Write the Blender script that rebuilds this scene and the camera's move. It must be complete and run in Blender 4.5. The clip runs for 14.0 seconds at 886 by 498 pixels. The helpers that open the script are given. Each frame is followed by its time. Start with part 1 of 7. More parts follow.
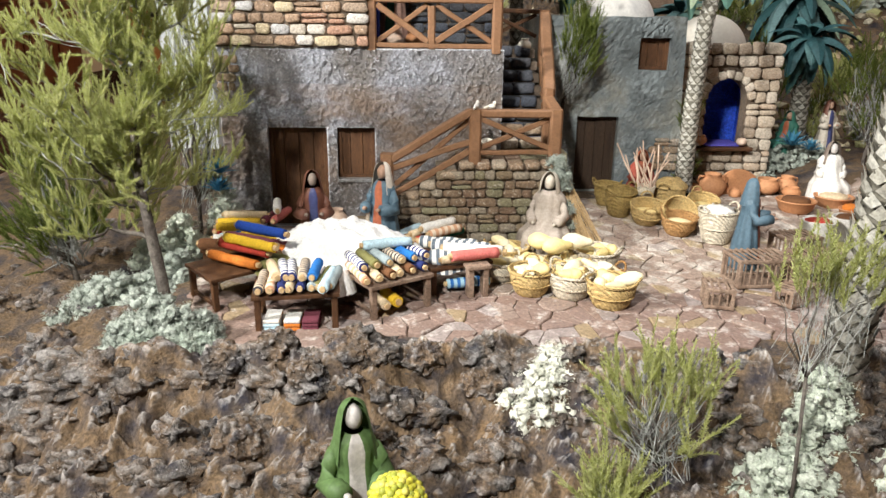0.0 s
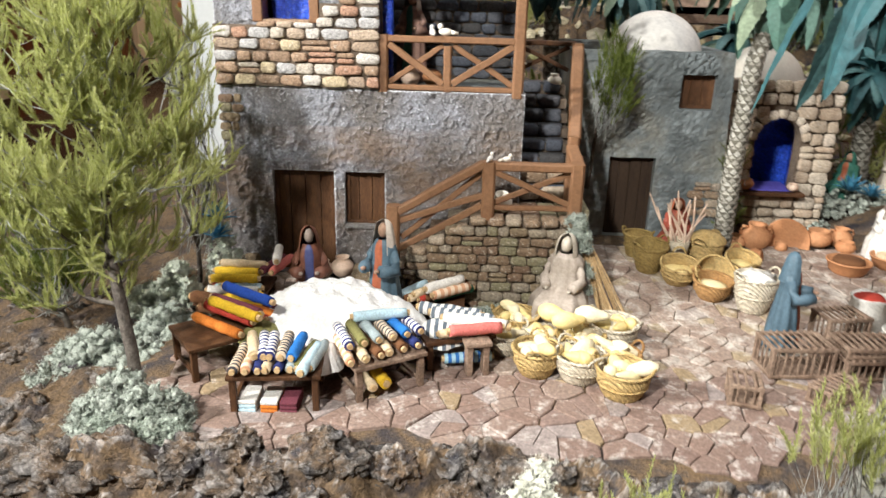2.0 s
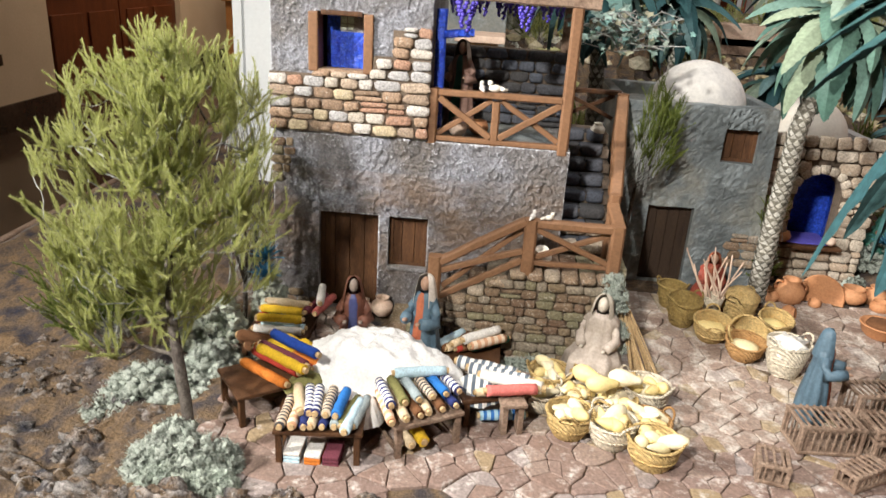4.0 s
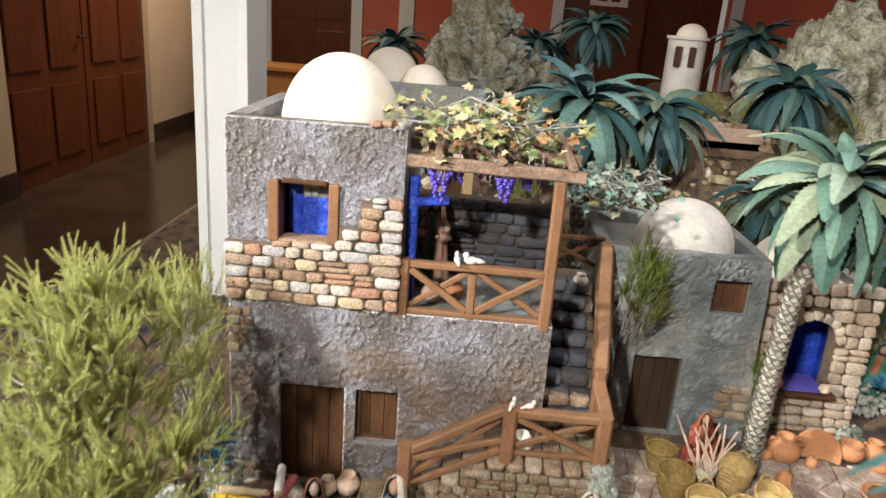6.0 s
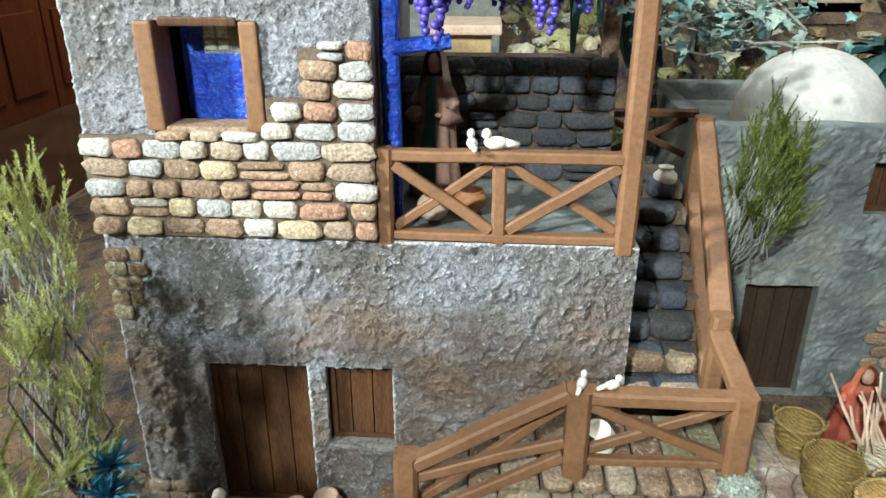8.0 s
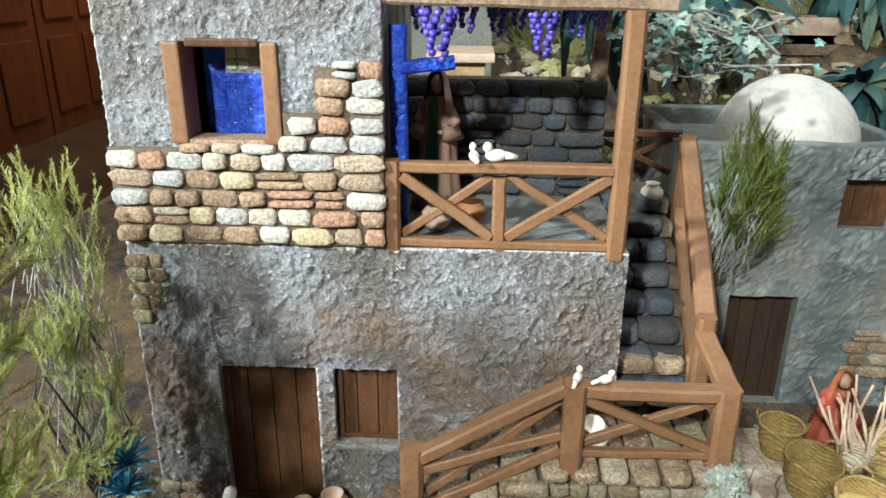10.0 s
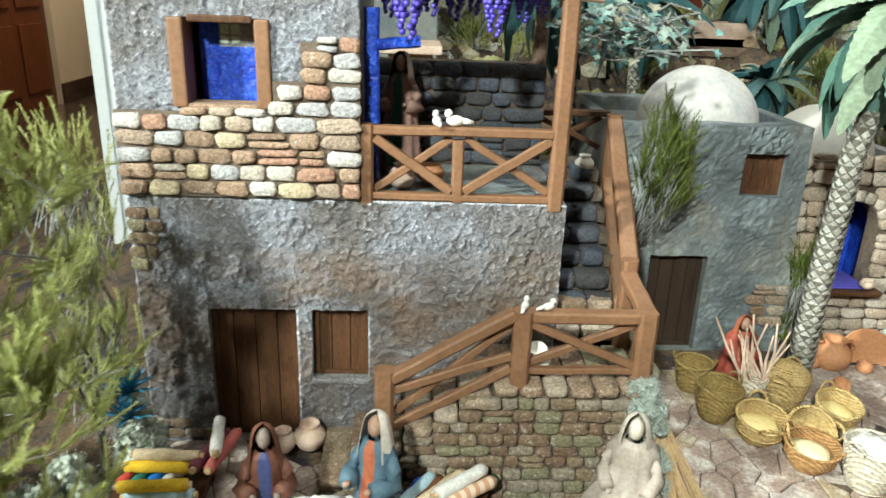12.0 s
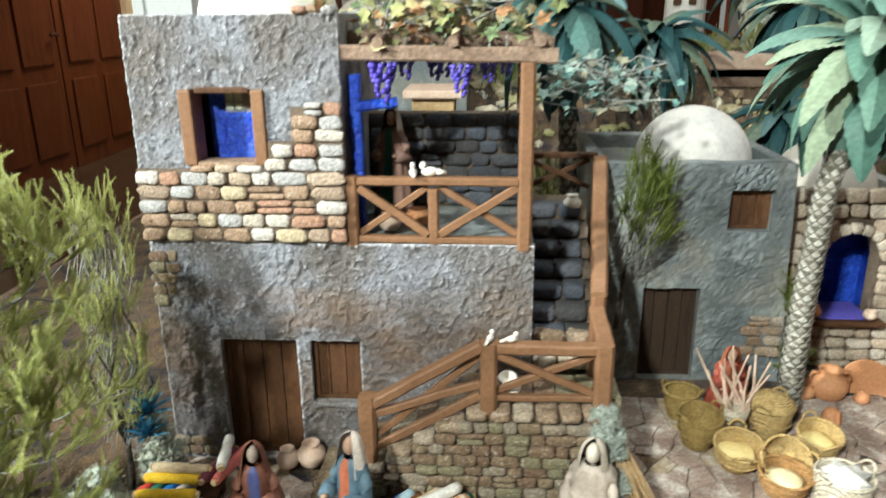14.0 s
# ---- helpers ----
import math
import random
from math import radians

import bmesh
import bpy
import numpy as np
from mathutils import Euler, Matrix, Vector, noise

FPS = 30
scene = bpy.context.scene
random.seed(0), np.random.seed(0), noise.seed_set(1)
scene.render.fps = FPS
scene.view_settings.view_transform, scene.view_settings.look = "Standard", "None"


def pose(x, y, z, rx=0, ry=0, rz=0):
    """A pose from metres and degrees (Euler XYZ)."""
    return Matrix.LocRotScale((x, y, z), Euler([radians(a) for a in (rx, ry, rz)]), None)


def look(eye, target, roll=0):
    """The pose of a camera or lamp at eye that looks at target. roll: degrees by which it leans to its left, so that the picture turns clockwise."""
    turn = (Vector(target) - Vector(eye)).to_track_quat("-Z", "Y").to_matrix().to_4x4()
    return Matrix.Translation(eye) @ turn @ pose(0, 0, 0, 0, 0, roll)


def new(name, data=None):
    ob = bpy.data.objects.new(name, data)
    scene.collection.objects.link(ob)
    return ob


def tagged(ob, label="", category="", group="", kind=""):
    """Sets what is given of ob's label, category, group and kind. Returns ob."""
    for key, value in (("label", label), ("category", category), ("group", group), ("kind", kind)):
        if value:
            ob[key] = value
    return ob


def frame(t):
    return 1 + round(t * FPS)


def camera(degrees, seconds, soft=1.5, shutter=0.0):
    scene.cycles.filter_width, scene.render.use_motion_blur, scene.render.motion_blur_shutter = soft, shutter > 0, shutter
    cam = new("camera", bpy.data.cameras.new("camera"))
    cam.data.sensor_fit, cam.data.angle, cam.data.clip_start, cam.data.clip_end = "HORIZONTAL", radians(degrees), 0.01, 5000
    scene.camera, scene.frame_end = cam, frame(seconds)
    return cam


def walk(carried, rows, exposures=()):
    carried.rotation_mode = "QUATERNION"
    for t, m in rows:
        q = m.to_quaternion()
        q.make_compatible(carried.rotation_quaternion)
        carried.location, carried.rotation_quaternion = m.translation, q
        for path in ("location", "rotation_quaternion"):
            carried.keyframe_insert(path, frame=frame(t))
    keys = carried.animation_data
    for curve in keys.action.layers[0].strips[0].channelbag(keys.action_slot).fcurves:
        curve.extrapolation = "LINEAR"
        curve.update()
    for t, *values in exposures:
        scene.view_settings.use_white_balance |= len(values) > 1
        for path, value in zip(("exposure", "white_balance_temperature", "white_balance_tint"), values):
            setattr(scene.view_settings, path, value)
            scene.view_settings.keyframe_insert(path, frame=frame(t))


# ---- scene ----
cam = camera(62.8, 14.0, shutter=0.5)
PATH = [
    (0, (-0.087, 0.007, 0.703), (0.012, 1.9, 0.065), 0.7),
    (0.5, (-0.109, 0.029, 0.709), (0.012, 1.921, 0.07), 0.9),
    (1, (-0.122, 0.063, 0.747), (-0.081, 1.962, 0.118), 1.0),
    (1.5, (-0.035, 0.146, 0.803), (0.009, 2.029, 0.13), 1.0),
    (2, (0.041, 0.205, 0.849), (-0.009, 2.085, 0.169), 1.5),
    (2.2, (0.06, 0.227, 0.855), (-0.019, 2.1, 0.157), 2.9),
    (4.3, (-0.016, 0.212, 1.07), (-0.13, 2.075, 0.352), 3.7),
    (4.5, (-0.01, 0.214, 1.099), (-0.074, 2.087, 0.4), 4.8),
    (5, (-0.015, 0.249, 1.202), (0.045, 2.148, 0.575), 5.1),
    (5.5, (-0.008, 0.355, 1.326), (-0.095, 2.252, 0.696), 3.5),
    (6, (-0.039, 0.494, 1.33), (-0.099, 2.391, 0.699), 4.4),
    (6.5, (-0.088, 0.733, 1.239), (-0.107, 2.608, 0.543), 4.4),
    (7, (-0.046, 0.933, 1.119), (-0.062, 2.769, 0.327), 2.7),
    (7.5, (-0.061, 1.107, 1.034), (-0.105, 2.92, 0.191), 4.7),
    (8, (-0.03, 1.172, 1.008), (-0.15, 3.008, 0.224), 0.0),
    (8.2, (-0.043, 1.205, 0.998), (-0.179, 3.035, 0.203), 0.6),
    (10.3, (-0.055, 1.064, 1.0), (-0.117, 2.937, 0.301), 0.4),
    (10.5, (-0.061, 1.052, 0.988), (-0.085, 2.921, 0.275), 0.9),
    (11, (-0.037, 0.993, 0.99), (0.02, 2.867, 0.295), 1.0),
    (11.5, (-0.038, 0.936, 0.976), (0.064, 2.808, 0.28), 1.0),
    (12, (-0.102, 0.862, 0.974), (-0.009, 2.738, 0.288), 2.1),
    (12.5, (-0.119, 0.836, 0.983), (-0.156, 2.714, 0.297), -0.6),
    (13, (-0.12, 0.826, 1.005), (-0.224, 2.69, 0.288), -0.9),
    (13.5, (-0.063, 0.813, 1.037), (-0.134, 2.677, 0.316), 0.0),
    (14, (0.1, 0.733, 1.054), (-0.021, 2.629, 0.428), -0.5),
]
walk(cam, [(t, look(eye, target, roll)) for t, eye, target, roll in PATH],
     [(0.0, 0.12, 6450, 11), (2.2, 0.10, 6450, 11), (5.0, 0.05, 6750, 14), (6.5, 0.15, 6800, 14), (8.0, 0.24, 5950, -1), (10.5, 0.24, 6100, -1), (12.7, 0.26, 6100, -3), (14.0, 0.24, 6200, 1)])

# ---- light ----
world = bpy.data.worlds.new("world")
scene.world = world
world.use_nodes = True
world.node_tree.nodes["Background"].inputs[0].default_value = (0.9, 0.86, 0.8, 1)
world.node_tree.nodes["Background"].inputs[1].default_value = 0.25


def area(name, eye, target, size, watts, colour, beam_angle=180):
    data = bpy.data.lights.new(name, "AREA")
    data.shape, data.size, data.energy, data.color = "DISK", size, watts, colour
    data.spread = radians(beam_angle)
    ob = new(name, data)
    ob.matrix_world = look(eye, target)
    return ob


area("key_spot", (-2.95, 0.34, 2.2), (0.6, 2.3, 0.45), 0.2, 54, (1.0, 0.98, 0.91), 84)
# Second key, an unseen lamp added to brighten the front and right side.
area("key_spot", (-1.2, -1.2, 2.9), (0.75, 2.1, 0.1), 0.2, 49, (1.0, 0.98, 0.90), 84)
# Added soft fill from above, no real fitting; lifts the shade and the hill.
area("fill_panel", (0.9, 2.5, 3.25), (0.9, 2.9, 0), 1.6, 48, (1.0, 0.99, 0.95))
# Unseen warm lamp added to brighten the far end of the hall.
area("hall_fill", (-2.4, 7.0, 3.0), (-2.4, 7.0, 0), 1.2, 85, (1.0, 0.88, 0.72))


# ---- materials ----
def grow(m, kind, **inputs):
    n = m.node_tree.nodes.new(kind)
    for key, value in inputs.items():
        n.inputs[key].default_value = value
    return n


def ramp(m, cols, mode="LINEAR"):
    n = m.node_tree.nodes.new("ShaderNodeValToRGB")
    r = n.color_ramp
    r.interpolation = mode
    while len(r.elements) < len(cols):
        r.elements.new(0.5)
    for i, c in enumerate(cols):
        lo, hi = (0.0, 1.0) if mode == "CONSTANT" else (0.3, 0.7)
        steps = len(cols) if mode == "CONSTANT" else max(1, len(cols) - 1)
        r.elements[i].position = lo + (hi - lo) * i / steps
        r.elements[i].color = (*c, 1)
    return n


def surf(name, cols, scale=8.0, fine=90.0, grain=0.35, rough=0.8, bump=0.5, depth=0.003, bscale=None, twist=0.0,
         rnd=None, island=None, share=0.7, stretch=(1, 1, 1), metal=0.0, gloss=0.3, local=False, dry=None, dat=(0.52, 0.60), wear_glint=None, wscale=40.0, wat=(0.55, 0.68)):
    """Two scales of colour, grain, relief; rnd: colours by object; island: colours by loose piece; a light or dark
    colour in spots serves as rubbed wear or painted highlight.
    """
    m = bpy.data.materials.new(name)
    m.use_nodes = True
    t = m.node_tree
    b = t.nodes["Principled BSDF"]
    b.inputs["Roughness"].default_value, b.inputs["Metallic"].default_value = rough, metal
    b.inputs["Specular IOR Level"].default_value = gloss
    if local:
        at = t.nodes.new("ShaderNodeTexCoord").outputs["Object"]
    else:
        at = t.nodes.new("ShaderNodeNewGeometry").outputs["Position"]
    mp = t.nodes.new("ShaderNodeMapping")
    mp.inputs["Scale"].default_value = stretch
    t.links.new(at, mp.inputs["Vector"])
    n1 = grow(m, "ShaderNodeTexNoise", Scale=scale, Detail=5.0, Roughness=0.6)
    n2 = grow(m, "ShaderNodeTexNoise", Scale=fine, Detail=4.0, Roughness=0.65)
    for n in (n1, n2):
        t.links.new(mp.outputs[0], n.inputs["Vector"])
    r = ramp(m, cols)
    t.links.new(n1.outputs["Fac"], r.inputs[0])
    colour = r.outputs[0]
    if rnd or island:
        src = t.nodes.new("ShaderNodeObjectInfo").outputs["Random"] if rnd else t.nodes.new("ShaderNodeNewGeometry").outputs["Random Per Island"]
        r2 = ramp(m, rnd or island, "CONSTANT")
        t.links.new(src, r2.inputs[0])
        mx = t.nodes.new("ShaderNodeMix")
        mx.data_type = "RGBA"
        mx.inputs[0].default_value = share
        t.links.new(colour, mx.inputs[6])
        t.links.new(r2.outputs[0], mx.inputs[7])
        colour = mx.outputs[2]
    if wear_glint:
        n4 = grow(m, "ShaderNodeTexNoise", Scale=wscale, Detail=6.0, Roughness=0.7)
        t.links.new(mp.outputs[0], n4.inputs["Vector"])
        w = t.nodes.new("ShaderNodeMapRange")
        w.inputs[1].default_value, w.inputs[2].default_value = wat
        t.links.new(n4.outputs["Fac"], w.inputs[0])
        mx = t.nodes.new("ShaderNodeMix")
        mx.data_type = "RGBA"
        t.links.new(w.outputs[0], mx.inputs[0])
        t.links.new(colour, mx.inputs[6])
        mx.inputs[7].default_value = (*wear_glint, 1)
        colour = mx.outputs[2]
    if dry:
        w = t.nodes.new("ShaderNodeMapRange")
        w.inputs[1].default_value, w.inputs[2].default_value = dat
        t.links.new(t.nodes.new("ShaderNodeNewGeometry").outputs["Pointiness"], w.inputs[0])
        mx = t.nodes.new("ShaderNodeMix")
        mx.data_type = "RGBA"
        t.links.new(w.outputs[0], mx.inputs[0])
        t.links.new(colour, mx.inputs[6])
        mx.inputs[7].default_value = (*dry, 1)
        colour = mx.outputs[2]
    g = t.nodes.new("ShaderNodeMapRange")
    g.inputs[1].default_value, g.inputs[2].default_value = 0.3, 0.7
    g.inputs[3].default_value, g.inputs[4].default_value = 1 - grain, 1 + grain * 0.6
    t.links.new(n2.outputs["Fac"], g.inputs[0])
    mul = t.nodes.new("ShaderNodeMix")
    mul.data_type, mul.blend_type = "RGBA", "MULTIPLY"
    mul.inputs[0].default_value = 1
    t.links.new(colour, mul.inputs[6])
    t.links.new(g.outputs[0], mul.inputs[7])
    t.links.new(mul.outputs[2], b.inputs["Base Color"])
    n3 = grow(m, "ShaderNodeTexNoise", Scale=bscale or fine, Detail=3.0, Roughness=0.6, Distortion=twist)
    t.links.new(mp.outputs[0], n3.inputs["Vector"])
    bp = grow(m, "ShaderNodeBump", Strength=bump, Distance=depth)
    t.links.new(n3.outputs["Fac"], bp.inputs["Height"])
    t.links.new(bp.outputs[0], b.inputs["Normal"])
    return m


STONES = [(0.50, 0.46, 0.41), (0.30, 0.195, 0.125), (0.40, 0.31, 0.235), (0.22, 0.14, 0.09), (0.52, 0.49, 0.46), (0.33, 0.215, 0.14), (0.45, 0.37, 0.24),
          (0.35, 0.19, 0.125), (0.38, 0.38, 0.39), (0.26, 0.175, 0.115), (0.45, 0.40, 0.34), (0.30, 0.22, 0.16)]
M = {}
M["plaster"] = surf("plaster", [(0.10, 0.095, 0.098), (0.15, 0.132, 0.122), (0.18, 0.175, 0.185), (0.28, 0.29, 0.335), (0.16, 0.16, 0.175)], 3.6, 150, 0.55, 0.45, 1.0, 0.007, 150, 1.0,
                    dry=(0.70, 0.72, 0.79), dat=(0.52, 0.61), gloss=0.5)
M["plaster_plain"] = surf("plaster_plain", [(0.16, 0.13, 0.10), (0.27, 0.26, 0.26), (0.36, 0.36, 0.38), (0.24, 0.23, 0.22)], 6, 150, 0.5, 0.65, 1.0, 0.008, 110, 1.5)


def wash(m, colour, z0, z1, scale, amount):
    """A brown wash brushed in a ragged band across a wall between two heights."""
    t = m.node_tree
    b = t.nodes["Principled BSDF"]
    src = b.inputs["Base Color"].links[0].from_socket
    geo = t.nodes.new("ShaderNodeNewGeometry")
    sep = t.nodes.new("ShaderNodeSeparateXYZ")
    t.links.new(geo.outputs["Position"], sep.inputs[0])
    mp = t.nodes.new("ShaderNodeMapping")
    mp.inputs["Scale"].default_value = (0.7, 1, 1.6)
    t.links.new(geo.outputs["Position"], mp.inputs["Vector"])
    n = grow(m, "ShaderNodeTexNoise", Scale=scale, Detail=7.0, Roughness=0.68)
    t.links.new(mp.outputs[0], n.inputs["Vector"])
    shape = t.nodes.new("ShaderNodeFloatCurve")
    shape.mapping.curves[0].points[0].location = (0, 0.2)
    shape.mapping.curves[0].points[1].location = (1, 0.0)
    shape.mapping.curves[0].points.new(0.35, 0.85)
    shape.mapping.curves[0].points.new(0.75, 1.0)
    span = t.nodes.new("ShaderNodeMapRange")
    span.inputs[1].default_value, span.inputs[2].default_value = z0, z1
    t.links.new(sep.outputs[2], span.inputs[0])
    t.links.new(span.outputs[0], shape.inputs["Value"])
    spot = t.nodes.new("ShaderNodeMapRange")
    spot.inputs[1].default_value, spot.inputs[2].default_value = 0.42, 0.60
    t.links.new(n.outputs["Fac"], spot.inputs[0])
    both = t.nodes.new("ShaderNodeMath")
    both.operation = "MULTIPLY"
    t.links.new(shape.outputs[0], both.inputs[0])
    t.links.new(spot.outputs[0], both.inputs[1])
    less = t.nodes.new("ShaderNodeMath")
    less.operation = "MULTIPLY"
    less.inputs[1].default_value = amount
    t.links.new(both.outputs[0], less.inputs[0])
    mx = t.nodes.new("ShaderNodeMix")
    mx.data_type = "RGBA"
    t.links.new(less.outputs[0], mx.inputs[0])
    t.links.new(src, mx.inputs[6])
    mx.inputs[7].default_value = (*colour, 1)
    t.links.new(mx.outputs[2], b.inputs["Base Color"])


wash(M["plaster"], (0.16, 0.10, 0.06), 0.14, 0.48, 5.0, 0.75)
M["stone"] = surf("stone", [(0.34, 0.27, 0.20), (0.6, 0.54, 0.47)], 45, 190, 0.55, 0.85, 1.0, 0.004, 140, wear_glint=(0.66, 0.63, 0.58), wscale=120, wat=(0.60, 0.72), rnd=STONES, share=0.88)
M["stone_mid"] = surf("stone_mid", [(0.22, 0.16, 0.11), (0.42, 0.34, 0.26)], 45, 190, 0.55, 0.85, 1.0, 0.004, 140, wear_glint=(0.56, 0.52, 0.46), wscale=110, wat=(0.55, 0.70),
                      rnd=[(0.34, 0.25, 0.17), (0.24, 0.16, 0.10), (0.42, 0.35, 0.27), (0.30, 0.20, 0.13), (0.38, 0.32, 0.26)], share=0.75)
M["stone_pale"] = surf("stone_pale", [(0.40, 0.33, 0.25), (0.56, 0.49, 0.40)], 45, 190, 0.5, 0.85, 1.0, 0.004, 140, wear_glint=(0.62, 0.57, 0.50), wscale=110, wat=(0.56, 0.70),
                       rnd=[(0.48, 0.40, 0.31), (0.40, 0.32, 0.24), (0.56, 0.49, 0.41), (0.44, 0.33, 0.24), (0.52, 0.46, 0.38), (0.36, 0.28, 0.21)], share=0.75)
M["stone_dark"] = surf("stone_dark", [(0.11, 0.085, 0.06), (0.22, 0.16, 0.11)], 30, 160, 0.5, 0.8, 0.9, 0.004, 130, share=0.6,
                       rnd=[(0.24, 0.18, 0.11), (0.16, 0.09, 0.055), (0.30, 0.26, 0.20), (0.20, 0.13, 0.08), (0.23, 0.22, 0.13)], wear_glint=(0.55, 0.50, 0.42), wscale=110, wat=(0.56, 0.7))
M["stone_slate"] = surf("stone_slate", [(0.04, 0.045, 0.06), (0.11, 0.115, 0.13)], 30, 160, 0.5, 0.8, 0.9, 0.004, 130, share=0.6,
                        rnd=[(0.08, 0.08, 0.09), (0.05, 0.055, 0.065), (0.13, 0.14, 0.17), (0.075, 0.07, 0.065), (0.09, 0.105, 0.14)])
M["mortar"] = surf("mortar", [(0.10, 0.075, 0.055), (0.17, 0.13, 0.10)], 40, 200, 0.4, 0.95, 0.8, 0.003)
M["wood"] = surf("wood", [(0.165, 0.083, 0.042), (0.25, 0.132, 0.070)], 7, 120, 0.22, 0.55, 0.4, 0.001, stretch=(1, 1, 1), gloss=0.35)
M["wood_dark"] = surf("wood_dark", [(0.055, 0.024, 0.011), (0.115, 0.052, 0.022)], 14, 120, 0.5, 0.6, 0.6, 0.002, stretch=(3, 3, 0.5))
M["wood_black"] = surf("wood_black", [(0.03, 0.018, 0.012), (0.06, 0.036, 0.022)], 14, 120, 0.5, 0.7, 0.6, 0.002, stretch=(3, 3, 0.5))
M["wood_old"] = surf("wood_old", [(0.16, 0.10, 0.07), (0.33, 0.24, 0.18)], 20, 140, 0.5, 0.8, 0.7, 0.002)
M["greyblue"] = surf("greyblue", [(0.10, 0.115, 0.12), (0.16, 0.185, 0.195), (0.23, 0.235, 0.215), (0.14, 0.168, 0.185)], 4.5, 80, 0.25, 0.6, 0.6, 0.004, 45, 1.5,
                     wear_glint=(0.38, 0.43, 0.45), wscale=11, wat=(0.53, 0.78))
M["white"] = surf("white", [(0.72, 0.67, 0.58), (0.82, 0.79, 0.72)], 9, 90, 0.08, 0.75, 0.2, 0.002)
# The grey end of this ramp paints vine-leaf shadow blotches on the small dome.
M["dome_grey"] = surf("dome_grey", [(0.74, 0.71, 0.67), (0.70, 0.68, 0.65), (0.52, 0.51, 0.51)], 9, 80, 0.15, 0.75, 0.3, 0.002)
M["blue"] = surf("blue", [(0.010, 0.03, 0.34), (0.04, 0.12, 0.72)], 25, 130, 0.6, 0.3, 1.0, 0.008, 80)
M["earth"] = surf("earth", [(0.026, 0.028, 0.044), (0.085, 0.066, 0.056), (0.17, 0.115, 0.068), (0.07, 0.064, 0.068)], 11, 150, 0.55, 0.95, 1.0, 0.005, 150,
                  wear_glint=(0.20, 0.13, 0.072), wscale=8, wat=(0.55, 0.66), dry=(0.50, 0.48, 0.47), dat=(0.53, 0.64))
PAVES = [(0.24, 0.16, 0.13), (0.30, 0.215, 0.18), (0.20, 0.13, 0.11), (0.27, 0.19, 0.16), (0.33, 0.25, 0.21), (0.23, 0.16, 0.14), (0.34, 0.26, 0.13), (0.25, 0.17, 0.14), (0.34, 0.31, 0.31), (0.22, 0.15, 0.125), (0.26, 0.18, 0.15), (0.24, 0.165, 0.14)]
# The pale spots on the paving are wet highlights painted into the colour.
M["paving"] = surf("paving", [(0.20, 0.135, 0.11), (0.30, 0.22, 0.185)], 16, 130, 0.35, 0.75, 0.7, 0.003, 90, share=0.55,
                   rnd=PAVES,
                   wear_glint=(0.66, 0.61, 0.57), wscale=26, wat=(0.53, 0.72))
M["paving_far"] = surf("paving_far", [(0.26, 0.19, 0.15), (0.42, 0.34, 0.28)], 16, 130, 0.4, 0.75, 0.8, 0.004, 90, share=0.5, island=PAVES, wear_glint=(0.66, 0.61, 0.55), wscale=18, wat=(0.48, 0.7))
M["rock"] = surf("rock", [(0.035, 0.036, 0.05), (0.10, 0.085, 0.075), (0.19, 0.13, 0.085), (0.075, 0.075, 0.09)], 14, 150, 0.6, 0.9, 1.0, 0.008, 150, 1.2, wear_glint=(0.40, 0.38, 0.37), wscale=190, wat=(0.58, 0.66), dry=(0.42, 0.40, 0.39), dat=(0.53, 0.65))
M["floor_tile"] = surf("floor_tile", [(0.035, 0.022, 0.014), (0.07, 0.045, 0.03)], 3, 30, 0.3, 0.18, 0.1, 0.001, gloss=0.5)
M["wall_beige"] = surf("wall_beige", [(0.55, 0.42, 0.28), (0.62, 0.49, 0.34)], 2, 60, 0.06, 0.85, 0.2, 0.001)
M["wall_coral"] = surf("wall_coral", [(0.50, 0.13, 0.08), (0.58, 0.17, 0.11)], 2, 60, 0.08, 0.85, 0.2, 0.001)
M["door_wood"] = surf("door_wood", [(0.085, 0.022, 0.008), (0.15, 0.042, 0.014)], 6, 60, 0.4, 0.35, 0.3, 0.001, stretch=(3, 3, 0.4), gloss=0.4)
M["pillar_white"] = surf("pillar_white", [(0.66, 0.70, 0.72), (0.74, 0.77, 0.78)], 4, 60, 0.05, 0.6, 0.1, 0.001)
M["ceiling"] = surf("ceiling", [(0.6, 0.56, 0.5), (0.68, 0.64, 0.58)], 2, 60, 0.05, 0.9, 0.1, 0.001)
M["bark"] = surf("bark", [(0.05, 0.04, 0.035), (0.17, 0.15, 0.13)], 30, 160, 0.5, 0.9, 1.0, 0.003)
M["leaf"] = surf("leaf", [(0.36, 0.40, 0.12), (0.52, 0.54, 0.24)], 9, 80, 0.2, 0.7, 0.1, 0.001, island=[(0.34, 0.37, 0.10), (0.44, 0.47, 0.16), (0.60, 0.61, 0.30), (0.38, 0.42, 0.14), (0.56, 0.57, 0.34)], share=0.6)
M["leaf_dark"] = surf("leaf_dark", [(0.10, 0.14, 0.025), (0.19, 0.23, 0.05)], 9, 80, 0.3, 0.7, 0.1, 0.001, island=[(0.08, 0.12, 0.02), (0.16, 0.20, 0.04), (0.24, 0.28, 0.08)], share=0.6)


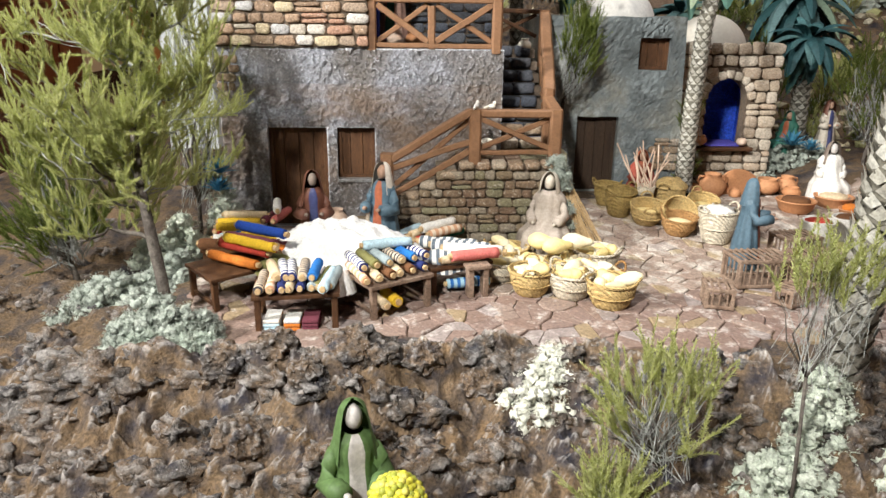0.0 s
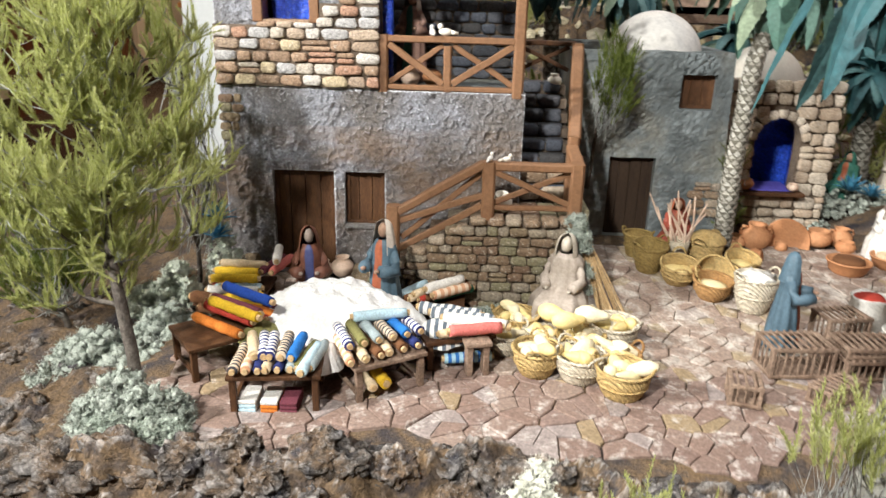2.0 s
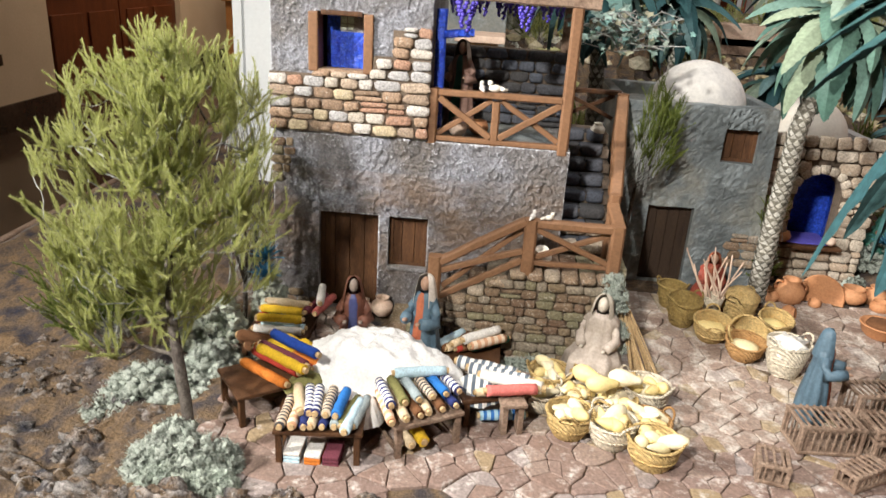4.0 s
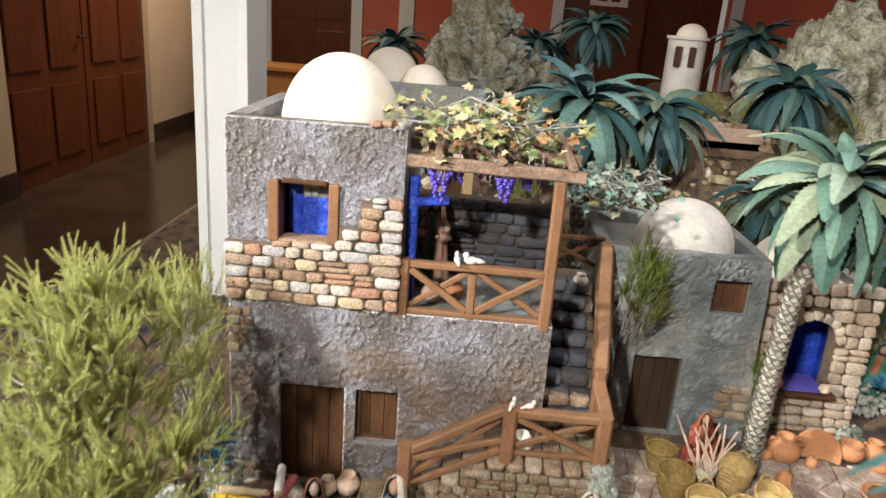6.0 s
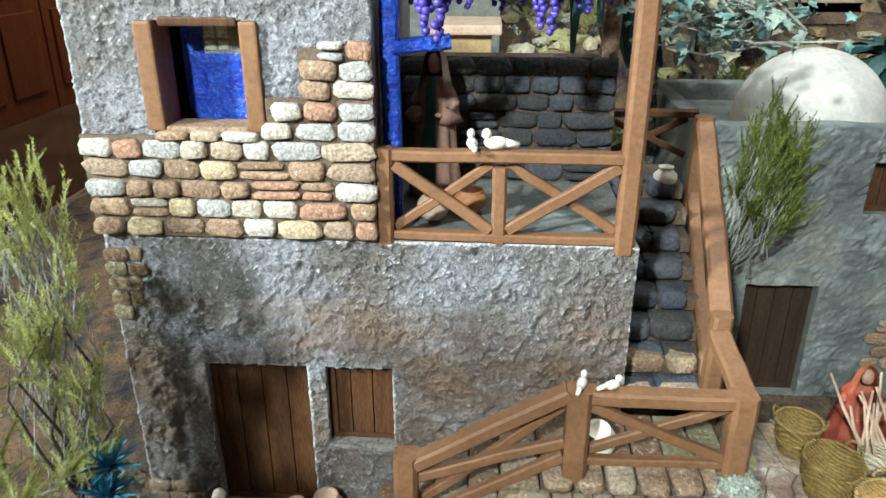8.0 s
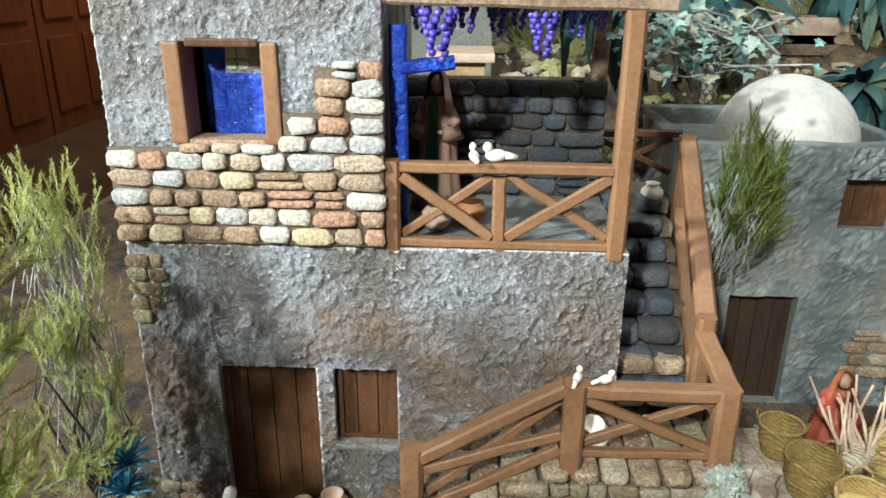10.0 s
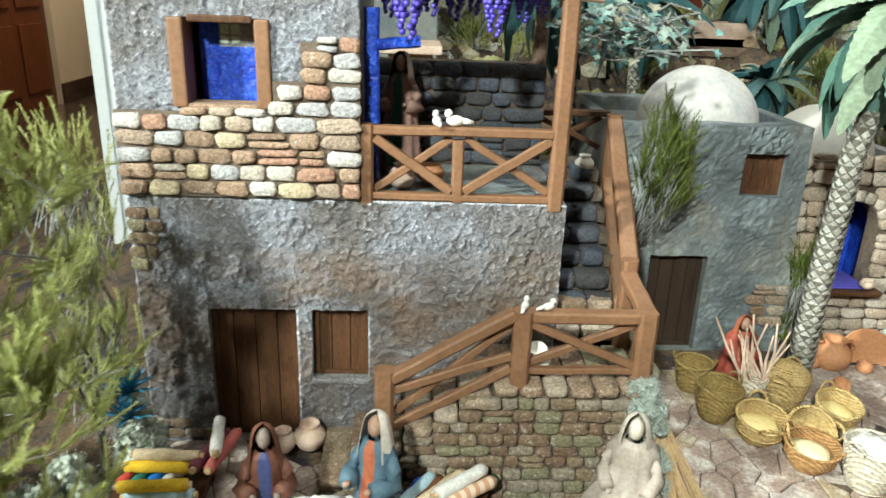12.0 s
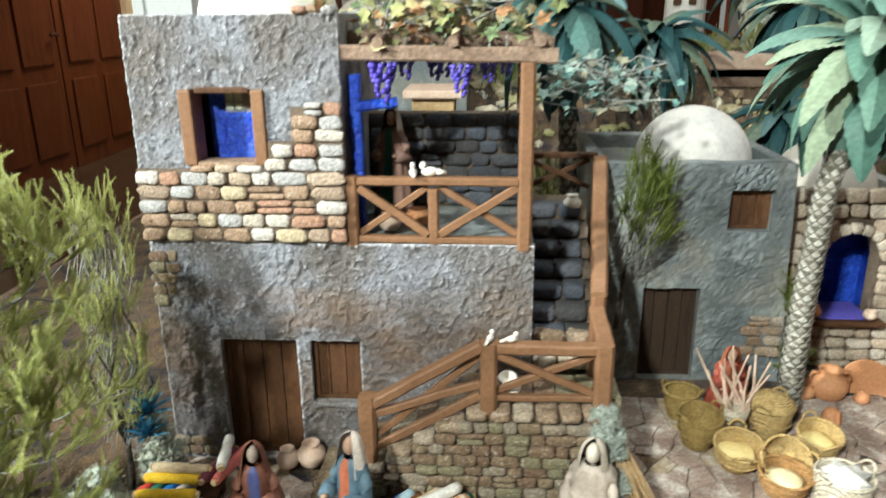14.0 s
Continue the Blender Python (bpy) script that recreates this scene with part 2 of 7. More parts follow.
def thin(m, amount):
    """Lets part of the light pass through a thin leaf."""
    t = m.node_tree
    b, out = t.nodes["Principled BSDF"], t.nodes["Material Output"]
    tr = t.nodes.new("ShaderNodeBsdfTranslucent")
    t.links.new(b.inputs["Base Color"].links[0].from_socket, tr.inputs["Color"])
    mx = t.nodes.new("ShaderNodeMixShader")
    mx.inputs[0].default_value = amount
    t.links.new(b.outputs[0], mx.inputs[1])
    t.links.new(tr.outputs[0], mx.inputs[2])
    t.links.new(mx.outputs[0], out.inputs["Surface"])


thin(M["leaf"], 0.45)
thin(M["leaf_dark"], 0.4)
M["lichen"] = surf("lichen", [(0.31, 0.355, 0.31), (0.45, 0.49, 0.44)], 20, 180, 0.4, 0.95, 1.0, 0.006, 130)
M["lichen_pale"] = surf("lichen_pale", [(0.36, 0.43, 0.37), (0.50, 0.55, 0.48)], 20, 180, 0.35, 0.95, 1.0, 0.006, 130)
M["lichen_mint"] = surf("lichen_mint", [(0.52, 0.58, 0.49), (0.66, 0.70, 0.61)], 20, 180, 0.35, 0.95, 1.0, 0.006, 130)
M["lichen_white"] = surf("lichen_white", [(0.68, 0.69, 0.60), (0.80, 0.80, 0.72)], 20, 180, 0.25, 0.95, 1.0, 0.006, 130)
M["palm"] = surf("palm", [(0.02, 0.12, 0.09), (0.05, 0.20, 0.14)], 10, 90, 0.3, 0.6, 0.5, 0.002, island=[(0.02, 0.11, 0.09), (0.05, 0.18, 0.12), (0.10, 0.27, 0.19), (0.04, 0.15, 0.13), (0.17, 0.30, 0.20)], share=0.6)
M["palm_blue"] = surf("palm_blue", [(0.012, 0.07, 0.08), (0.03, 0.13, 0.14)], 10, 90, 0.3, 0.6, 0.5, 0.002, island=[(0.012, 0.06, 0.07), (0.03, 0.12, 0.13), (0.08, 0.19, 0.20), (0.02, 0.09, 0.10)], share=0.6)
M["crag"] = surf("crag", [(0.13, 0.13, 0.09), (0.30, 0.30, 0.22), (0.48, 0.49, 0.40)], 10, 60, 0.55, 0.9, 1.0, 0.02, 30, dry=(0.55, 0.57, 0.48), dat=(0.51, 0.6))
M["scree"] = surf("scree", [(0.40, 0.34, 0.22), (0.55, 0.50, 0.36)], 12, 80, 0.4, 0.9, 0.8, 0.006, 50, island=[(0.52, 0.46, 0.32), (0.40, 0.34, 0.20), (0.62, 0.58, 0.46), (0.34, 0.36, 0.14), (0.30, 0.20, 0.12)], share=0.7)


# ---- building blocks ----
def thing(name, at, label, category, group="", kind=""):
    ob = new(name)
    ob.empty_display_size = 0.02
    ob.location = at
    return tagged(ob, label, category, group, kind)


def base_of(ob):
    p = Vector(ob.location)
    while ob.parent:
        ob = ob.parent
        p = p + Vector(ob.location)
    return p


def part(name, bm, material, parent=None, label="", smooth=False, at=None):
    """Links a bmesh, given in world coordinates, as one mesh; under parent it becomes a part of that thing."""
    me = bpy.data.meshes.new(name)
    off = base_of(parent) if parent else Vector((0, 0, 0))
    own = Vector(at) if at is not None else off
    bmesh.ops.translate(bm, verts=bm.verts, vec=-own)
    bm.normal_update()
    bm.to_mesh(me)
    bm.free()
    for mt in material if isinstance(material, (list, tuple)) else [material]:
        me.materials.append(mt)
    if smooth:
        me.polygons.foreach_set("use_smooth", [True] * len(me.polygons))
    ob = new(name, me)
    ob.location = own - off
    if parent:
        ob.parent = parent
    if label:
        ob["label"] = label
    return ob


def box(bm, x0, x1, y0, y1, z0, z1, bevel=0.0, mi=0):
    r = bmesh.ops.create_cube(bm, size=1, matrix=Matrix.Translation(((x0 + x1) / 2, (y0 + y1) / 2, (z0 + z1) / 2)) @ Matrix.Diagonal((x1 - x0, y1 - y0, z1 - z0, 1)))
    vs = r["verts"]
    if mi:
        for f in {f for v in vs for f in v.link_faces}:
            f.material_index = mi
    if bevel:
        bmesh.ops.bevel(bm, geom=list({e for v in vs for e in v.link_edges}), offset=bevel, segments=2, affect="EDGES", profile=0.6)
    return bm


def boxm(x0, x1, y0, y1, z0, z1, bevel=0.0):
    return box(bmesh.new(), x0, x1, y0, y1, z0, z1, bevel)


def beam(bm, a, b, w, h, bevel=0.003, up=(0, 0, 1), rough=0.0, seed=0):
    """A squared timber from a to b, w wide and h high, with worn edges."""
    a, b, up = Vector(a), Vector(b), Vector(up)
    d = (b - a).normalized()
    if abs(d.dot(up)) > 0.95:
        up = Vector((0, 1, 0))
    s = d.cross(up).normalized()
    u = s.cross(d).normalized()
    rng = random.Random(seed)
    n = 5
    rings = []
    c = min(w, h) * 0.18 if bevel else 0
    for i in range(n + 1):
        p = a.lerp(b, i / n) + (s * rng.uniform(-1, 1) + u * rng.uniform(-1, 1)) * rough
        k = 1 + rng.uniform(-1, 1) * rough * 8
        ring = [(-w / 2, -h / 2 + c), (-w / 2, h / 2 - c), (-w / 2 + c, h / 2), (w / 2 - c, h / 2), (w / 2, h / 2 - c), (w / 2, -h / 2 + c), (w / 2 - c, -h / 2), (-w / 2 + c, -h / 2)]
        rings.append([bm.verts.new(p + s * x * k + u * y * k) for x, y in ring])
    for r0, r1 in zip(rings, rings[1:]):
        for i in range(8):
            bm.faces.new((r0[i], r0[(i + 1) % 8], r1[(i + 1) % 8], r1[i]))
    bm.faces.new(rings[0][::-1])
    bm.faces.new(rings[-1])
    return bm


def tube(bm, pts, radii, n=8, caps=True, mi=0):
    pts = [Vector(p) for p in pts]
    rings = []
    for i, p in enumerate(pts):
        d = (pts[min(i + 1, len(pts) - 1)] - pts[max(i - 1, 0)]).normalized()
        s = d.cross(Vector((0.13, 0.31, 0.94)))
        s = (s if s.length > 1e-3 else d.cross(Vector((1, 0, 0)))).normalized()
        u = s.cross(d)
        r = radii[i] if isinstance(radii, (list, tuple)) else radii
        rings.append([bm.verts.new(p + (s * math.cos(a) + u * math.sin(a)) * r) for a in (2 * math.pi * k / n for k in range(n))])
    fs = []
    for r0, r1 in zip(rings, rings[1:]):
        for i in range(n):
            fs.append(bm.faces.new((r0[i], r1[i], r1[(i + 1) % n], r0[(i + 1) % n])))
    if caps and n > 2:
        fs += [bm.faces.new(rings[0]), bm.faces.new(rings[-1][::-1])]
    for f in fs:
        f.material_index = mi
    return bm


def lathe(bm, profile, at=(0, 0, 0), n=20, mi=0, wob=0.0, seed=0):
    """Turns (radius, height) pairs about the upright axis through at."""
    rng = random.Random(seed)
    ph = rng.uniform(0, 6)
    at = Vector(at)
    rings = []
    for r, z in profile:
        if r < 1e-5:
            rings.append([bm.verts.new(at + Vector((0, 0, z)))])
        else:
            rings.append([bm.verts.new(at + Vector((r * (1 + wob * math.sin(2 * a + ph)) * math.cos(a), r * (1 + wob * math.cos(3 * a + ph)) * math.sin(a), z))) for a in (2 * math.pi * k / n for k in range(n))])
    for r0, r1 in zip(rings, rings[1:]):
        for i in range(n):
            j = (i + 1) % n
            if len(r0) == 1 and len(r1) == 1:
                continue
            if len(r0) == 1:
                f = bm.faces.new((r0[0], r1[j], r1[i]))
            elif len(r1) == 1:
                f = bm.faces.new((r0[i], r0[j], r1[0]))
            else:
                f = bm.faces.new((r0[i], r0[j], r1[j], r1[i]))
            f.material_index = mi
    return bm


def blob(bm, at, size, rough=0.15, freq=2.0, sub=2, seed=0, mi=0):
    r = bmesh.ops.create_icosphere(bm, subdivisions=sub, radius=1)
    at, size, off = Vector(at), Vector(size), Vector((seed * 3.7, seed * 1.3, seed * 2.1))
    for v in r["verts"]:
        k = 1 + rough * noise.noise(v.co * freq + off) * 1.6
        v.co = at + Vector((v.co.x * size.x, v.co.y * size.y, v.co.z * size.z)) * k
    if mi:
        for f in {f for v in r["verts"] for f in v.link_faces}:
            f.material_index = mi
    return bm


def wall_holes(bm, x0, x1, z0, z1, y0, y1, holes, step=0.0, relief=0.0):
    """An upright wall facing -y between y0 and y1, with openings (x0, x1, z0, z1) cut through it."""
    xs = sorted({x0, x1, *(v for h in holes for v in h[:2])})
    zs = sorted({z0, z1, *(v for h in holes for v in h[2:])})
    if step:
        xs, zs = (sorted({*e, *(float(v) for v in np.arange(e[0], e[-1], step) if min(abs(v - w) for w in e) > step * 0.5)}) for e in (xs, zs))
    made = {}

    def v(i, k, y):
        key = (i, k, y)
        if key not in made:
            made[key] = bm.verts.new((xs[i], y, zs[k]))
        return made[key]

    def solid(i, k):
        if not (0 <= i < len(xs) - 1 and 0 <= k < len(zs) - 1):
            return False
        cx, cz = (xs[i] + xs[i + 1]) / 2, (zs[k] + zs[k + 1]) / 2
        return not any(h[0] < cx < h[1] and h[2] < cz < h[3] for h in holes)

    for i in range(len(xs) - 1):
        for k in range(len(zs) - 1):
            if not solid(i, k):
                continue
            bm.faces.new((v(i, k, y0), v(i + 1, k, y0), v(i + 1, k + 1, y0), v(i, k + 1, y0)))
            bm.faces.new((v(i, k, y1), v(i, k + 1, y1), v(i + 1, k + 1, y1), v(i + 1, k, y1)))
            m = 1 if relief else 0
            if not solid(i - 1, k):
                bm.faces.new((v(i, k, y0), v(i, k + 1, y0), v(i, k + 1, y1), v(i, k, y1))).material_index = m
            if not solid(i + 1, k):
                bm.faces.new((v(i + 1, k, y0), v(i + 1, k, y1), v(i + 1, k + 1, y1), v(i + 1, k + 1, y0))).material_index = m
            if not solid(i, k - 1):
                bm.faces.new((v(i, k, y0), v(i, k, y1), v(i + 1, k, y1), v(i + 1, k, y0))).material_index = m
            if not solid(i, k + 1):
                bm.faces.new((v(i, k + 1, y0), v(i + 1, k + 1, y0), v(i + 1, k + 1, y1), v(i, k + 1, y1))).material_index = m
    if relief:
        for (i, k, y), w in made.items():
            if y == y0:
                p = Vector((w.co.x, 0, w.co.z))
                q = Vector((p.x * 115 + 2.6 * noise.noise(p * 40), 0.5, p.z * 75 + 2.6 * noise.noise(p * 40 + Vector((7, 0, 0)))))
                stroke = max(0.0, 1 - abs(noise.noise(q)) * 3.0)
                w.co.y -= relief * (stroke * (0.6 + 0.6 * noise.noise(p * 25)) + 0.6 * noise.noise(p * 60)) + 0.003 * noise.noise(p * 7)
    return bm


def stone_mesh(seed):
    """A unit block with rounded corners and a pillowed face towards -y; x, z from -0.5 to 0.5, y from -1 (face) to 0."""
    rng = random.Random(seed)
    out = []
    for x, z in ((-0.5, -0.27), (-0.5, 0.27), (-0.37, 0.5), (0.37, 0.5), (0.5, 0.27), (0.5, -0.27), (0.37, -0.5), (-0.37, -0.5)):
        out.append((x + rng.uniform(-0.05, 0.05), z + rng.uniform(-0.09, 0.09)))
    bm = bmesh.new()
    rings = []
    for k, y in ((0.97, 0.0), (1.0, -0.5), (0.91, -0.85), (0.62, -1.0)):
        rings.append([bm.verts.new((x * k, y + rng.uniform(-0.06, 0.06) * (y < -0.6), z * k)) for x, z in out])
    for r0, r1 in zip(rings, rings[1:]):
        for i in range(8):
            bm.faces.new((r0[i], r1[i], r1[(i + 1) % 8], r0[(i + 1) % 8]))
    bm.faces.new(rings[-1])
    bm.normal_update()
    bmesh.ops.recalc_face_normals(bm, faces=bm.faces)
    me = bpy.data.meshes.new("stone")
    bm.to_mesh(me)
    bm.free()
    me.polygons.foreach_set("use_smooth", [True] * len(me.polygons))
    return me


STONE_SHAPES = {}


def stone(parent, x, y, z, w, d, h, material, turn=0.0, tilt=0.0, seed=0, name="stone"):
    """One stone: face centre line at (x, y, z), w wide, standing d proud of y, h high."""
    key = (seed % 8, material.name)
    if key not in STONE_SHAPES:
        STONE_SHAPES[key] = stone_mesh(seed % 8)
        STONE_SHAPES[key].materials.append(material)
    ob = new(name, STONE_SHAPES[key])
    ob.parent = parent
    ob.matrix_basis = Matrix.Translation(Vector((x, y, z)) - base_of(parent)) @ Euler((0, radians(tilt), radians(turn))).to_matrix().to_4x4() @ Matrix.Diagonal((w, d, h, 1))
    return ob


def course(parent, x0, x1, y, z, h, material, rng, w=(0.035, 0.065), d=0.012, gap=0.0025, split=0.12, turn=0.0):
    """One row of stones from x0 to x1; now and then a stone is two thin ones."""
    x = x0
    while x < x1 - 0.012:
        ww = rng.uniform(*w)
        if x1 - x - ww < w[0] * 0.6:
            ww = x1 - x
        k = rng.randrange(99)
        dd = d * rng.uniform(0.7, 1.25)
        if rng.random() < split:
            for s in (-1, 1):
                stone(parent, x + ww / 2, y, z + h / 2 + s * h * 0.25, ww - gap, dd, h / 2 - gap, material, turn, rng.uniform(-2, 2), k + s)
        else:
            stone(parent, x + ww / 2, y, z + h / 2 + rng.uniform(-1, 1) * h * 0.03, ww - gap, dd, h * rng.uniform(0.9, 1.04) - gap, material, turn, rng.uniform(-2, 2), k)
        x += ww


def smooth01(v):
    v = min(1.0, max(0.0, v))
    return v * v * (3 - 2 * v)


# ---- room ----
FLOOR = -0.15
part("floor", boxm(-3.4, 5.2, -2.5, 11.2, FLOOR - 0.1, FLOOR), M["floor_tile"], label="")
tagged(bpy.data.objects["floor"], "polished dark brown stone floor of the hall", "floor", kind="structure")
ROOM = ((-3.2, 5.0), (-2.3, 11.0), 3.4)
tagged(part("ceiling", boxm(-3.4, 5.2, -2.5, 11.2, 3.4, 3.5), M["ceiling"]), "plain pale ceiling of the hall", "ceiling", kind="structure")
wl = thing("wall_left", (-3.2, 4.3, FLOOR), "beige painted hall wall with a dark stone skirting", "wall", kind="structure")
bm = bmesh.new()
for y0, y1 in ((-2.3, 5.3), (7.5, 11.0)):
    box(bm, -3.4, -3.2, y0, y1, FLOOR, 3.4)
box(bm, -3.4, -3.2, 5.3, 7.5, 2.3, 3.4)
part("wall_panel", bm, M["wall_beige"], wl)
bm = bmesh.new()
for y0, y1 in ((-2.3, 5.3), (7.5, 11.0)):
    box(bm, -3.2, -3.18, y0, y1, FLOOR, 0.03)
part("baseboard", bm, M["floor_tile"], wl, "dark stone skirting")
bm = bmesh.new()
box(bm, -3.2, -3.188, 4.62, 4.74, 0.28, 0.35, 0.003)
part("wall_socket", bm, M["floor_tile"], wl, "dark grey wall socket plate")
dr = thing("door_1", (-3.25, 6.4, FLOOR), "closed double door of dark reddish panelled wood", "door", kind="structure")
for k, (y0, y1) in enumerate(((5.3, 6.39), (6.41, 7.5))):
    bm = boxm(-3.32, -3.25, y0, y1, FLOOR, 2.3, 0.004)
    leaf = part("door_leaf", bm, M["door_wood"], dr)
    for z0, z1 in ((0.0, 0.55), (0.68, 1.25), (1.38, 2.15)):
        for a, b in ((0.1, 0.5), (0.6, 1.0)):
            part("panel", boxm(-3.25, -3.235, y0 + a, y0 + b, z0, z1, 0.006), M["door_wood"], leaf)
    if k == 0:
        bm = bmesh.new()
        tube(bm, [(-3.25, 6.33, 0.9), (-3.2, 6.33, 0.9), (-3.2, 6.24, 0.9)], 0.012, 8)
        part("door_handle", bm, M["floor_tile"], leaf, "dark metal handle")
wb = thing("wall_back", (1.0, 11.0, FLOOR), "coral red hall wall with pale door surrounds", "wall", kind="structure")
bm = bmesh.new()
wall_holes(bm, -3.2, 5.0, FLOOR, 3.4, 10.8, 11.0, [(-2.95, -1.85, FLOOR, 2.3), (1.0, 3.2, FLOOR, 2.3)])
part("wall_panel", bm, M["wall_coral"], wb)
for x0, x1 in ((-3.1, -2.95), (-1.85, -1.7), (0.85, 1.0), (3.2, 3.35), (-1.2, -1.0)):
    part("door_surround", boxm(x0, x1, 10.76, 10.8, FLOOR, 2.45, 0.004), M["pillar_white"], wb, "pale grey stone surround")
# Backdrop added to close the opening; dark colour replaces an unlit passage.
part("passage_back", boxm(0.8, 3.4, 11.9, 12.0, FLOOR, 2.6), M["door_wood"], wb, "added dark backdrop, the passage's gloom put into its colour")
db = thing("door_2", (-2.4, 10.85, FLOOR), "closed dark red-brown panelled wooden door", "door", kind="structure")
leaf = part("door_leaf", boxm(-2.95, -1.85, 10.85, 10.92, FLOOR, 2.3, 0.004), M["door_wood"], db)
for z0, z1 in ((0.0, 0.9), (1.05, 2.15)):
    for x0, x1 in ((-2.85, -2.45), (-2.35, -1.95)):
        part("panel", boxm(x0, x1, 10.835, 10.85, z0, z1, 0.006), M["door_wood"], leaf)
dc = thing("door_3", (2.1, 10.85, FLOOR), "half-open dark wooden door leaf in a passage", "door", kind="structure")
leaf = part("door_leaf", boxm(1.0, 2.1, 10.88, 10.94, FLOOR, 2.3, 0.004), M["door_wood"], dc)
sign = part("notice", boxm(1.35, 1.85, 10.855, 10.875, 1.5, 1.75, 0.003), M["white"], leaf, "pale notice with two dark bars")
bm = boxm(1.45, 1.57, 10.848, 10.855, 1.56, 1.69)
box(bm, 1.62, 1.74, 10.848, 10.855, 1.56, 1.69)
part("bar", bm, M["wood_dark"], sign)
tagged(part("wall_right", boxm(5.0, 5.2, -2.3, 11.0, FLOOR, 3.4), M["wall_coral"]), "coral red painted hall wall", "wall", kind="structure")
tagged(part("wall_front", boxm(-3.2, 5.0, -2.5, -2.3, FLOOR, 3.4), M["wall_beige"]), "beige painted hall wall", "wall", kind="structure")
pl = thing("pillar", (-1.04, 3.52, FLOOR), "white painted square pillar with slim edge mouldings", "pillar", kind="structure")
part("shaft", boxm(-1.17, -0.955, 3.4, 3.66, FLOOR, 3.4, 0.006), M["pillar_white"], pl)
for x in (-1.172, -0.993):
    part("moulding", boxm(x, x + 0.04, 3.385, 3.4, FLOOR, 3.4, 0.004), M["pillar_white"], pl)
M["bench_wood"] = surf("bench_wood", [(0.30, 0.13, 0.04), (0.40, 0.18, 0.06)], 6, 60, 0.3, 0.4, 0.2, 0.001, stretch=(0.5, 3, 3))
ch = thing("wooden_chest", (-2.4, 8.3, FLOOR), "light orange-brown wooden chest by the wall", "chest")
part("body", boxm(-2.95, -1.85, 8.05, 8.55, FLOOR, 0.58, 0.008), M["bench_wood"], ch)
part("lid", boxm(-2.98, -1.82, 8.02, 8.57, 0.58, 0.63, 0.008), M["bench_wood"], ch)


# ---- diorama ground ----
def ridge(x, y, f):
    p = Vector((x * f, y * f, 0.37))
    return noise.noise(p) + 0.5 * noise.noise(p * 2.1) + 0.25 * noise.noise(p * 4.3)


def gz(x, y, fine=True):
    edge = 1.345 + 0.03 * math.sin(x * 5.1) + 0.02 * math.sin(x * 13 + 1)
    edge -= 0.13 * smooth01((x - 0.1) / 0.4) * smooth01((0.9 - x) / 0.3)
    flat = 0.014 + 0.035 * smooth01((y - 1.9) / 0.5)
    z = flat
    rocky = 0.0
    d = edge - y
    if d > 0:
        z = flat + 0.045 * math.exp(-((d - 0.07) / 0.05) ** 2) - 0.52 * max(0, d - 0.06)
        rocky = smooth01(d / 0.05)
    left = smooth01((-0.62 - x) / 0.3)
    if left > 0:
        z -= left * 0.05 * smooth01((2.6 - y) / 0.8)
        z -= 0.06 * smooth01((-1.0 - x) / 0.7)
        rocky = max(rocky, left * (0.75 if y < 2.0 else 0.35))
    back = smooth01((y - 2.95) / 1.7) * smooth01((x + 1.0) / 0.5)
    z += back * (0.64 + 0.15 * ridge(x, y, 0.8))
    right = smooth01((x - 1.32) / 0.25) * smooth01((y - 1.9) / 0.5)
    z += right * 0.07
    rocky = max(rocky, back * 0.9, right * 0.3, 0.4 * smooth01((y - 2.7) / 0.3))
    if rocky > 0 and fine:
        n = noise.noise(Vector((x * 9, y * 9, 1.7)))
        rg = 1 - abs(noise.noise(Vector((x * 15, y * 15, 4.1)))) * 2
        lump = noise.noise(Vector((x * 34, y * 34, 9.0)))
        crag = 1 - abs(noise.noise(Vector((x * 38 + 1.5 * n, y * 38, 5.5)))) * 2.4
        grit = abs(noise.noise(Vector((x * 95, y * 95, 2.0))))
        z += rocky * (0.030 * n + 0.022 * rg + 0.018 * lump + 0.014 * crag + 0.006 * (0.5 - 2.0 * grit) + 0.004 * noise.noise(Vector((x * 170, y * 170, 3.0))))
    return max(z, FLOOR + 0.004)


def sheet(xs, ys):
    bm = bmesh.new()
    rows = [[bm.verts.new((x, y, gz(x, y))) for x in xs] for y in ys]
    for r0, r1 in zip(rows, rows[1:]):
        for i in range(len(xs) - 1):
            bm.faces.new((r0[i], r0[i + 1], r1[i + 1], r1[i]))
    edge = [rows[0], [r[-1] for r in rows], rows[-1][::-1], [r[0] for r in rows][::-1]]
    for line in edge:
        low = [bm.verts.new((v.co.x, v.co.y, FLOOR)) for v in line]
        for i in range(len(line) - 1):
            bm.faces.new((line[i + 1], line[i], low[i], low[i + 1]))
    return bm


xs = list(np.arange(-1.78, -0.9, 0.02)) + list(np.arange(-0.9, 1.4, 0.0055)) + list(np.arange(1.4, 3.6, 0.035))
ys = list(np.arange(0.78, 1.5, 0.0055)) + list(np.arange(1.5, 2.4, 0.02)) + list(np.arange(2.4, 7.6, 0.045))
tagged(part("ground", sheet(xs, ys), M["earth"], smooth=True), "brown modelled earth and rough rock with pale dry-brushed ridges", "ground", kind="structure")
bm = bmesh.new()
beam(bm, (-1.8, 0.7, -0.05), (-1.8, 7.6, -0.05), 0.03, 0.1)
tagged(part("platform_edge", bm, M["wood_old"], at=(-1.8, 4, FLOOR)), "pale wooden edging board along the display platform", "edging", kind="structure")

# ---- main house ----
HX0, HX1, HY, HT, HB = -0.635, 0.2, 2.2, 0.58, 2.7
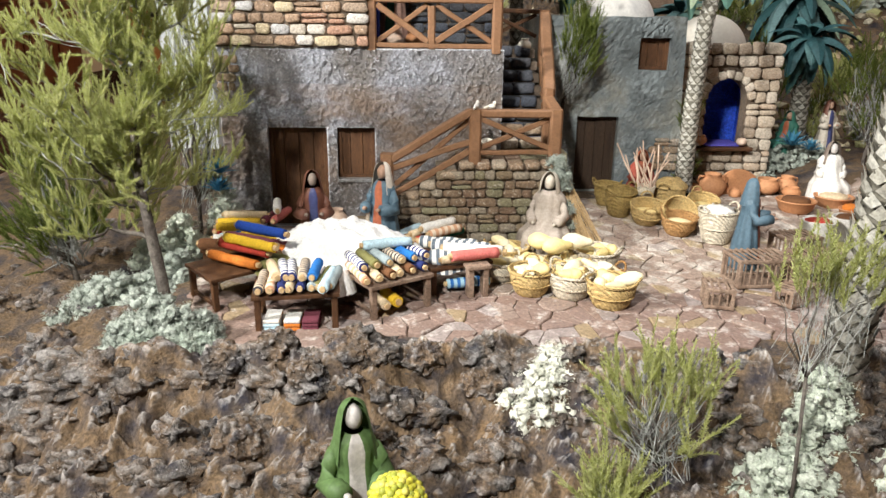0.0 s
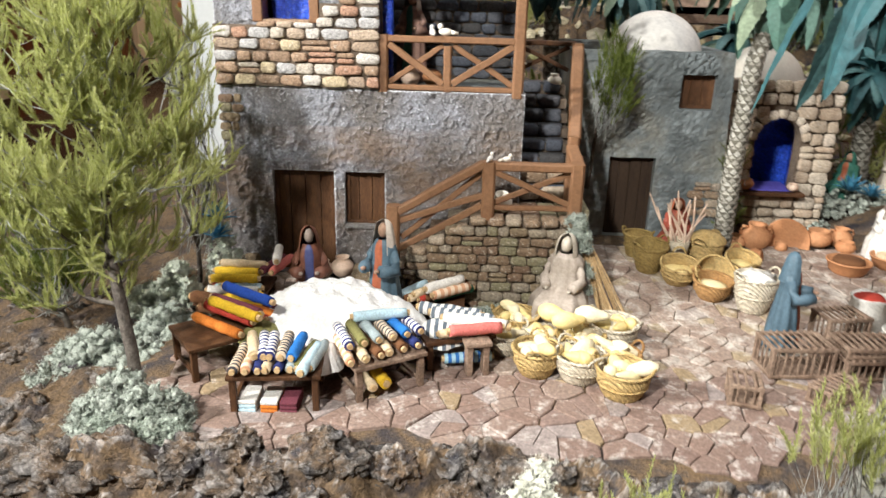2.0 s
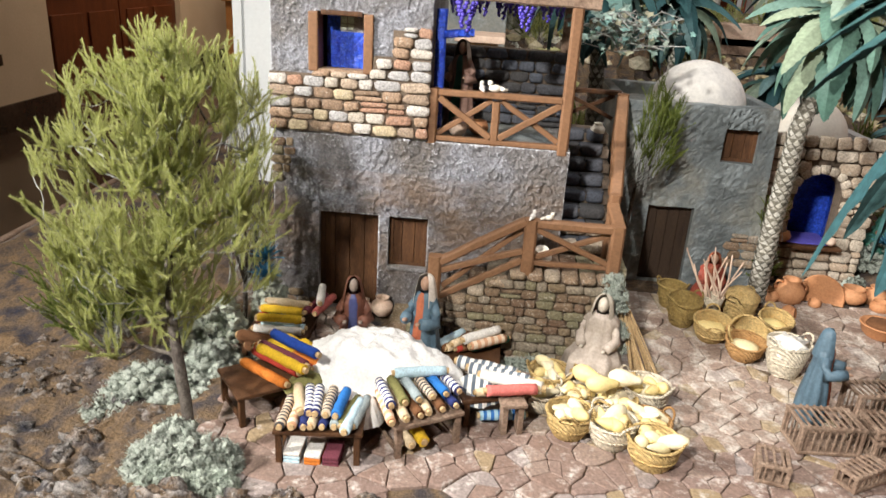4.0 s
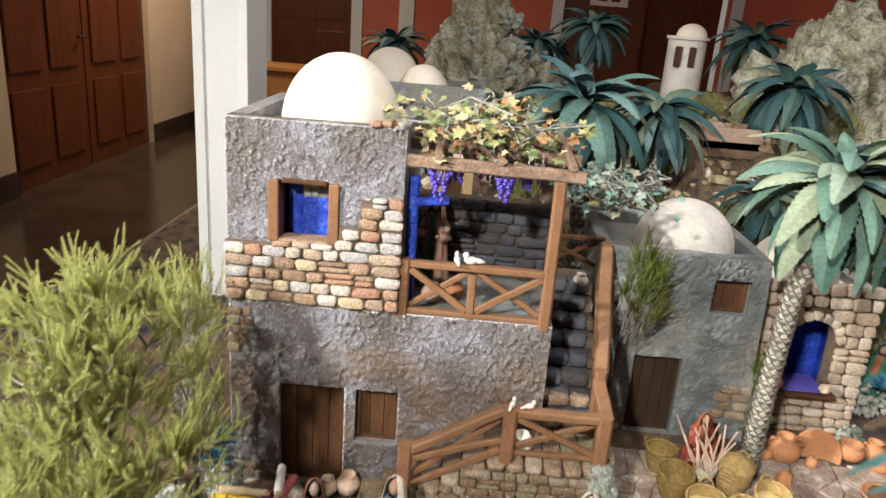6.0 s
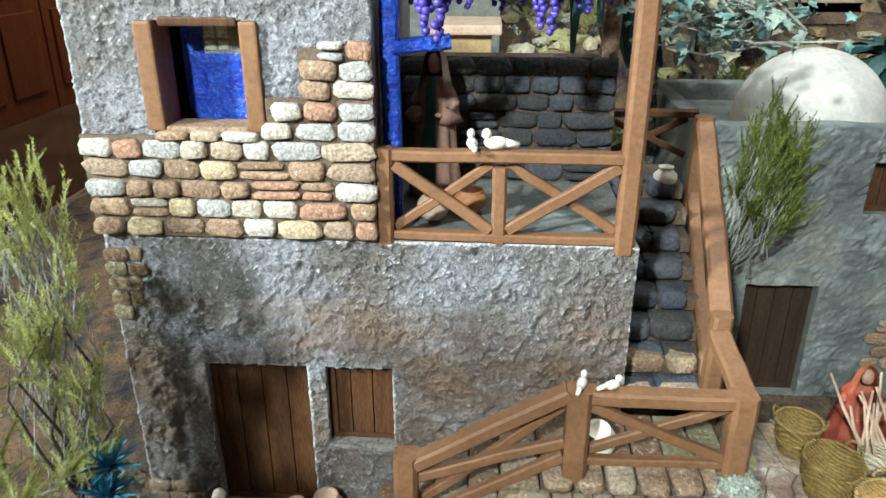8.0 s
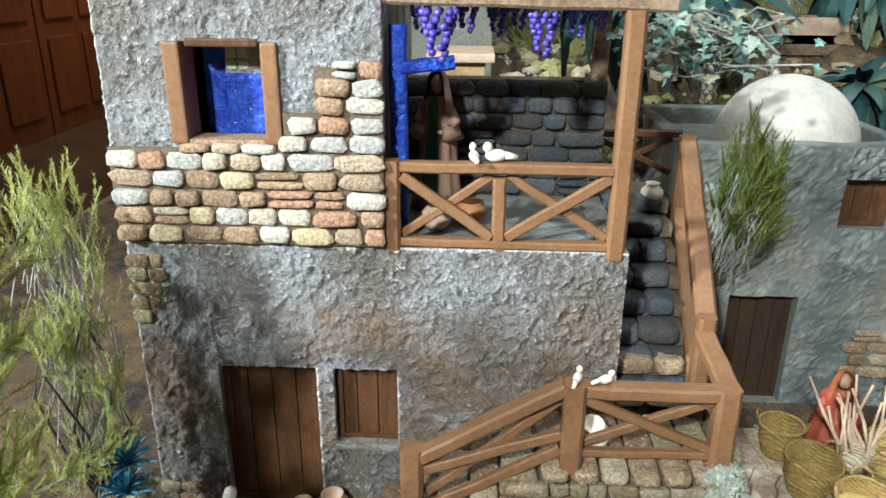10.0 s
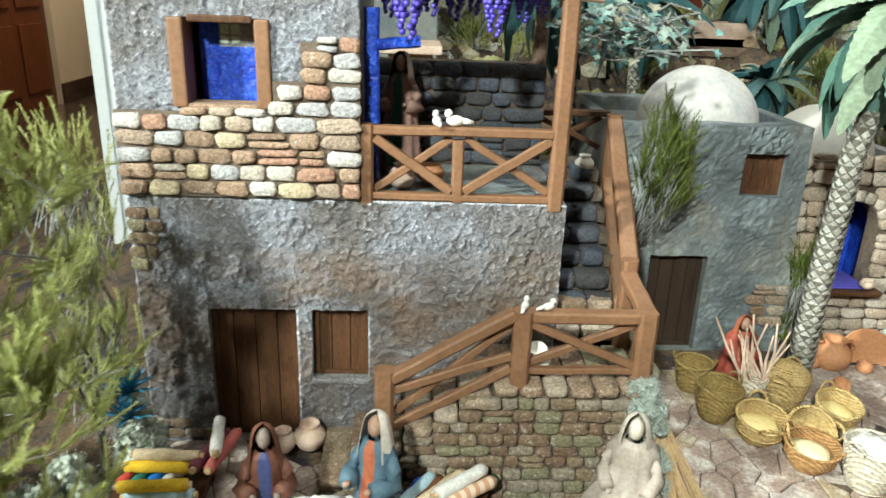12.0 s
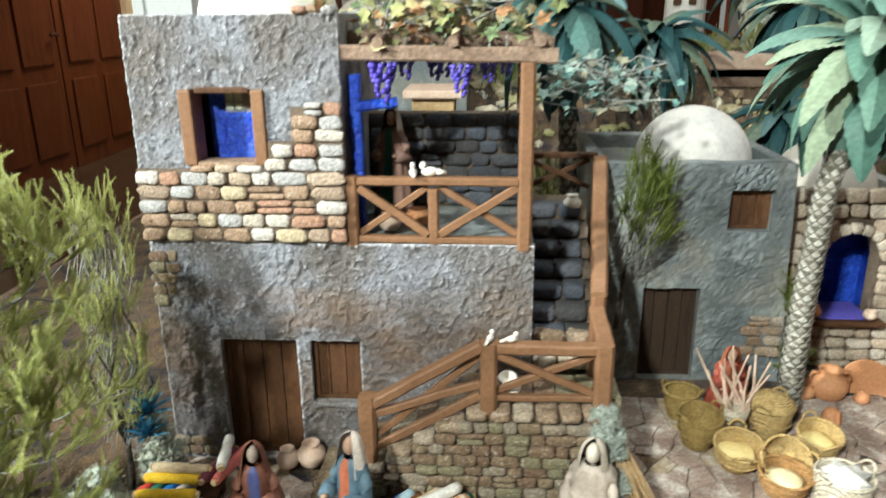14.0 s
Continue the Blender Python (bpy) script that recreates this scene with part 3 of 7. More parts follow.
house = thing("house", (-0.2, 2.45, 0.03), "two-storey model house of rough grey plaster and mixed stone", "house")
bm = bmesh.new()
wall_holes(bm, HX0, HX1, -0.02, HT, HY, HY + 0.045, [(-0.502, -0.326, 0.045, 0.35), (-0.296, -0.182, 0.19, 0.35)], 0.0032, 0.0062)
part("lower_wall", bm, [M["plaster"], M["plaster_plain"]], house, "rough grey plaster stained brown", smooth=True)
for x0, x1 in ((HX0, HX0 + 0.045), (HX1 - 0.045, HX1)):
    part("side_wall", boxm(x0, x1, HY + 0.045, HB, -0.02, HT), M["plaster_plain"], house)
part("rear_wall", boxm(HX0 + 0.045, HX1 - 0.045, HB - 0.04, HB, -0.02, HT), M["plaster_plain"], house)
part("terrace_floor", boxm(HX0 + 0.046, HX1 - 0.046, HY + 0.046, HB - 0.041, HT - 0.03, HT - 0.002), M["greyblue"], house, "blue-grey painted terrace floor")
ux1, uz1 = -0.197, 1.05
bm = bmesh.new()
wall_holes(bm, HX0, ux1, HT, uz1, HY, HY + 0.045, [(-0.515, -0.366, 0.752, 0.905)], 0.0032, 0.0062)
part("upper_wall", bm, [M["plaster"], M["plaster_plain"]], house, "rough grey plaster", smooth=True)
for x0, x1 in ((HX0, HX0 + 0.045), (ux1 - 0.045, ux1)):
    part("side_wall", boxm(x0, x1, HY + 0.045, HB, HT, uz1), M["plaster_plain"], house)
bm = bmesh.new()
wall_holes(bm, HX0 + 0.045, ux1 - 0.045, HT, uz1, HB - 0.045, HB, [(-0.46, -0.40, 0.86, 0.93)])
part("rear_wall", bm, M["plaster_plain"], house)
part("roof", boxm(HX0 + 0.046, ux1 - 0.046, HY + 0.046, HB - 0.046, 0.985, 1.015), M["greyblue"], house, "flat grey roof behind a low parapet")
part("inner_wall", boxm(-0.457, -0.385, HY + 0.056, HY + 0.066, HT + 0.16, 0.852), M["blue"], house, "bright blue painted inner wall")
inner = part("inner_window", boxm(-0.457, -0.385, HY + 0.058, HY + 0.066, 0.852, 0.905), M["plaster_plain"], house, "small grey window in the inner wall")
for x0, x1, z0, z1 in ((-0.454, -0.439, 0.857, 0.871), (-0.435, -0.419, 0.857, 0.871), (-0.454, -0.439, 0.875, 0.892), (-0.435, -0.419, 0.875, 0.892)):
    part("pane", boxm(x0, x1, HY + 0.0555, HY + 0.058, z0, z1, 0.001), M["lichen_pale"], inner, "pale pane")
part("inner_wall", boxm(-0.497, -0.455, HY + 0.072, HY + 0.082, HT + 0.16, 0.905), M["blue"], house, "bright blue painted inner wall")
bm = bmesh.new()
lathe(bm, [(0.158 * math.cos(a), 1.015 + 0.185 * math.sin(a)) for a in np.linspace(0, math.pi / 2, 14)], (-0.397, 2.43, 0), 40)
part("dome", bm, M["white"], house, "smooth cream-white plaster dome", smooth=True)


def planked(parent, name, x0, x1, y, z0, z1, n, label, mat, rails=()):
    """A shutter or door of upright planks in a squared frame, face at y."""
    ob = part(name, boxm(x0, x1, y + 0.006, y + 0.016, z0, z1), mat, parent, label)
    w = (x1 - x0) / n
    for i in range(n):
        part("plank", boxm(x0 + i * w + 0.0008, x0 + (i + 1) * w - 0.0008, y, y + 0.006, z0 + 0.002, z1 - 0.002, 0.0012), mat, ob)
    for a, b, c, d in ((x0, x1, z1 - 0.014, z1), (x0, x1, z0, z0 + 0.012), (x0, x0 + 0.013, z0 + 0.012, z1 - 0.014), (x1 - 0.013, x1, z0 + 0.012, z1 - 0.014)):
        part("frame_board", boxm(a, b, y - 0.005, y, c, d, 0.0015), mat, ob)
    return ob


planked(house, "door", -0.502, -0.326, HY + 0.022, 0.045, 0.35, 4, "closed dark brown plank door", M["wood_dark"])
planked(house, "shutter", -0.296, -0.182, HY + 0.022, 0.19, 0.35, 3, "closed dark brown plank shutter", M["wood_dark"])
fr = part("window_frame", boxm(-0.53, -0.503, HY - 0.012, HY + 0.05, 0.75, 0.905, 0.004), M["wood"], house, "reddish-brown wooden window jamb")
part("jamb", boxm(-0.38, -0.354, HY - 0.012, HY + 0.05, 0.75, 0.905, 0.004), M["wood"], fr)
part("window_sill", boxm(-0.503, -0.38, HY - 0.01, HY + 0.046, 0.746, 0.757, 0.003), M["stone"], fr, "pale stone sill")
part("window_sill", boxm(-0.298, -0.18, HY - 0.008, HY + 0.03, 0.183, 0.194, 0.003), M["plaster_plain"], house)
part("lintel", boxm(-0.497, -0.384, HY - 0.004, HY + 0.045, 0.897, 0.91, 0.003), M["wood_dark"], fr)

# parapet birds' corner stones and pale roof stones
rng = random.Random(7)
for x, z in ((-0.24, 1.052), (-0.27, 1.05), (-0.21, 1.05)):
    stone(house, x, HY + 0.02, z + 0.006, 0.03, 0.03, 0.016, M["stone"], rng.uniform(-20, 20), 0, rng.randrange(8))

# stone courses on the upper storey, quoins and footing
part("mortar", boxm(HX0 - 0.003, ux1, HY - 0.009, HY - 0.0005, HT + 0.004, 0.742), M["mortar"], house, "dark mortar between the stones")
part("mortar", boxm(-0.352, ux1 + 0.001, HY - 0.009, HY - 0.0005, 0.742, 0.80), M["mortar"], house, "dark mortar between the stones")
part("mortar", boxm(-0.30, ux1 + 0.001, HY - 0.009, HY - 0.0005, 0.80, 0.87), M["mortar"], house, "dark mortar between the stones")
for k in range(5):
    course(house, HX0 - 0.006, ux1 + 0.003, HY - 0.006, HT + 0.006 + k * 0.0305, 0.0305, M["stone"], rng, (0.04, 0.078), 0.014, 0.0035)
course(house, -0.52, -0.365, HY - 0.006, 0.735, 0.018, M["stone"], rng, (0.045, 0.06), 0.016, split=0)
for z, x0 in ((0.738, -0.362), (0.768, -0.345), (0.798, -0.302), (0.826, -0.30), (0.852, -0.272)):
    course(house, x0, ux1 + 0.003, HY - 0.006, z, 0.029, M["stone"], rng, (0.038, 0.062), 0.014, 0.0035)
for k in range(5):
    course(house, HX0 - 0.006, HX0 + 0.03 + rng.uniform(0, 0.035), HY + 0.0, 0.43 + k * 0.026, 0.026, M["stone_dark"], rng, (0.03, 0.05), 0.007)
for k in range(2):
    course(house, HX0 - 0.006, -0.51 - k * 0.04, HY + 0.0, 0.045 + k * 0.026, 0.026, M["stone_dark"], rng, (0.03, 0.05), 0.008)
for k in range(17):
    y = HY + 0.02
    for j in range(5):
        w = rng.uniform(0.05, 0.09)
        stone(house, HX0 - 0.001, y + w / 2, 0.06 + k * 0.0305, w - 0.003, 0.008, 0.028, M["stone"], -90, 0, rng.randrange(8))
        y += w

# terrace back wall
tw = thing("terrace_wall", (0.0, 2.56, HT), "low terrace wall of dark slate-coloured stones", "wall")
part("core", boxm(ux1 + 0.001, 0.2, 2.53, 2.58, HT, 0.812), M["mortar"], tw)
for k in range(7):
    course(tw, ux1 + 0.003, 0.2, 2.53, HT + 0.002 + k * 0.033, 0.033, M["stone_slate"], rng, (0.045, 0.08), 0.014)

# blue drainpipe post and lamp bracket on the terrace
bp = thing("blue_post", (-0.178, 2.25, HT), "blue painted wooden post with a short arm", "post")
bm = bmesh.new()
beam(bm, (-0.178, 2.25, HT), (-0.178, 2.25, 0.93), 0.028, 0.024, rough=0.001, seed=3)
part("upright", bm, M["blue"], bp)
bm = bmesh.new()
beam(bm, (-0.172, 2.25, 0.865), (-0.09, 2.26, 0.872), 0.03, 0.02, rough=0.001, seed=4)
part("arm", bm, M["blue"], bp)


# ---- timber railings ----
def rail_set(name, at, label, posts, beams, mat=None):
    ob = thing(name, at, label, "railing")
    for k, (a, b, w) in enumerate(posts):
        bm = bmesh.new()
        beam(bm, a, b, w, w, rough=0.0006, seed=k)
        part("post", bm, mat or M["wood"], ob)
    for k, (nm, a, b, w, h) in enumerate(beams):
        bm = bmesh.new()
        beam(bm, a, b, w, h, rough=0.0012, seed=k + 20)
        part(nm, bm, mat or M["wood"], ob)
    return ob


ty = HY + 0.008
rail_set("terrace_railing", (0.0, ty, HT), "brown timber terrace railing with crossed braces",
         [((-0.186, ty, HT - 0.004), (-0.186, ty, 0.726), 0.027), ((-0.013, ty, HT), (-0.013, ty, 0.7), 0.022), ((0.178, ty, HT - 0.012), (0.178, ty, 0.955), 0.03)],
         [("top_rail", (-0.172, ty, 0.716), (0.163, ty, 0.716), 0.026, 0.017), ("bottom_rail", (-0.172, ty, 0.59), (0.163, ty, 0.588), 0.022, 0.014),
          ("brace", (-0.17, ty - 0.004, 0.703), (-0.026, ty - 0.004, 0.6), 0.012, 0.018), ("brace", (-0.17, ty + 0.006, 0.6), (-0.026, ty + 0.006, 0.703), 0.012, 0.015),
          ("brace", (0.0, ty + 0.006, 0.703), (0.162, ty + 0.006, 0.6), 0.012, 0.015), ("brace", (0.0, ty - 0.004, 0.6), (0.162, ty - 0.004, 0.703), 0.012, 0.018)])
sy = 2.045
rail_set("stair_railing", (0.1, sy, 0.2), "brown timber stair railing with crossed braces",
         [((-0.143, sy, 0.09), (-0.143, sy, 0.302), 0.036), ((0.106, sy, 0.272), (0.106, sy, 0.428), 0.034), ((0.334, sy, 0.25), (0.334, sy, 0.428), 0.036)],
         [("top_rail", (-0.128, sy, 0.287), (0.092, sy, 0.421), 0.03, 0.022), ("top_rail", (0.122, sy, 0.417), (0.318, sy, 0.417), 0.03, 0.022),
          ("brace", (-0.126, sy, 0.262), (0.09, sy, 0.335), 0.014, 0.017), ("brace", (-0.126, sy, 0.182), (0.09, sy, 0.31), 0.014, 0.018), ("brace", (-0.12, sy + 0.01, 0.21), (0.09, sy + 0.01, 0.395), 0.012, 0.015),
          ("brace", (0.122, sy - 0.003, 0.4), (0.318, sy - 0.003, 0.318), 0.012, 0.015), ("brace", (0.122, sy + 0.008, 0.318), (0.318, sy + 0.008, 0.4), 0.012, 0.015), ("bottom_rail", (0.122, sy, 0.306), (0.318, sy, 0.306), 0.016, 0.013)])
rx = 0.345
rail_set("upper_stair_railing", (rx, 2.35, 0.3), "brown timber railing rising beside the upper steps",
         [((rx - 0.005, 2.2, 0.25), (rx - 0.005, 2.2, 0.47), 0.03), ((0.39, 2.61, 0.5), (0.39, 2.61, 0.69), 0.034)],
         [("top_rail", (rx - 0.008, 2.062, 0.416), (rx - 0.008, 2.19, 0.44), 0.034, 0.022), ("top_rail", (rx, 2.215, 0.452), (0.39, 2.6, 0.672), 0.036, 0.03),
          ("bottom_rail", (rx, 2.215, 0.30), (0.385, 2.6, 0.53), 0.024, 0.024)])
rail_set("gallery_railing", (0.3, 2.64, HT), "dark timber railing with a crossed brace at the stair head",
         [((0.205, 2.66, HT), (0.205, 2.66, 0.69), 0.018)],
         [("top_rail", (0.2, 2.66, 0.685), (0.39, 2.66, 0.685), 0.018, 0.016), ("brace", (0.21, 2.66, 0.6), (0.37, 2.66, 0.675), 0.01, 0.013), ("brace", (0.21, 2.652, 0.675), (0.37, 2.652, 0.6), 0.01, 0.013)], M["wood_dark"])

# ---- outside stairs ----
stairs = thing("stone_stairs", (0.1, 2.12, 0.03), "outside stair of small dark brown stones", "stairs")
tops = [(-0.27, -0.21, 0.075), (-0.21, -0.16, 0.115), (-0.16, -0.105, 0.15), (-0.105, -0.05, 0.19), (-0.05, 0.0, 0.222), (0.0, 0.06, 0.252), (0.06, 0.345, 0.28)]
for x0, x1, z in tops:
    part("core", boxm(x0, x1, 2.035, HY - 0.012, 0.0, z - 0.012), M["mortar"], stairs)
z = 0.02
row = 0
while z < 0.255:
    h = rng.uniform(0.022, 0.029)
    start = next((x0 for x0, x1, zz in tops if zz >= z + h - 0.006), 0.06)
    course(stairs, start - 0.004, 0.345, 2.035, z, h, M["stone_dark"], rng, (0.028, 0.062), 0.012, 0.002, 0.08)
    z += h
for x0, x1, z in tops:
    n = max(1, round((x1 - x0) / 0.05))
    for i in range(n):
        w = (x1 - x0) / n
        stone(stairs, x0 + w * (i + 0.5), 2.07, z - 0.010, w - 0.003, 0.052, 0.024, M["stone_mid"], 0, rng.uniform(-1, 1), rng.randrange(8), "tread_stone")
        part("tread", boxm(x0 + w * i + 0.001, x0 + w * (i + 1) - 0.001, 2.07, HY - 0.002, z - 0.014, z + rng.uniform(-0.003, 0.002), 0.004), M["stone_dark"], stairs)
steps = 8
for i in range(steps):
    y = HY + 0.012 + i * 0.05
    zt = 0.28 + (i + 1) * 0.0365
    part("flight_core", boxm(0.201, 0.356, y + 0.012, 2.72, zt - 0.04, zt - 0.012), M["mortar"], stairs)
part("flight_core", boxm(0.34, 0.372, HY, 2.72, 0.0, 0.28), M["mortar"], stairs)
for i in range(steps):
    y = HY + 0.012 + i * 0.05
    zt = 0.28 + (i + 1) * 0.0365
    for j, (a, b) in enumerate(((0.203, 0.262 + 0.02 * (i % 2)), (0.262 + 0.02 * (i % 2), 0.338))):
        # From the third step up the darker stone puts the house's shade into colour.
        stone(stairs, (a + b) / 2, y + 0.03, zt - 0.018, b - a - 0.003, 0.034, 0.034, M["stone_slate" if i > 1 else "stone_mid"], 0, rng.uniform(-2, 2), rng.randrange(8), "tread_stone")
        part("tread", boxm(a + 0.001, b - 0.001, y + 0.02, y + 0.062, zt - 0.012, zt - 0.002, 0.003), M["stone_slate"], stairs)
# Plain dark board along the block; the side's shade is put into its colour.
part("side_wall", boxm(0.358, 0.376, 2.06, 2.72, 0.0, 0.3), M["stone_dark"], stairs, "side of the stair block, its shade put into the dark colour")

# ---- grey house ----
GY = 2.62
gh = thing("small_house", (0.65, 2.85, 0.03), "small blue-grey plastered model house with flat roof", "house")
bm = bmesh.new()
wall_holes(bm, 0.38, 0.895, 0.0, 0.672, GY, GY + 0.05, [(0.53, 0.682, 0.05, 0.325), (0.735, 0.848, 0.49, 0.6)], 0.008, 0.004)
for x0, x1, y0, y1 in ((0.38, 0.42, GY + 0.05, 3.15), (0.865, 0.9, GY + 0.05, 3.15), (0.42, 0.865, 3.1, 3.15)):
    part("side_wall", boxm(x0, x1, y0, y1, 0.0, 0.67, 0.004), M["greyblue"], gh)
for v in bm.verts:
    if v.co.x > 0.85:
        v.co.x += 0.03 * (0.672 - v.co.z) / 0.672
for v in bm.verts:
    if v.co.y < GY + 0.001 or v.co.z > 0.66:
        v.co += Vector((0, 0.008 * noise.noise(v.co * 9), 0.006 * noise.noise(v.co * 11)))
part("wall", bm, [M["greyblue"], M["greyblue"]], gh)
part("roof", boxm(0.42, 0.855, GY + 0.05, 3.1, 0.6, 0.625), M["greyblue"], gh)
bm = bmesh.new()
lathe(bm, [(0.165 * math.cos(a), 0.625 + 0.165 * math.sin(a)) for a in np.linspace(0, math.pi / 2, 14)], (0.69, 2.86, 0), 40)
part("dome", bm, M["dome_grey"], gh, "white plaster dome with vine shadows painted as grey blotches", smooth=True)
# Added sheet behind the door; its dark colour stands in for the unlit room.
part("room_back", boxm(0.43, 0.85, 2.95, 2.97, 0.0, 0.6), M["wood_dark"], gh, "added dark sheet, the unlit interior put into its colour")
planked(gh, "door", 0.53, 0.682, GY + 0.03, 0.05, 0.325, 4, "closed dark weathered plank door", M["wood_black"])
planked(gh, "shutter", 0.735, 0.848, GY + 0.028, 0.49, 0.6, 3, "closed brown wooden shutter", M["wood_dark"])
for k in range(4):
    course(gh, 0.80 + 0.02 * (k % 2), 0.915, GY - 0.002, 0.13 + k * 0.03, 0.03, M["stone_mid"], rng, (0.035, 0.06), 0.012)

# ---- stone shop ----
SY = 2.74
sh = thing("shop_house", (1.12, 2.95, 0.03), "model shop of pale dressed stone with arched blue opening", "house")
ax, aw, a0, a1 = 1.125, 0.077, 0.2, 0.375
part("core", boxm(0.93, ax - aw, SY, SY + 0.05, 0.0, 0.56), M["mortar"], sh)
part("core", boxm(ax + aw, 1.315, SY, SY + 0.05, 0.0, 0.56), M["mortar"], sh)
part("core", boxm(ax - aw, ax + aw, SY, SY + 0.05, 0.0, a0), M["mortar"], sh)
bm = bmesh.new()
n = 12
arc = [(ax + aw * math.cos(a), a1 + aw * math.sin(a)) for a in np.linspace(0, math.pi, n + 1)]
for y in (SY, SY + 0.05):
    low = [bm.verts.new((x, y, z)) for x, z in arc]
    top = [bm.verts.new((x, y, 0.56)) for x, z in arc]
    for i in range(n):
        bm.faces.new((low[i], low[i + 1], top[i + 1], top[i]))
    if y == SY:
        first = low
    else:
        for i in range(n):
            bm.faces.new((first[i], first[i + 1], low[i + 1], low[i]))
part("core", bm, M["mortar"], sh)
bm = boxm(0.93, 0.97, SY + 0.05, 3.15, 0.0, 0.56)
box(bm, 1.275, 1.315, SY + 0.05, 3.15, 0.0, 0.56)
box(bm, 0.97, 1.275, 3.1, 3.15, 0.0, 0.56)
part("side_wall", bm, M["stone"], sh)
part("roof", boxm(0.97, 1.275, SY + 0.05, 3.1, 0.505, 0.53), M["white"], sh)
bm = boxm(0.98, 1.27, SY + 0.2, SY + 0.212, 0.1, 0.5)
box(bm, 0.98, 0.99, SY + 0.055, SY + 0.2, 0.1, 0.5)
box(bm, 1.26, 1.27, SY + 0.055, SY + 0.2, 0.1, 0.5)
part("inner_wall", bm, M["blue"], sh, "bright blue painted inner wall")
part("sill", boxm(ax - aw - 0.05, ax + aw + 0.03, SY - 0.05, SY + 0.08, 0.186, 0.2, 0.004), M["wood_dark"], sh, "dark wooden shop counter")
M["lilac"] = surf("lilac", [(0.09, 0.08, 0.45), (0.15, 0.13, 0.6)], 20, 120, 0.2, 0.6, 0.3, 0.002)
part("counter_cloth", boxm(ax - aw + 0.002, ax + aw - 0.002, SY - 0.03, SY + 0.1, 0.2015, 0.206, 0.002), M["lilac"], sh, "violet-blue cloth on the counter")
bm = bmesh.new()
lathe(bm, [(0.15 * math.cos(a), 0.53 + 0.15 * math.sin(a)) for a in np.linspace(0, math.pi / 2, 12)] , (1.12, 2.97, 0), 36)
lathe(bm, [(0.012, 0.675), (0.010, 0.69), (0.0, 0.7)], (1.12, 2.97, 0), 10)
part("dome", bm, M["white"], sh, "white plaster dome with a small finial", smooth=True)
z = 0.03
while z < 0.55:
    h = 0.045 if z > 0.1 else 0.035
    zc = z + h / 2
    if zc < a0 - 0.005:
        spans = [(0.925, 1.32)]
    elif zc < a1:
        spans = [(0.925, ax - aw - 0.002), (ax + aw + 0.002, 1.32)]
    elif zc < a1 + aw + 0.03:
        hw = math.sqrt(max(0, (aw + 0.03) ** 2 - (zc - a1) ** 2))
        spans = [(0.925, ax - hw), (ax + hw, 1.32)]
    else:
        spans = [(0.925, 1.32)]
    for s0, s1 in spans:
        course(sh, s0, s1, SY - 0.001, z, h, M["stone_pale"], rng, (0.04, 0.075), 0.016, 0.003, 0.05)
    z += h
for i in range(9):
    a = math.pi * (i + 0.5) / 9
    stone(sh, ax + (aw + 0.016) * math.cos(a), SY - 0.001, a1 + (aw + 0.016) * math.sin(a), 0.032, 0.018, 0.03, M["stone_pale"], 0, 90 - math.degrees(a), i, "arch_stone")


# ---- plants ----
def sprigs(places, rng, n=60, length=0.07, leaf=0.012, width=0.0013):
    """Needle-leaved shoots: places are (point, direction). Gives the corners of one triangle a needle."""
    gen = np.random.default_rng(rng.randrange(10 ** 6))
    p = np.array([tuple(q) for q, d in places])
    d = np.array([tuple(Vector(d).normalized()) for q, d in places])
    s = np.array([tuple(Vector(v).orthogonal().normalized()) for v in d])
    u = np.cross(d, s)
    m = len(p)
    size = length * gen.uniform(0.6, 1.25, (m, 1, 1))
    bend = (s * gen.uniform(-1, 1, (m, 1)) + u * gen.uniform(-1, 1, (m, 1)))[:, None] * 0.25
    f = ((np.arange(n) + 0.5) / n)[None, :, None]
    a = np.arange(n)[None, :, None] * 2.4 + gen.uniform(-0.4, 0.4, (m, n, 1))
    side = s[:, None] * np.cos(a) + u[:, None] * np.sin(a)
    q = p[:, None] + (d[:, None] + bend * f) * size * f
    way = d[:, None] * 0.85 + side * 0.75
    way /= np.linalg.norm(way, axis=2, keepdims=True)
    tip = q + way * leaf * gen.uniform(0.6, 1.2, (m, n, 1)) * (1.2 - 0.6 * f)
    w = np.cross(side, d[:, None]) * width * gen.uniform(0.7, 1.3, (m, n, 1))
    return np.stack([q - w, q + w, tip], 2).reshape(-1, 3)


def needles(name, corners, material, parent):
    """Links loose triangles as one mesh of kind stuff."""
    me = bpy.data.meshes.new(name)
    k = len(corners)
    me.vertices.add(k)
    me.vertices.foreach_set("co", (corners - np.array(base_of(parent))).astype(np.float32).ravel())
    me.loops.add(k)
    me.loops.foreach_set("vertex_index", np.arange(k, dtype=np.int32))
    me.polygons.add(k // 3)
    me.polygons.foreach_set("loop_start", np.arange(0, k, 3, dtype=np.int32))
    me.update(calc_edges=True)
    me.materials.append(material)
    ob = new(name, me)
    ob.parent = parent
    return tagged(ob, kind="stuff")


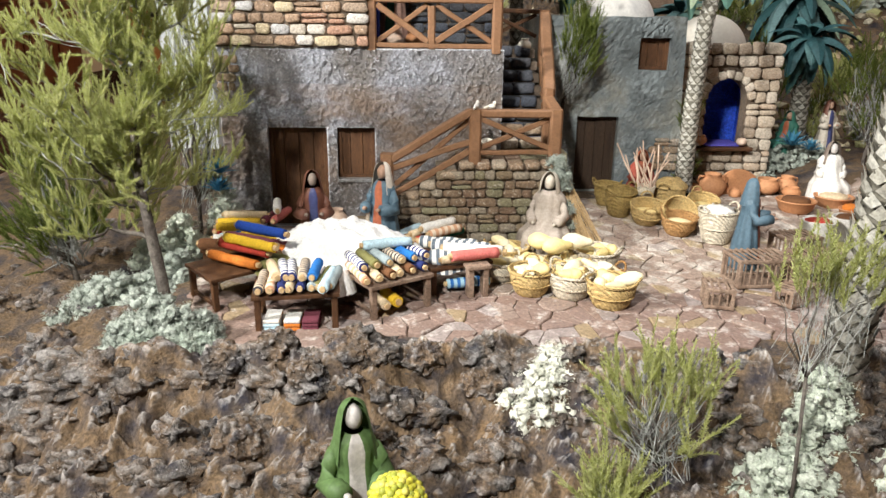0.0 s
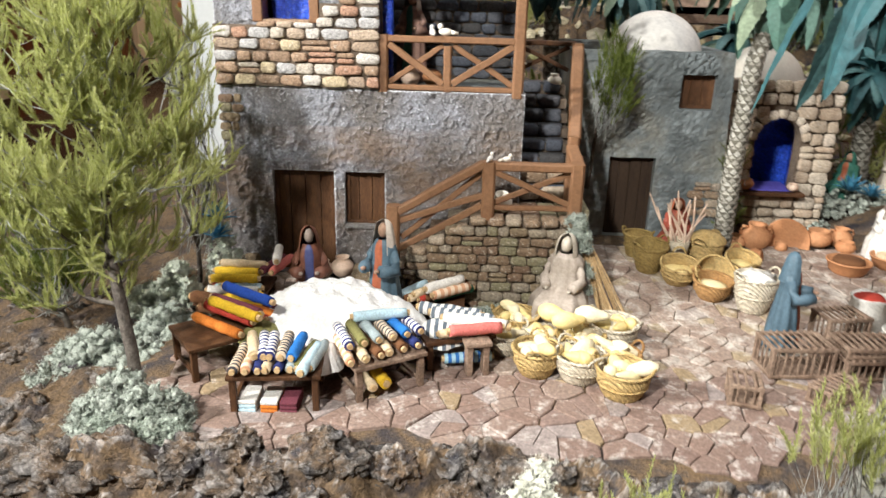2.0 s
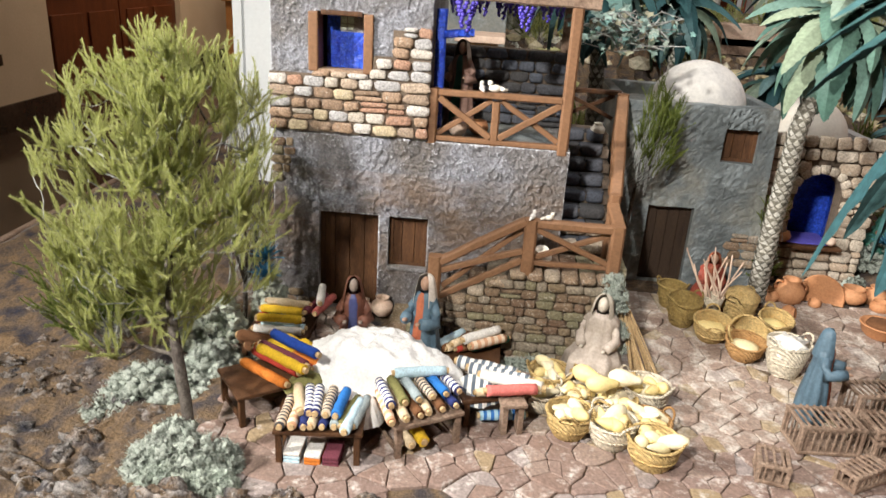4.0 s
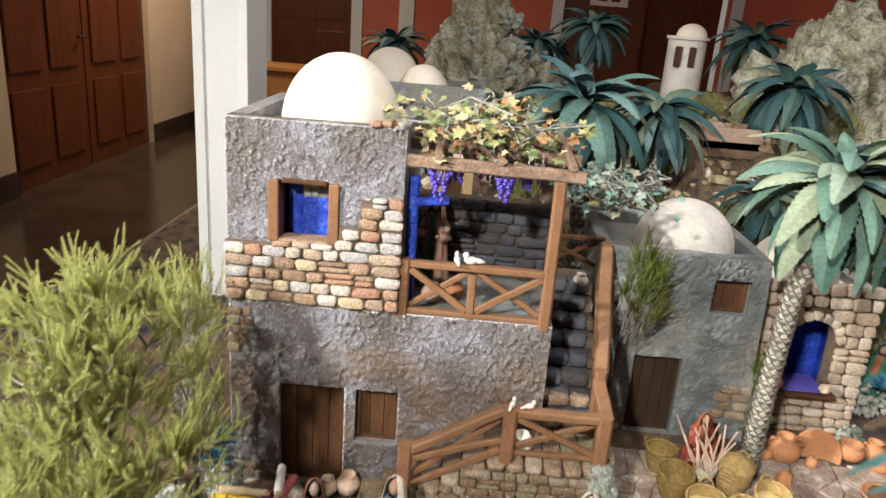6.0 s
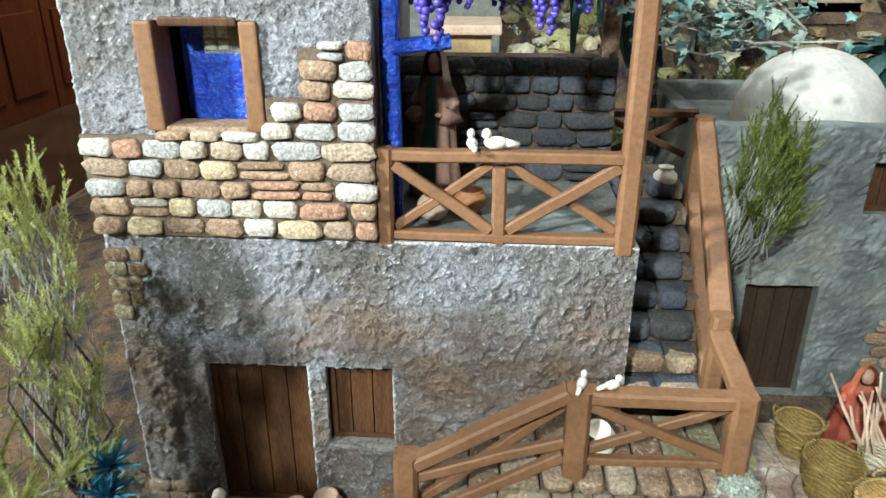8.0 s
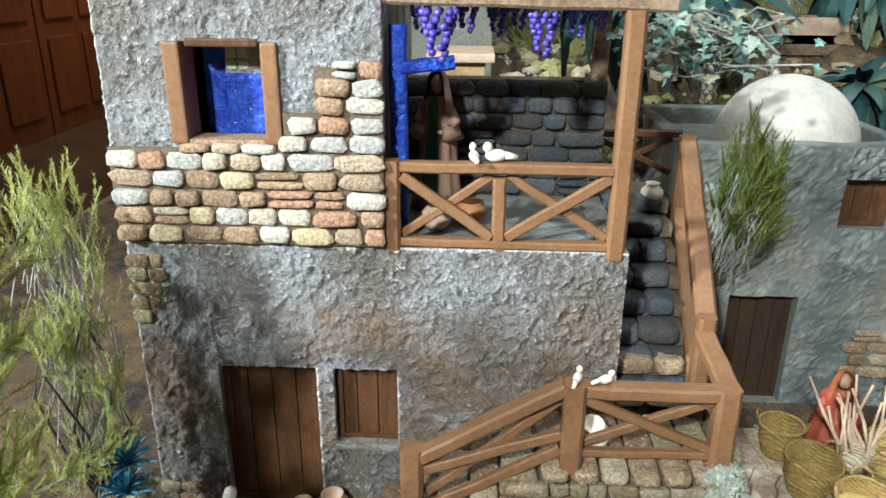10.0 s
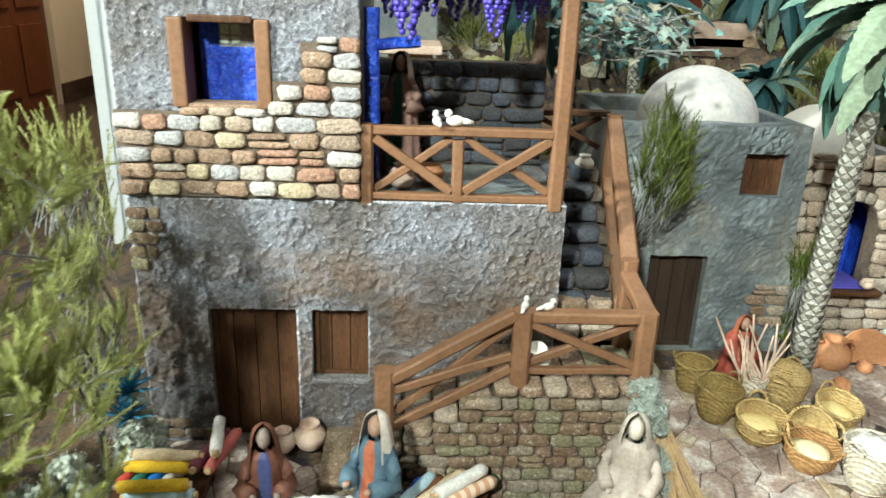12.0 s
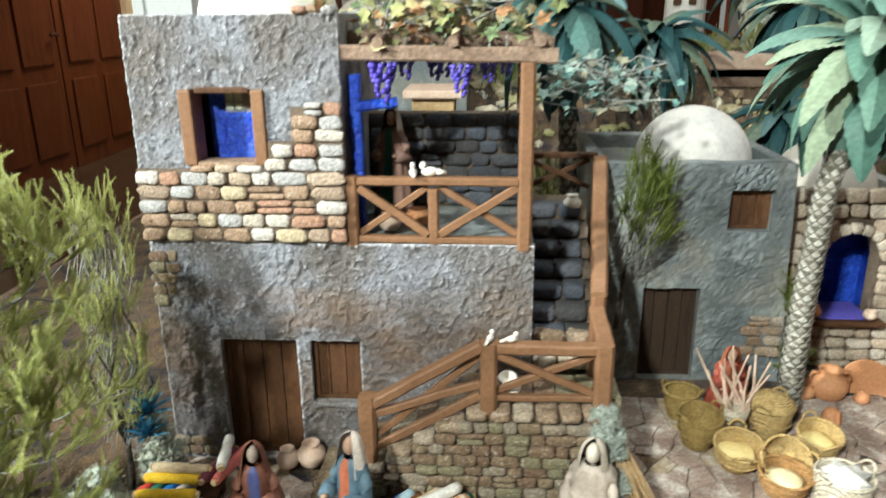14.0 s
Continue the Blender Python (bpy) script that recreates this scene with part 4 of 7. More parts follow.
def shrub(name, base, fork, centre, radii, count, label, category, leaf="leaf", limbs=12, seed=1, girth=0.012, length=0.07, needle=0.012, gaps=0.08, bare=60, n=60, width=0.0013, hollow=0.0, twig=0.16):
    rng = random.Random(seed)
    base, fork, centre = Vector(base), Vector(fork), Vector(centre)
    ob = thing(name, base, label, category)
    pts, shell = [], []
    while len(pts) < count:
        v = Vector((rng.uniform(-1, 1), rng.uniform(-1, 1), rng.uniform(-1, 1)))
        if v.length > 1 or v.length < 0.25 and rng.random() < 0.5:
            continue
        if hollow and v.z < -0.3 and rng.random() < 0.7:
            continue
        k = 0.82 + 0.3 * noise.noise(v * 2.3 + Vector((seed * 5.0, 0, 0)))
        p = centre + Vector((v.x * radii[0], v.y * radii[1], v.z * radii[2])) * k
        if noise.noise(p * 11 + Vector((seed, 3, 1))) < -gaps:
            continue
        pts.append(p)
        shell.append(v.length + 0.25 * max(v.z, 0) > hollow and (not hollow or v.z > 0 or rng.random() < 0.35))
    bm = bmesh.new()
    mid = base.lerp(fork, 0.5) + Vector((rng.uniform(-1, 1), rng.uniform(-1, 1), 0)) * girth
    tube(bm, [base - Vector((0, 0, 0.02)), mid, fork], [girth * 1.2, girth, girth * 0.9], 8)
    part("trunk", bm, M["bark"], ob, "grey-brown twisted stem", smooth=True)
    ends = []
    for i in range(limbs):
        bm = bmesh.new()
        e = rng.choice(pts)
        m1 = fork.lerp(e, 0.4) + Vector((rng.uniform(-1, 1), rng.uniform(-1, 1), rng.uniform(-0.2, 0.5))) * (e - fork).length * 0.12
        m2 = fork.lerp(e, 0.75) + Vector((rng.uniform(-1, 1), rng.uniform(-1, 1), rng.uniform(-0.2, 0.5))) * (e - fork).length * 0.1
        tube(bm, [fork, m1, m2, e], [girth * 0.62, girth * 0.42, girth * 0.25, girth * 0.1], 6)
        ends += [m1, m2, e]
        part("limb", bm, M["bark"], ob, smooth=True)
    bm = bmesh.new()
    for p in rng.sample(pts, min(len(pts), bare * 3)):
        back = (p - fork).normalized() + Vector((rng.uniform(-1, 1), rng.uniform(-1, 1), rng.uniform(-0.6, 0.6))) * 0.35
        q = p - back * min((p - fork).length, rng.uniform(0.07, 0.16))
        tube(bm, [q, q.lerp(p, 0.5) + Vector((rng.uniform(-1, 1), rng.uniform(-1, 1), rng.uniform(-1, 1))) * 0.01, p], [girth * twig, girth * twig * 0.7, girth * twig * 0.4], 3, False)
    tw = part("twig_mass", bm, M["twig"], ob, "fine pale grey twigs")
    tw["kind"] = "stuff"
    places = [(p, (p - fork).normalized() * 0.7 + Vector((rng.uniform(-0.4, 0.4), rng.uniform(-0.4, 0.4), rng.uniform(0.1, 0.9)))) for p, leafy in zip(pts, shell) if leafy or rng.random() < 0.2]
    needles("crown", sprigs(places, rng, n, length, needle, width), M[leaf], ob)
    return ob


def branching_tree(name, stem, centre, radii, count, label, category, leaf, seed, girth, length, needle, n, width, bough):
    """A tree grown end by end: each new twig springs from the nearest wood already there; stems thicken with what they carry."""
    rng = random.Random(seed)
    stem = [Vector(p) for p in stem]
    c = Vector(centre)
    ob = thing(name, stem[0], label, category)
    ends = []
    while len(ends) < count:
        v = Vector((rng.uniform(-1, 1), rng.uniform(-1, 1), rng.uniform(-1, 1)))
        if not 0.2 < v.length < 1:
            continue
        k = 0.86 + 0.34 * noise.noise(v * 2.1 + Vector((seed * 5.0, 0, 0)))
        mid, size = (c, radii) if rng.random() < 0.68 else rng.choice(bough)
        mid = Vector(mid)
        p = mid + Vector((v.x * size[0], v.y * size[1], v.z * size[2])) * k
        if noise.noise(p * 8 + Vector((seed, 3, 1))) > -0.12 and p.z > 0.16:
            ends.append(p)
    nodes, up, chains = [], [], []
    for i, p in enumerate(stem):
        nodes.append(p)
        up.append(i - 1)
    ends.sort(key=lambda p: min((p - q).length for q in stem))
    for e in ends:
        best = min(range(1, len(nodes)), key=lambda i: (nodes[i] - e).length + 1.4 * max(0.0, nodes[i].z - e.z + 0.02))
        a, last, chain = nodes[best], best, [best]
        steps = 3 if (e - a).length < 0.12 else 5
        rise = Vector((rng.uniform(-1, 1), rng.uniform(-1, 1), rng.uniform(-0.9, 0.1))) * (e - a).length * 0.12
        for j in range(1, steps + 1):
            f = j / steps
            nodes.append(a.lerp(e, f) + rise * math.sin(math.pi * f) + Vector((rng.uniform(-1, 1), rng.uniform(-1, 1), rng.uniform(-1, 1))) * 0.004 * (j < steps))
            up.append(last)
            last = len(nodes) - 1
            chain.append(last)
        chains.append(chain)
    load = [0] * len(nodes)
    for chain in chains:
        i = chain[-1]
        while i >= 0:
            load[i] += 1
            i = up[i]
    thick = [max(0.0008, girth * (w / count) ** 0.5) for w in load]
    bm = bmesh.new()
    tube(bm, stem, [thick[i] for i in range(len(stem))], 9)
    part("trunk", bm, M["bark"], ob, "dark grey-brown twisted stem", smooth=True)
    fine = bmesh.new()
    for chain in chains:
        stout = thick[chain[1]] > girth * 0.2
        bm = bmesh.new() if stout else fine
        rad = [min(thick[chain[0]], thick[chain[1]] * 1.15)] + [thick[i] for i in chain[1:]]
        tube(bm, [nodes[i] for i in chain], rad, 6 if stout else 4, False)
        if stout:
            part("limb", bm, M["bark"], ob, smooth=True)
    part("twig_mass", fine, M["twig"], ob, "fine pale grey twigs")["kind"] = "stuff"
    places = []
    for chain in chains:
        for j, i in enumerate(chain[1:]):
            far = (nodes[i] - c).length / max(radii)
            if j < len(chain) - 2 and rng.random() > 0.42 * far + 0.08:
                continue
            d = (nodes[i] - nodes[up[i]]).normalized()
            for k in range(3 if j == len(chain) - 2 else 1):
                places.append((nodes[i] - d * 0.012 * k, d * 0.6 + Vector((rng.uniform(-0.5, 0.5), rng.uniform(-0.5, 0.5), rng.uniform(0.25, 0.95)))))
    needles("crown", sprigs(places, rng, n, length, needle, width), M[leaf], ob)
    return ob


M["twig"] = surf("twig", [(0.22, 0.225, 0.22), (0.40, 0.415, 0.40)], 40, 160, 0.3, 0.9, 0.3, 0.001)
branching_tree("heather_tree", [(-0.588, 1.455, 0.0), (-0.598, 1.462, 0.075), (-0.608, 1.475, 0.15), (-0.62, 1.485, 0.22), (-0.638, 1.50, 0.34), (-0.652, 1.54, 0.46), (-0.642, 1.60, 0.575), (-0.61, 1.66, 0.69)],
               (-0.73, 1.63, 0.53), (0.33, 0.28, 0.36), 640, "small tree with fine yellow-green needles and grey twigs", "tree", "leaf", 3, 0.0125, 0.06, 0.011, 95, 0.0010, [((-0.65, 1.52, 0.44), (0.11, 0.10, 0.20)), ((-0.63, 1.62, 0.73), (0.16, 0.17, 0.18))])
shrub("heather_bush", (-0.98, 1.88, -0.06), (-0.99, 1.88, 0.05), (-1.02, 1.88, 0.17), (0.17, 0.14, 0.17), 420, "low dark green needle bush on bare earth", "bush", "leaf_dark", seed=5, limbs=9, girth=0.009)
shrub("heather_sapling", (-0.70, 2.08, -0.01), (-0.69, 2.08, 0.15), (-0.675, 2.06, 0.45), (0.085, 0.07, 0.33), 210, "slender green sapling with bare grey twigs beside the house wall", "tree", "leaf", seed=6, limbs=9, girth=0.007, n=50)
shrub("wall_shrub", (0.45, 2.56, 0.25), (0.46, 2.55, 0.40), (0.50, 2.53, 0.56), (0.075, 0.05, 0.17), 210, "upright dark green shrub against the blue-grey wall", "bush", "leaf_dark", seed=8, limbs=8, girth=0.006, length=0.08)
shrub("low_bush", (0.34, 1.03, -0.14), (0.33, 1.02, -0.02), (0.31, 1.01, 0.09), (0.125, 0.10, 0.125), 120, "low yellow-green needle bush on the rock", "bush", seed=9, limbs=8, girth=0.007)
shrub("low_bush", (0.24, 0.96, -0.15), (0.24, 0.96, -0.09), (0.235, 0.96, -0.045), (0.05, 0.05, 0.05), 90, "small yellow-green needle bush on the rock", "bush", seed=10, limbs=5, girth=0.005)
shrub("low_bush", (0.53, 0.95, -0.15), (0.51, 0.95, 0.18), (0.535, 0.95, 0.315), (0.11, 0.07, 0.06), 66, "slender bush with a loose yellow-green needle crown", "bush", seed=11, limbs=7, girth=0.003)
shrub("hill_bush", (0.93, 2.6, 0.04), (0.93, 2.6, 0.1), (0.935, 2.6, 0.24), (0.035, 0.04, 0.2), 110, "slim green shrub between the two houses", "bush", "leaf_dark", seed=12, limbs=5, girth=0.005)
shrub("hill_bush", (1.72, 2.75, 0.1), (1.72, 2.75, 0.2), (1.72, 2.75, 0.42), (0.2, 0.12, 0.22), 300, "dark olive bush beside the market path", "bush", "leaf_dark", seed=13, limbs=7, girth=0.007)
shrub("hill_bush", (1.38, 3.0, 0.1), (1.38, 3.0, 0.2), (1.38, 3.0, 0.4), (0.1, 0.1, 0.22), 200, "dark olive bush behind the stone shop", "bush", "leaf_dark", seed=14, limbs=7, girth=0.007)


def lichen_clump(name, at, size, material, seed, label, count=46):
    """A cushion of dried lichen: many rough little heads."""
    rng = random.Random(seed)
    x, y, z = at
    ob = thing(name, at, label, "lichen")
    bm = bmesh.new()
    for k in range(count):
        a, r, h = rng.uniform(0, 6.28), math.sqrt(rng.random()), rng.random()
        rr = rng.uniform(0.09, 0.19) * min(size)
        p = Vector((x + math.cos(a) * r * size[0] * 0.8, y + math.sin(a) * r * size[1] * 0.8, z + (1 - r * r) ** 0.5 * size[2] * (0.25 + 0.65 * h)))
        blob(bm, p, (rr, rr, rr * 0.9), 0.55, 3.2, 2, seed * 50 + k)
    for v in bm.verts:
        v.co += Vector((noise.noise(v.co * 140), noise.noise(v.co * 140 + Vector((9, 0, 0))), noise.noise(v.co * 140 + Vector((0, 9, 0))))) * 0.0085
    bm.normal_update()
    tips = [(v.co.copy(), v.normal.copy()) for v in bm.verts if rng.random() < 0.5]
    part("cushion", bm, M[material], ob, smooth=True)["kind"] = "stuff"
    if y < 2.2:
        fluff = [(p, d + Vector((rng.uniform(-0.6, 0.6), rng.uniform(-0.6, 0.6), rng.uniform(-0.4, 0.8)))) for p, d in tips]
        needles("fluff", sprigs(fluff, rng, 4, 0.007, 0.0055, 0.0009), M[material], ob)
    return ob


for k, (x, y, sx, sy, sz, m) in enumerate([
        (-0.625, 1.44, 0.06, 0.05, 0.105, "lichen"), (-0.565, 1.425, 0.05, 0.045, 0.085, "lichen"), (-0.675, 1.42, 0.045, 0.04, 0.07, "lichen"), (-0.52, 1.44, 0.035, 0.035, 0.065, "lichen"),
        (-0.615, 1.355, 0.05, 0.03, 0.06, "lichen_pale"), (-0.55, 1.355, 0.045, 0.03, 0.055, "lichen_pale"), (-0.50, 1.37, 0.03, 0.03, 0.05, "lichen_pale"),
        (-0.80, 1.75, 0.13, 0.09, 0.06, "lichen"), (-0.90, 1.66, 0.07, 0.06, 0.04, "lichen"), (-0.70, 1.86, 0.07, 0.06, 0.06, "lichen"), (-0.60, 1.95, 0.04, 0.05, 0.05, "lichen"),
        (0.155, 1.22, 0.075, 0.05, 0.085, "lichen_white"), (0.20, 1.26, 0.045, 0.04, 0.07, "lichen_white"), (0.12, 1.17, 0.05, 0.035, 0.03, "lichen_white"),
        (0.56, 1.02, 0.09, 0.06, 0.09, "lichen_mint"), (0.64, 1.09, 0.07, 0.05, 0.10, "lichen_mint"), (0.62, 0.93, 0.1, 0.06, 0.05, "lichen_mint"), (0.76, 1.02, 0.08, 0.07, 0.08, "lichen_mint"), (0.66, 1.14, 0.05, 0.05, 0.08, "lichen_mint"),
        (-0.72, 1.99, 0.06, 0.045, 0.12, "lichen_mint"), (-0.80, 1.98, 0.06, 0.05, 0.08, "lichen_mint"), (-0.62, 2.085, 0.045, 0.04, 0.20, "lichen_mint"), (-0.72, 2.0, 0.05, 0.04, 0.05, "lichen"), (-0.64, 2.05, 0.04, 0.03, 0.04, "lichen"),
        (0.16, 1.97, 0.06, 0.035, 0.05, "lichen"), (0.1, 1.98, 0.05, 0.03, 0.035, "lichen"), (1.30, 2.68, 0.05, 0.03, 0.07, "lichen"), (1.46, 2.85, 0.12, 0.06, 0.1, "lichen"), (1.6, 2.9, 0.1, 0.06, 0.09, "lichen")]):
    zz = gz(x, y, False) - 0.012 - (0.03 if y < 1.3 else 0)
    k2 = 1.35 if y < 1.5 or x < -0.6 else 1.15
    lichen_clump("lichen_clump", (x, y, zz), (sx * k2, sy * k2, sz * k2), m, k + 1, "pale mint-grey dried lichen cushion" if m != "lichen_white" else "creamy white dried lichen cushion", 150 if sx < 0.09 else 220)


def agave(at, r, seed, mat="agave"):
    rng = random.Random(seed)
    ob = thing("agave", at, "small spiky blue agave rosette", "plant")
    bm = bmesh.new()
    for k in range(26):
        a = k * 2.4
        el = radians(15 + 60 * k / 26)
        d = Vector((math.cos(a) * math.cos(el), math.sin(a) * math.cos(el), math.sin(el)))
        s = Vector((-math.sin(a), math.cos(a), 0)) * r * 0.09
        p = Vector(at)
        q0 = [bm.verts.new(p + s), bm.verts.new(p - s)]
        q1 = [bm.verts.new(p + d * r * 0.5 + s * 1.1), bm.verts.new(p + d * r * 0.5 - Vector((0, 0, r * 0.05))), bm.verts.new(p + d * r * 0.5 - s * 1.1)]
        t = bm.verts.new(p + d * r - Vector((0, 0, r * 0.12)))
        bm.faces.new((q0[0], q1[0], q1[1], q0[1])), bm.faces.new((q0[1], q1[1], q1[2])), bm.faces.new((q1[0], t, q1[1])), bm.faces.new((q1[1], t, q1[2]))
    part("leaves", bm, M[mat], ob)
    return ob


M["agave"] = surf("agave", [(0.03, 0.14, 0.26), (0.07, 0.26, 0.38)], 20, 90, 0.3, 0.6, 0.2, 0.001)
agave((-0.615, 2.05, 0.245), 0.06, 1)
agave((-0.62, 2.04, 0.195), 0.055, 2)
agave((1.44, 2.80, 0.19), 0.075, 3)
agave((1.52, 2.80, 0.17), 0.06, 4)


def frond_mesh(seed, length, width, material, droop=0.5, seg=15):
    """A pressed palm leaf along +x: folded along its rib, notched edges, tip bending down."""
    rng = random.Random(seed)
    bm = bmesh.new()
    rows = []
    for i in range(seg * 2 + 1):
        f = i / (seg * 2)
        x = length * (math.sin(min(1.0, f) * 1.15) / math.sin(1.15))
        z = 0.10 * length * math.sin(f * 2.2) - droop * length * f ** 2.1
        w = width * 0.5 * (math.sin(math.pi * (0.08 + 0.92 * f) ** 0.9) ** 0.7) * (1.0 if i % 2 else (0.89 if width > 0.28 * length else 0.72)) + 0.0015
        if i == seg * 2:
            w = 0.001
        ph = 0.2 * math.sin(f * 5 + seed)
        rows.append([bm.verts.new((x - w * 0.25, -w, z - w * (0.35 + ph))), bm.verts.new((x, 0, z)), bm.verts.new((x - w * 0.25, w, z - w * (0.35 - ph)))])
    for a, b in zip(rows, rows[1:]):
        bm.faces.new((a[0], b[0], b[1], a[1]))
        bm.faces.new((a[1], b[1], b[2], a[2]))
    me = bpy.data.meshes.new("frond")
    bm.to_mesh(me)
    bm.free()
    me.materials.append(material)
    return me


FRONDS = {}


def palm(at, path, radius, flen, fwid, tiers, label, mat="palm", scale_rows=26, droop=0.55, seed=1, name="palm_tree"):
    """A trunk of overlapping leaf scars along path and a crown of separate fronds."""
    rng = random.Random(seed)
    ob = thing(name, at, label, "palm tree")
    path = [Vector(p) for p in path]
    bm = bmesh.new()

    def along(f):
        g = f * (len(path) - 1)
        i = min(int(g), len(path) - 2)
        return path[i].lerp(path[i + 1], g - i)

    n = 9
    pts, rad = [], []
    for k in range(scale_rows * 2 + 1):
        pts.append(along(k / (scale_rows * 2)))
        rad.append(radius * (1.08 if k % 2 else 0.86) * (1.12 - 0.25 * k / (scale_rows * 2)))
    tube(bm, pts, rad, n)
    part("trunk", bm, M["trunk_core"], ob, "scaly grey trunk, shade between scars painted as a dark core")
    bm = bmesh.new()
    for k in range(scale_rows * 2):
        f = (k + 0.5) / (scale_rows * 2)
        p = along(f)
        r = radius * (1.12 - 0.25 * f)
        for j in range(7):
            a = 2 * math.pi * (j + 0.5 * (k % 2)) / 7
            o = Vector((math.cos(a), math.sin(a), 0))
            t = Vector((-math.sin(a), math.cos(a), 0)) * r * 0.41
            h = Vector((0, 0, (path[-1] - path[0]).length / scale_rows / 2))
            c = p + o * r * 0.95
            v = [bm.verts.new(q) for q in (c - t - h * 0.4, c - h * 0.9, c + t - h * 0.4, c + o * r * 0.22 + h * 0.55)]
            bm.faces.new((v[0], v[1], v[3])), bm.faces.new((v[1], v[2], v[3])), bm.faces.new((v[0], v[3], v[2]))
    part("leaf_scar_cover", bm, M["trunk"], ob)["kind"] = "stuff"
    top = path[-1]
    for count, el, k in tiers:
        for i in range(count):
            s = rng.randrange(3)
            key = (mat, flen, fwid, s, round(droop, 2))
            if key not in FRONDS:
                FRONDS[key] = frond_mesh(s + seed, flen, fwid, M[mat], droop * (0.8 + 0.25 * s))
            f = new("frond", FRONDS[key])
            f.parent = ob
            yaw = 360 / count * i + rng.uniform(-12, 12) + el
            f.matrix_basis = Matrix.Translation(top - Vector(at) + Vector((0, 0, rng.uniform(-0.01, 0.02)))) @ Euler((radians(rng.uniform(-15, 15)), radians(-el + rng.uniform(-8, 8)), radians(yaw))).to_matrix().to_4x4() @ Matrix.Scale(k * rng.uniform(0.88, 1.1), 4)
    return ob


# Core kept darker than the scars: the shade beneath them is in its colour.
M["trunk_core"] = surf("trunk_core", [(0.09, 0.085, 0.07), (0.20, 0.185, 0.15)], 25, 120, 0.45, 0.9, 0.6, 0.002)
M["trunk"] = surf("trunk", [(0.30, 0.29, 0.26), (0.58, 0.57, 0.52)], 25, 120, 0.45, 0.85, 0.6, 0.002, island=[(0.34, 0.33, 0.29), (0.56, 0.55, 0.50), (0.46, 0.44, 0.38), (0.28, 0.26, 0.22)], share=0.6)
M["palm_pale"] = surf("palm_pale", [(0.08, 0.17, 0.13), (0.16, 0.27, 0.20)], 10, 90, 0.3, 0.6, 0.6, 0.003, rnd=[(0.05, 0.12, 0.10), (0.10, 0.20, 0.16), (0.26, 0.34, 0.27), (0.07, 0.15, 0.13), (0.30, 0.36, 0.25), (0.13, 0.23, 0.20)], share=0.75, bscale=60)
M["palm_deep"] = surf("palm_deep", [(0.015, 0.07, 0.08), (0.04, 0.14, 0.14)], 10, 90, 0.3, 0.6, 0.6, 0.003, rnd=[(0.02, 0.055, 0.065), (0.05, 0.11, 0.12), (0.13, 0.21, 0.22), (0.03, 0.08, 0.09), (0.09, 0.16, 0.14), (0.20, 0.24, 0.16)], share=0.65, bscale=60)
M["palm_teal"] = surf("palm_teal", [(0.025, 0.085, 0.095), (0.06, 0.15, 0.155)], 10, 90, 0.4, 0.6, 0.7, 0.003, rnd=[(0.02, 0.075, 0.09), (0.045, 0.13, 0.14), (0.085, 0.18, 0.185), (0.03, 0.10, 0.10)], share=0.65, bscale=60)
FULL = [(10, -52, 0.9), (11, -28, 1.0), (10, -2, 1.0), (9, 25, 0.95), (7, 50, 0.8)]
palm((0.87, 2.42, 0.03), [(0.87, 2.42, 0.03), (0.86, 2.40, 0.35), (0.872, 2.40, 0.66), (0.935, 2.42, 0.97)], 0.026, 0.26, 0.082, [(14, -55, 0.85), (14, -32, 1.0), (13, -8, 1.0), (12, 18, 0.95), (10, 44, 0.8), (6, 66, 0.6)], "tall palm with ringed trunk and broad sea-green fronds", "palm_pale", 34, 0.6, 1)
palm((0.72, 1.20, -0.12), [(0.72, 1.20, -0.12), (0.695, 1.14, 0.2), (0.65, 1.05, 0.50), (0.625, 0.98, 0.78), (0.61, 0.93, 1.03)], 0.037, 0.29, 0.08, [(11, -14, 1.0), (12, 6, 1.0), (9, 30, 0.9), (6, 55, 0.7)], "near palm with scaly trunk and drooping teal fronds", "palm_teal", 30, 0.9, 2)
palm((0.36, 2.95, 0.03), [(0.36, 2.95, 0.05), (0.35, 2.95, 0.5), (0.32, 2.95, 1.06)], 0.028, 0.27, 0.08, FULL, "dark blue-green palm behind the terrace", "palm_deep", 26, 0.7, 3)
palm((0.86, 4.0, 0.3), [(0.86, 4.0, 0.25), (0.85, 4.0, 0.6), (0.82, 4.0, 0.93)], 0.03, 0.26, 0.085, FULL, "short blue-green palm on the slope", "palm_deep", 18, 0.75, 4)
palm((1.47, 4.4, 0.4), [(1.47, 4.4, 0.3), (1.5, 4.4, 0.7), (1.58, 4.4, 1.06)], 0.032, 0.30, 0.095, FULL, "leaning blue-green palm on the slope", "palm_deep", 20, 0.7, 5)
palm((1.87, 6.0, 0.5), [(1.87, 6.0, 0.5), (1.9, 6.0, 1.25)], 0.03, 0.32, 0.09, FULL, "far blue-green palm on the slope", "palm_deep", 14, 0.7, 6)
palm((0.38, 6.0, 0.5), [(0.38, 6.0, 0.5), (0.36, 6.0, 1.13)], 0.03, 0.26, 0.08, FULL, "far blue-green palm on the slope", "palm_deep", 12, 0.7, 7)
palm((0.73, 5.8, 0.5), [(0.73, 5.8, 0.5), (0.72, 5.8, 1.28)], 0.03, 0.26, 0.08, FULL, "far blue-green palm on the slope", "palm_deep", 12, 0.7, 8)
palm((-0.68, 6.0, 0.4), [(-0.68, 6.0, 0.3), (-0.68, 6.0, 1.05)], 0.03, 0.26, 0.08, FULL, "far blue-green palm on the slope", "palm_deep", 12, 0.7, 9)
